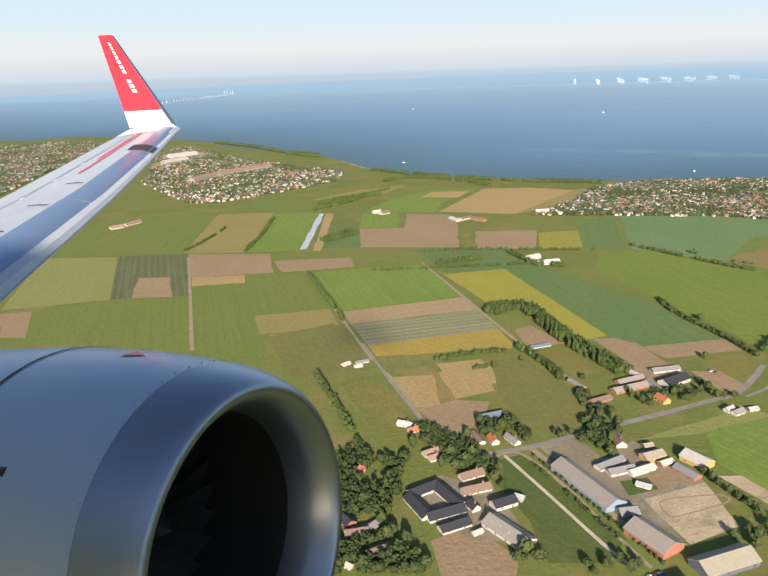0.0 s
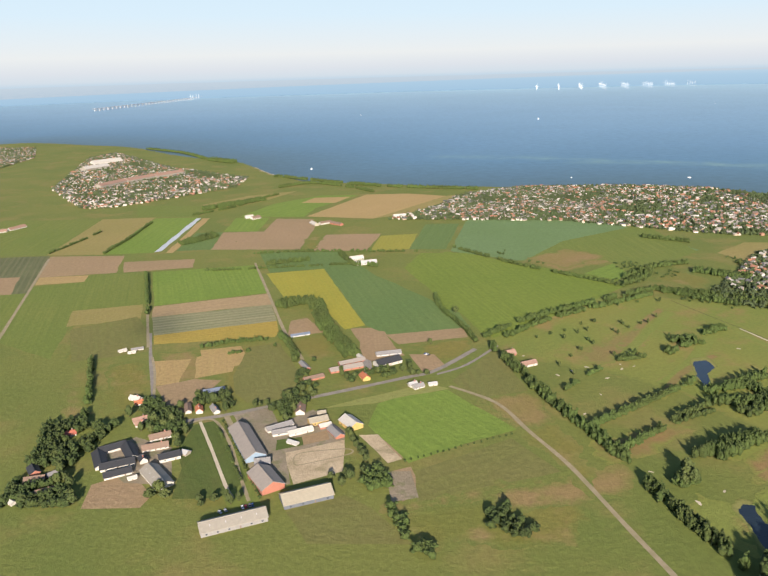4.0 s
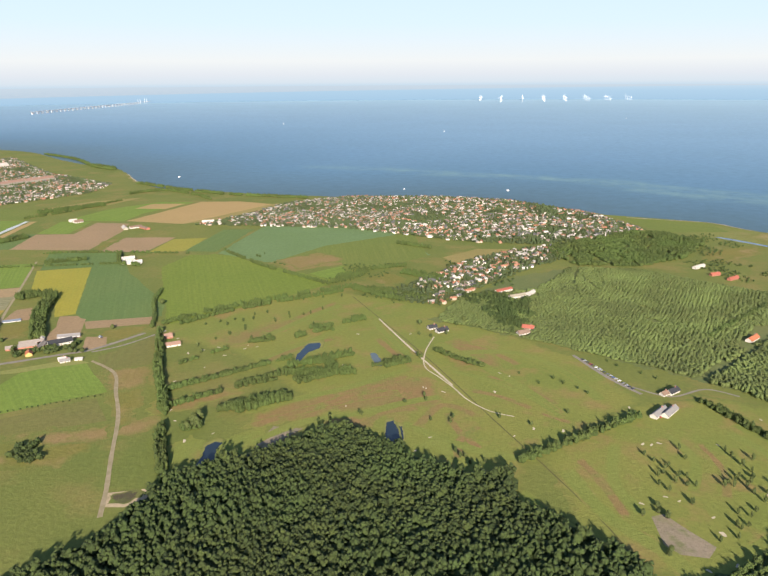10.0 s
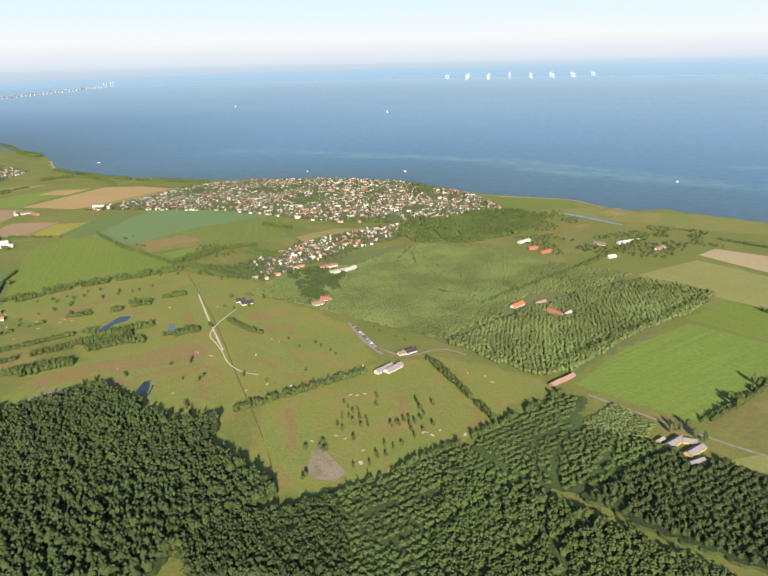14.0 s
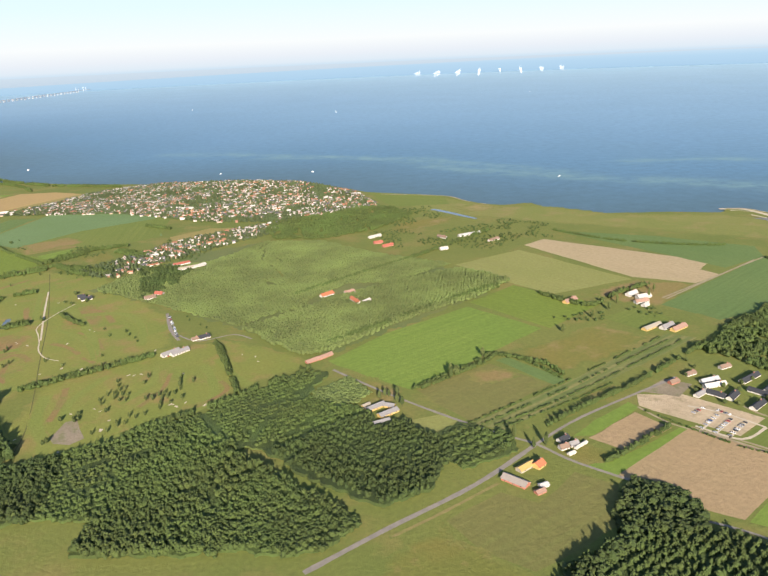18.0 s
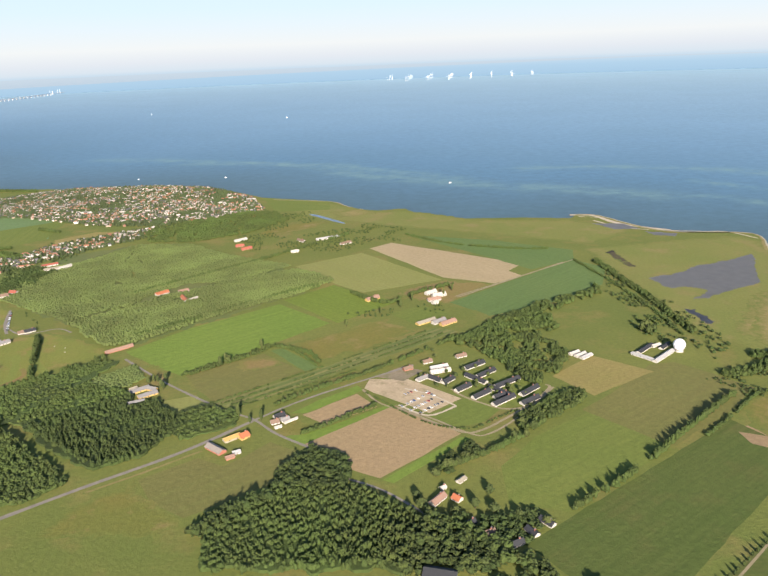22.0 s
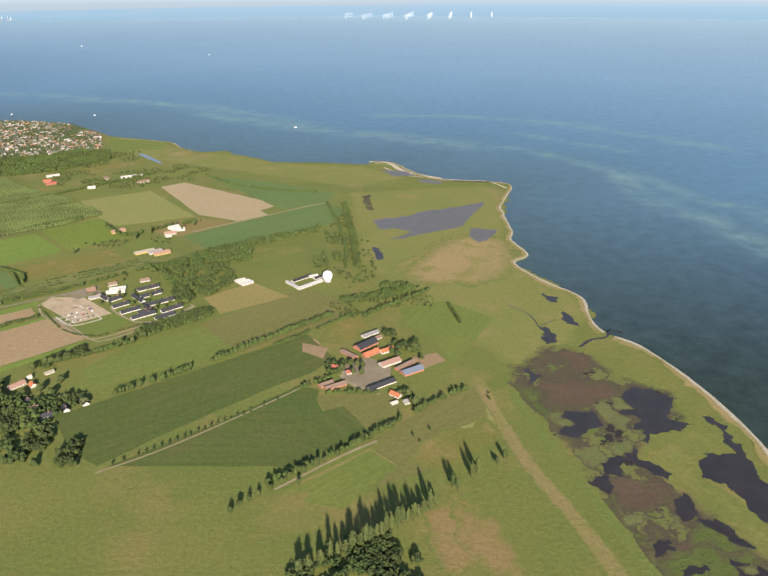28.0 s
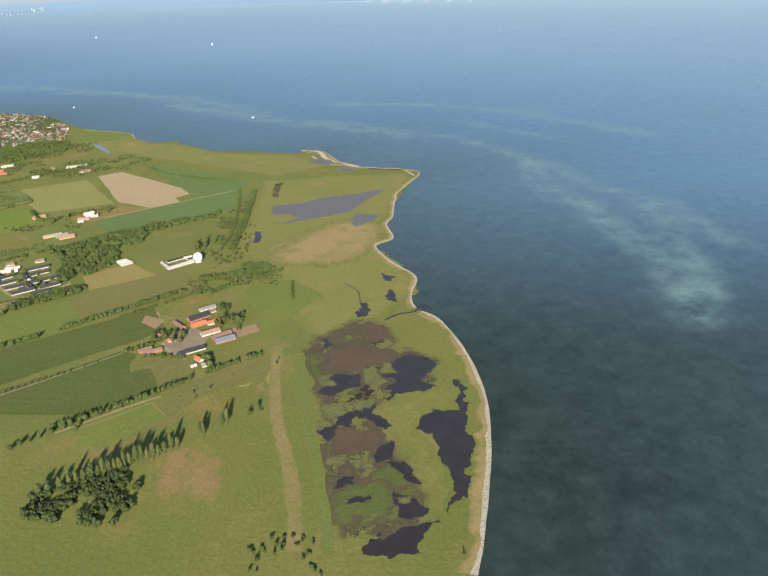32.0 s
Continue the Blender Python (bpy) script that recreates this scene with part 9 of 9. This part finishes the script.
# ---- the airliner's wing and engine ----
def aircraft():
    """The parts of the airliner that carry past the window: left wing, winglet and engine, where they stand at the start."""
    spot = pose(0, 0, 117.26, 0, 0, -25.56)
    skin = plain_mat("wing_skin", (0.42, 0.45, 0.47), (0.38, 0.41, 0.43), 0.8, 0.38)
    slat_m = plain_mat("polished_slat", (0.22, 0.30, 0.42), (0.20, 0.28, 0.39), 0.5, 0.32, 0.55)
    cowl_m = plain_mat("cowl_paint", (0.37, 0.44, 0.53), (0.34, 0.41, 0.50), 0.7, 0.3)
    lip_m = plain_mat("bare_metal_lip", (0.30, 0.33, 0.38), (0.26, 0.29, 0.34), 0.8, 0.33, 0.9)
    # near-black on duct, spinner and blades puts the intake's shade into the colour
    duct_m = plain_mat("intake_shade_black", (0.014, 0.014, 0.015), (0.010, 0.010, 0.010), 1.5, 0.5)
    red_m = plain_mat("red_paint", (0.72, 0.035, 0.045), (0.66, 0.03, 0.04), 0.6, 0.35)
    white_m = plain_mat("gloss_white", (0.85, 0.85, 0.85), (0.80, 0.80, 0.80), 0.6, 0.3)
    dark_m = plain_mat("dark_seal_fan_shade", (0.04, 0.04, 0.045), (0.03, 0.03, 0.03), 2.0, 0.6)

    # stations of the wing: y, leading x and z, trailing x and z
    stations = [(2.0, -6.4, -3.40, -12.6, -3.55), (5.9, -8.5, -2.79, -12.9, -3.02), (10.0, -10.63, -2.28, -13.77, -2.40), (12.5, -11.93, -1.90, -14.5, -1.98), (15.3, -13.38, -1.40, -15.2, -1.44)]
    profile = [(0.0, 0.0), (0.02, 0.035), (0.08, 0.062), (0.2, 0.078), (0.4, 0.075), (0.7, 0.04), (1.0, 0.004), (1.0, -0.004), (0.6, -0.02), (0.25, -0.022), (0.05, -0.006)]

    def point(y, u, lift=0.0):
        for (ya, xa, za, ta, wa), (yb, xb, zb, tb, wb) in zip(stations[:-1], stations[1:]):
            if y <= yb or yb == stations[-1][0]:
                k = (y - ya) / (yb - ya)
                lx, lz, tx, tz = xa + (xb - xa) * k, za + (zb - za) * k, ta + (tb - ta) * k, wa + (wb - wa) * k
                ch = lx - tx
                h = np.interp(u, [0, 0.02, 0.08, 0.2, 0.4, 0.7, 1.0], [0, 0.035, 0.062, 0.078, 0.075, 0.04, 0.004]) * ch * 0.9
                return Vector((lx + (tx - lx) * u, y, lz + (tz - lz) * u + h + lift))

    plane = tagged(new("airliner"), "pale airliner in flight with red winglet and grey jet engine", "aircraft")
    plane.matrix_basis = spot
    bm = bmesh.new()
    rows = []
    for y, lx, lz, tx, tz in stations:
        ch = lx - tx
        rows.append([bm.verts.new((lx + (tx - lx) * u, y, lz + (tz - lz) * u + h * ch * 0.9)) for u, h in profile])
    for a, b in zip(rows[:-1], rows[1:]):
        for k in range(len(profile)):
            j = (k + 1) % len(profile)
            bm.faces.new((a[k], a[j], b[j], b[k]))
    bm.faces.new(rows[-1])
    bmesh.ops.recalc_face_normals(bm, faces=bm.faces[:])
    wing = part_bm("wing", bm, skin, plane, "grey painted wing")

    def strip(name, y0, y1, u0, u1, mat, lift, label="", n=10, skew=0.0):
        verts, faces = [], []
        for i in range(n + 1):
            y = y0 + (y1 - y0) * i / n
            for j in range(5):
                verts.append(point(y + skew * (j / 4), u0 + (u1 - u0) * j / 4, lift))
            if i:
                for j in range(4):
                    q = 5 * i + j
                    faces.append((q - 5, q - 4, q + 1, q))
        ob = part(name, verts, faces, mat, wing, label)
        for p in ob.data.polygons:
            p.use_smooth = True
        return ob

    for y0, y1 in ((2.2, 6.2), (6.23, 9.4), (9.43, 12.3), (12.33, 15.1)):
        strip("slat", y0, y1, 0.0, 0.27, slat_m, 0.012, "polished leading-edge slat")
    strip("slat_end_gap", 12.9, 13.35, 0.02, 0.34, dark_m, 0.018, "black rubber seal across the slat")
    strip("aileron", 8.8, 14.3, 0.72, 0.99, skin, 0.012)
    strip("spoiler", 5.0, 8.7, 0.58, 0.72, skin, 0.014)
    for y in (6.4, 7.6, 9.0, 10.4):
        strip("panel_seam", y, y + 0.05, 0.3, 0.46, dark_m, 0.016, n=2)
    for y in (7.2, 8.4, 9.6, 10.8, 12.0):
        strip("access_cap", y, y + 0.12, 0.66, 0.7, white_m, 0.02, "small white access cap", n=2)
    strip("red_stripe", 11.2, 15.1, 0.5, 0.535, red_m, 0.017, "thin red walkway line")
    strip("red_stripe", 12.4, 15.1, 0.57, 0.60, red_m, 0.017, "thin red walkway line")
    strip("tip_fairing", 14.6, 15.28, 0.05, 0.98, white_m, 0.02, "white wing tip fairing")

    # winglet: from the tip upwards, leaning outwards
    foot_l, foot_t, head_l, head_t = Vector((-13.6, 15.35, -1.32)), Vector((-15.25, 15.4, -1.38)), Vector((-16.68, 16.6, 1.16)), Vector((-17.22, 16.6, 1.16))

    def blade_part(name, a, b, mat, thick, parent, label="", c0=0.0, c1=1.0):
        verts = []
        for u in (a, b):
            lead, trail = foot_l.lerp(head_l, u), foot_t.lerp(head_t, u)
            for k, w in ((c0, 0.1), (c0 + 0.12 * (c1 - c0), 0.7), (c0 + 0.4 * (c1 - c0), 1.0), (c1, 0.1)):
                p = lead.lerp(trail, k)
                verts += [p + Vector((0, -thick * w, 0)), p + Vector((0, thick * w, 0))]
        faces = []
        for k in range(3):
            i = 2 * k
            faces += [(i, i + 2, i + 10, i + 8), (i + 1, i + 9, i + 11, i + 3)]
        faces += [(0, 8, 9, 1), (6, 7, 15, 14), (0, 1, 3, 2), (2, 3, 5, 4), (4, 5, 7, 6), (8, 10, 11, 9), (10, 12, 13, 11), (12, 14, 15, 13)]
        return part(name, verts, faces, mat, parent, label)

    blade_part("winglet", 0.17, 1.0, red_m, 0.05, wing, "tall red blended winglet")
    blade_part("winglet_foot", 0.0, 0.17, white_m, 0.055, wing, "white winglet foot")
    blade_part("winglet_edge", 0.02, 0.99, lip_m, 0.03, wing, "bare metal leading edge", -0.05, 0.06)
    for k in range(11):
        if k != 7:
            u = 0.90 - 0.052 * k
            blade_part("lettering_bar", u - 0.02, u + 0.016, white_m, 0.062, wing, c0=0.30, c1=0.62)

    # the hull that the window sits in
    bm = bmesh.new()
    rings = []
    for x, r, dz in ((-20.0, 0.9, 0.7), (-15.0, 1.7, 0.15), (-12.0, 1.88, 0.0), (4.0, 1.88, 0.0), (7.0, 1.75, -0.1), (9.0, 1.25, -0.35), (10.4, 0.5, -0.6), (10.7, 0.05, -0.65)):
        rings.append([bm.verts.new((x, r * math.cos(6.2832 * k / 40), r * math.sin(6.2832 * k / 40) + dz)) for k in range(40)])
    for a, b in zip(rings[:-1], rings[1:]):
        for k in range(40):
            bm.faces.new((a[k], a[(k + 1) % 40], b[(k + 1) % 40], b[k]))
    bmesh.ops.recalc_face_normals(bm, faces=bm.faces[:])
    part_bm("fuselage", bm, white_m, plane).matrix_basis = Matrix.Translation((0, -2.35, -0.25)) @ Matrix.Rotation(radians(-2), 4, "Y")

    # engine
    seat = Matrix.Translation((-2.33, 2.98, -2.74)) @ Matrix.Rotation(radians(-7), 4, "Y")

    def turned(name, curve, mat, parent, label="", seg=72):
        bm = bmesh.new()
        rings = []
        for x, r in curve:
            ring = []
            for k in range(seg):
                a = 6.28318 * k / seg
                flat = 1.0 if math.sin(a) > -0.3 else 1.0 - 0.05 * (-0.3 - math.sin(a))
                ring.append(bm.verts.new((x, r * math.cos(a), r * flat * math.sin(a))))
            rings.append(ring)
        for a, b in zip(rings[:-1], rings[1:]):
            for k in range(seg):
                bm.faces.new((a[k], a[(k + 1) % seg], b[(k + 1) % seg], b[k]))
        bmesh.ops.recalc_face_normals(bm, faces=bm.faces[:])
        return part_bm(name, bm, mat, parent, label)

    eng = turned("engine_cowl", [(-0.36, 1.105), (-0.6, 1.135), (-1.0, 1.165), (-1.6, 1.175), (-2.4, 1.14), (-3.3, 1.02), (-4.0, 0.86)], cowl_m, plane, "pale blue-grey engine cowl")
    eng.matrix_basis = seat
    turned("intake_lip", [(-0.355, 1.108), (-0.2, 1.075), (-0.08, 1.03), (-0.02, 0.99), (0.0, 0.955), (-0.02, 0.915), (-0.08, 0.87), (-0.2, 0.825), (-0.36, 0.795)], lip_m, eng, "bare metal intake lip")
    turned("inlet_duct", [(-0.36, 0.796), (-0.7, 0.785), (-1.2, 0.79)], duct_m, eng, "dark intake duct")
    # disc coloured near-black as well, standing in for shade deep in the intake
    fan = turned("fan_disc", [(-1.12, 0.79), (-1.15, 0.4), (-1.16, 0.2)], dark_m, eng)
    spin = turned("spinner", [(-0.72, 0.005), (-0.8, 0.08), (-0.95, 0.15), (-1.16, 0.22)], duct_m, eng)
    for k in range(24):
        a = radians(15 * k)
        verts = []
        for r, w in ((0.2, 0.05), (0.5, 0.07), (0.78, 0.09)):
            for s in (-1, 1):
                verts.append((-1.06 + 0.05 * s, r * math.cos(a) - s * w * math.sin(a), r * math.sin(a) + s * w * math.cos(a)))
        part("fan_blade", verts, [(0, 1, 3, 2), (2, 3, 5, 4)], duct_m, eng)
    seam = turned("cowl_seam", [(-1.5, 1.179), (-1.515, 1.181), (-1.53, 1.179)], dark_m, eng)
    for k in range(60):
        a = radians(6 * k)
        part("rivet", *box(-0.385, -0.375, 1.110 * math.cos(a) - 0.003, 1.110 * math.cos(a) + 0.003, 1.112 * math.sin(a) - 0.004, 1.112 * math.sin(a) + 0.004), cowl_m, eng)
    part("vent", *box(-1.05, -0.95, -0.82, -0.76, 0.80, 0.86), dark_m, eng)
    part("red_mark", [(-0.95, 0.12, 1.162), (-0.8, 0.2, 1.138), (-0.95, 0.28, 1.132)], [(0, 1, 2)], red_m, eng, "small red warning triangle")
    verts = []
    for x, y, z, w in ((-1.55, -0.35, 1.13, 0.02), (-2.1, -0.3, 1.24, 0.25), (-3.2, -0.2, 1.32, 0.42), (-4.6, 0.0, 1.30, 0.5)):
        verts += [(x, y - w, z - 0.25), (x, y - 0.4 * w, z), (x, y + 0.4 * w, z), (x, y + w, z - 0.25)]
    faces = []
    for k in range(3):
        for j in range(3):
            q = 4 * k + j
            faces.append((q, q + 1, q + 5, q + 4))
    ob = part("pylon_fairing", verts, faces, cowl_m, eng, "smooth pylon fairing")
    for p in ob.data.polygons:
        p.use_smooth = True


aircraft()
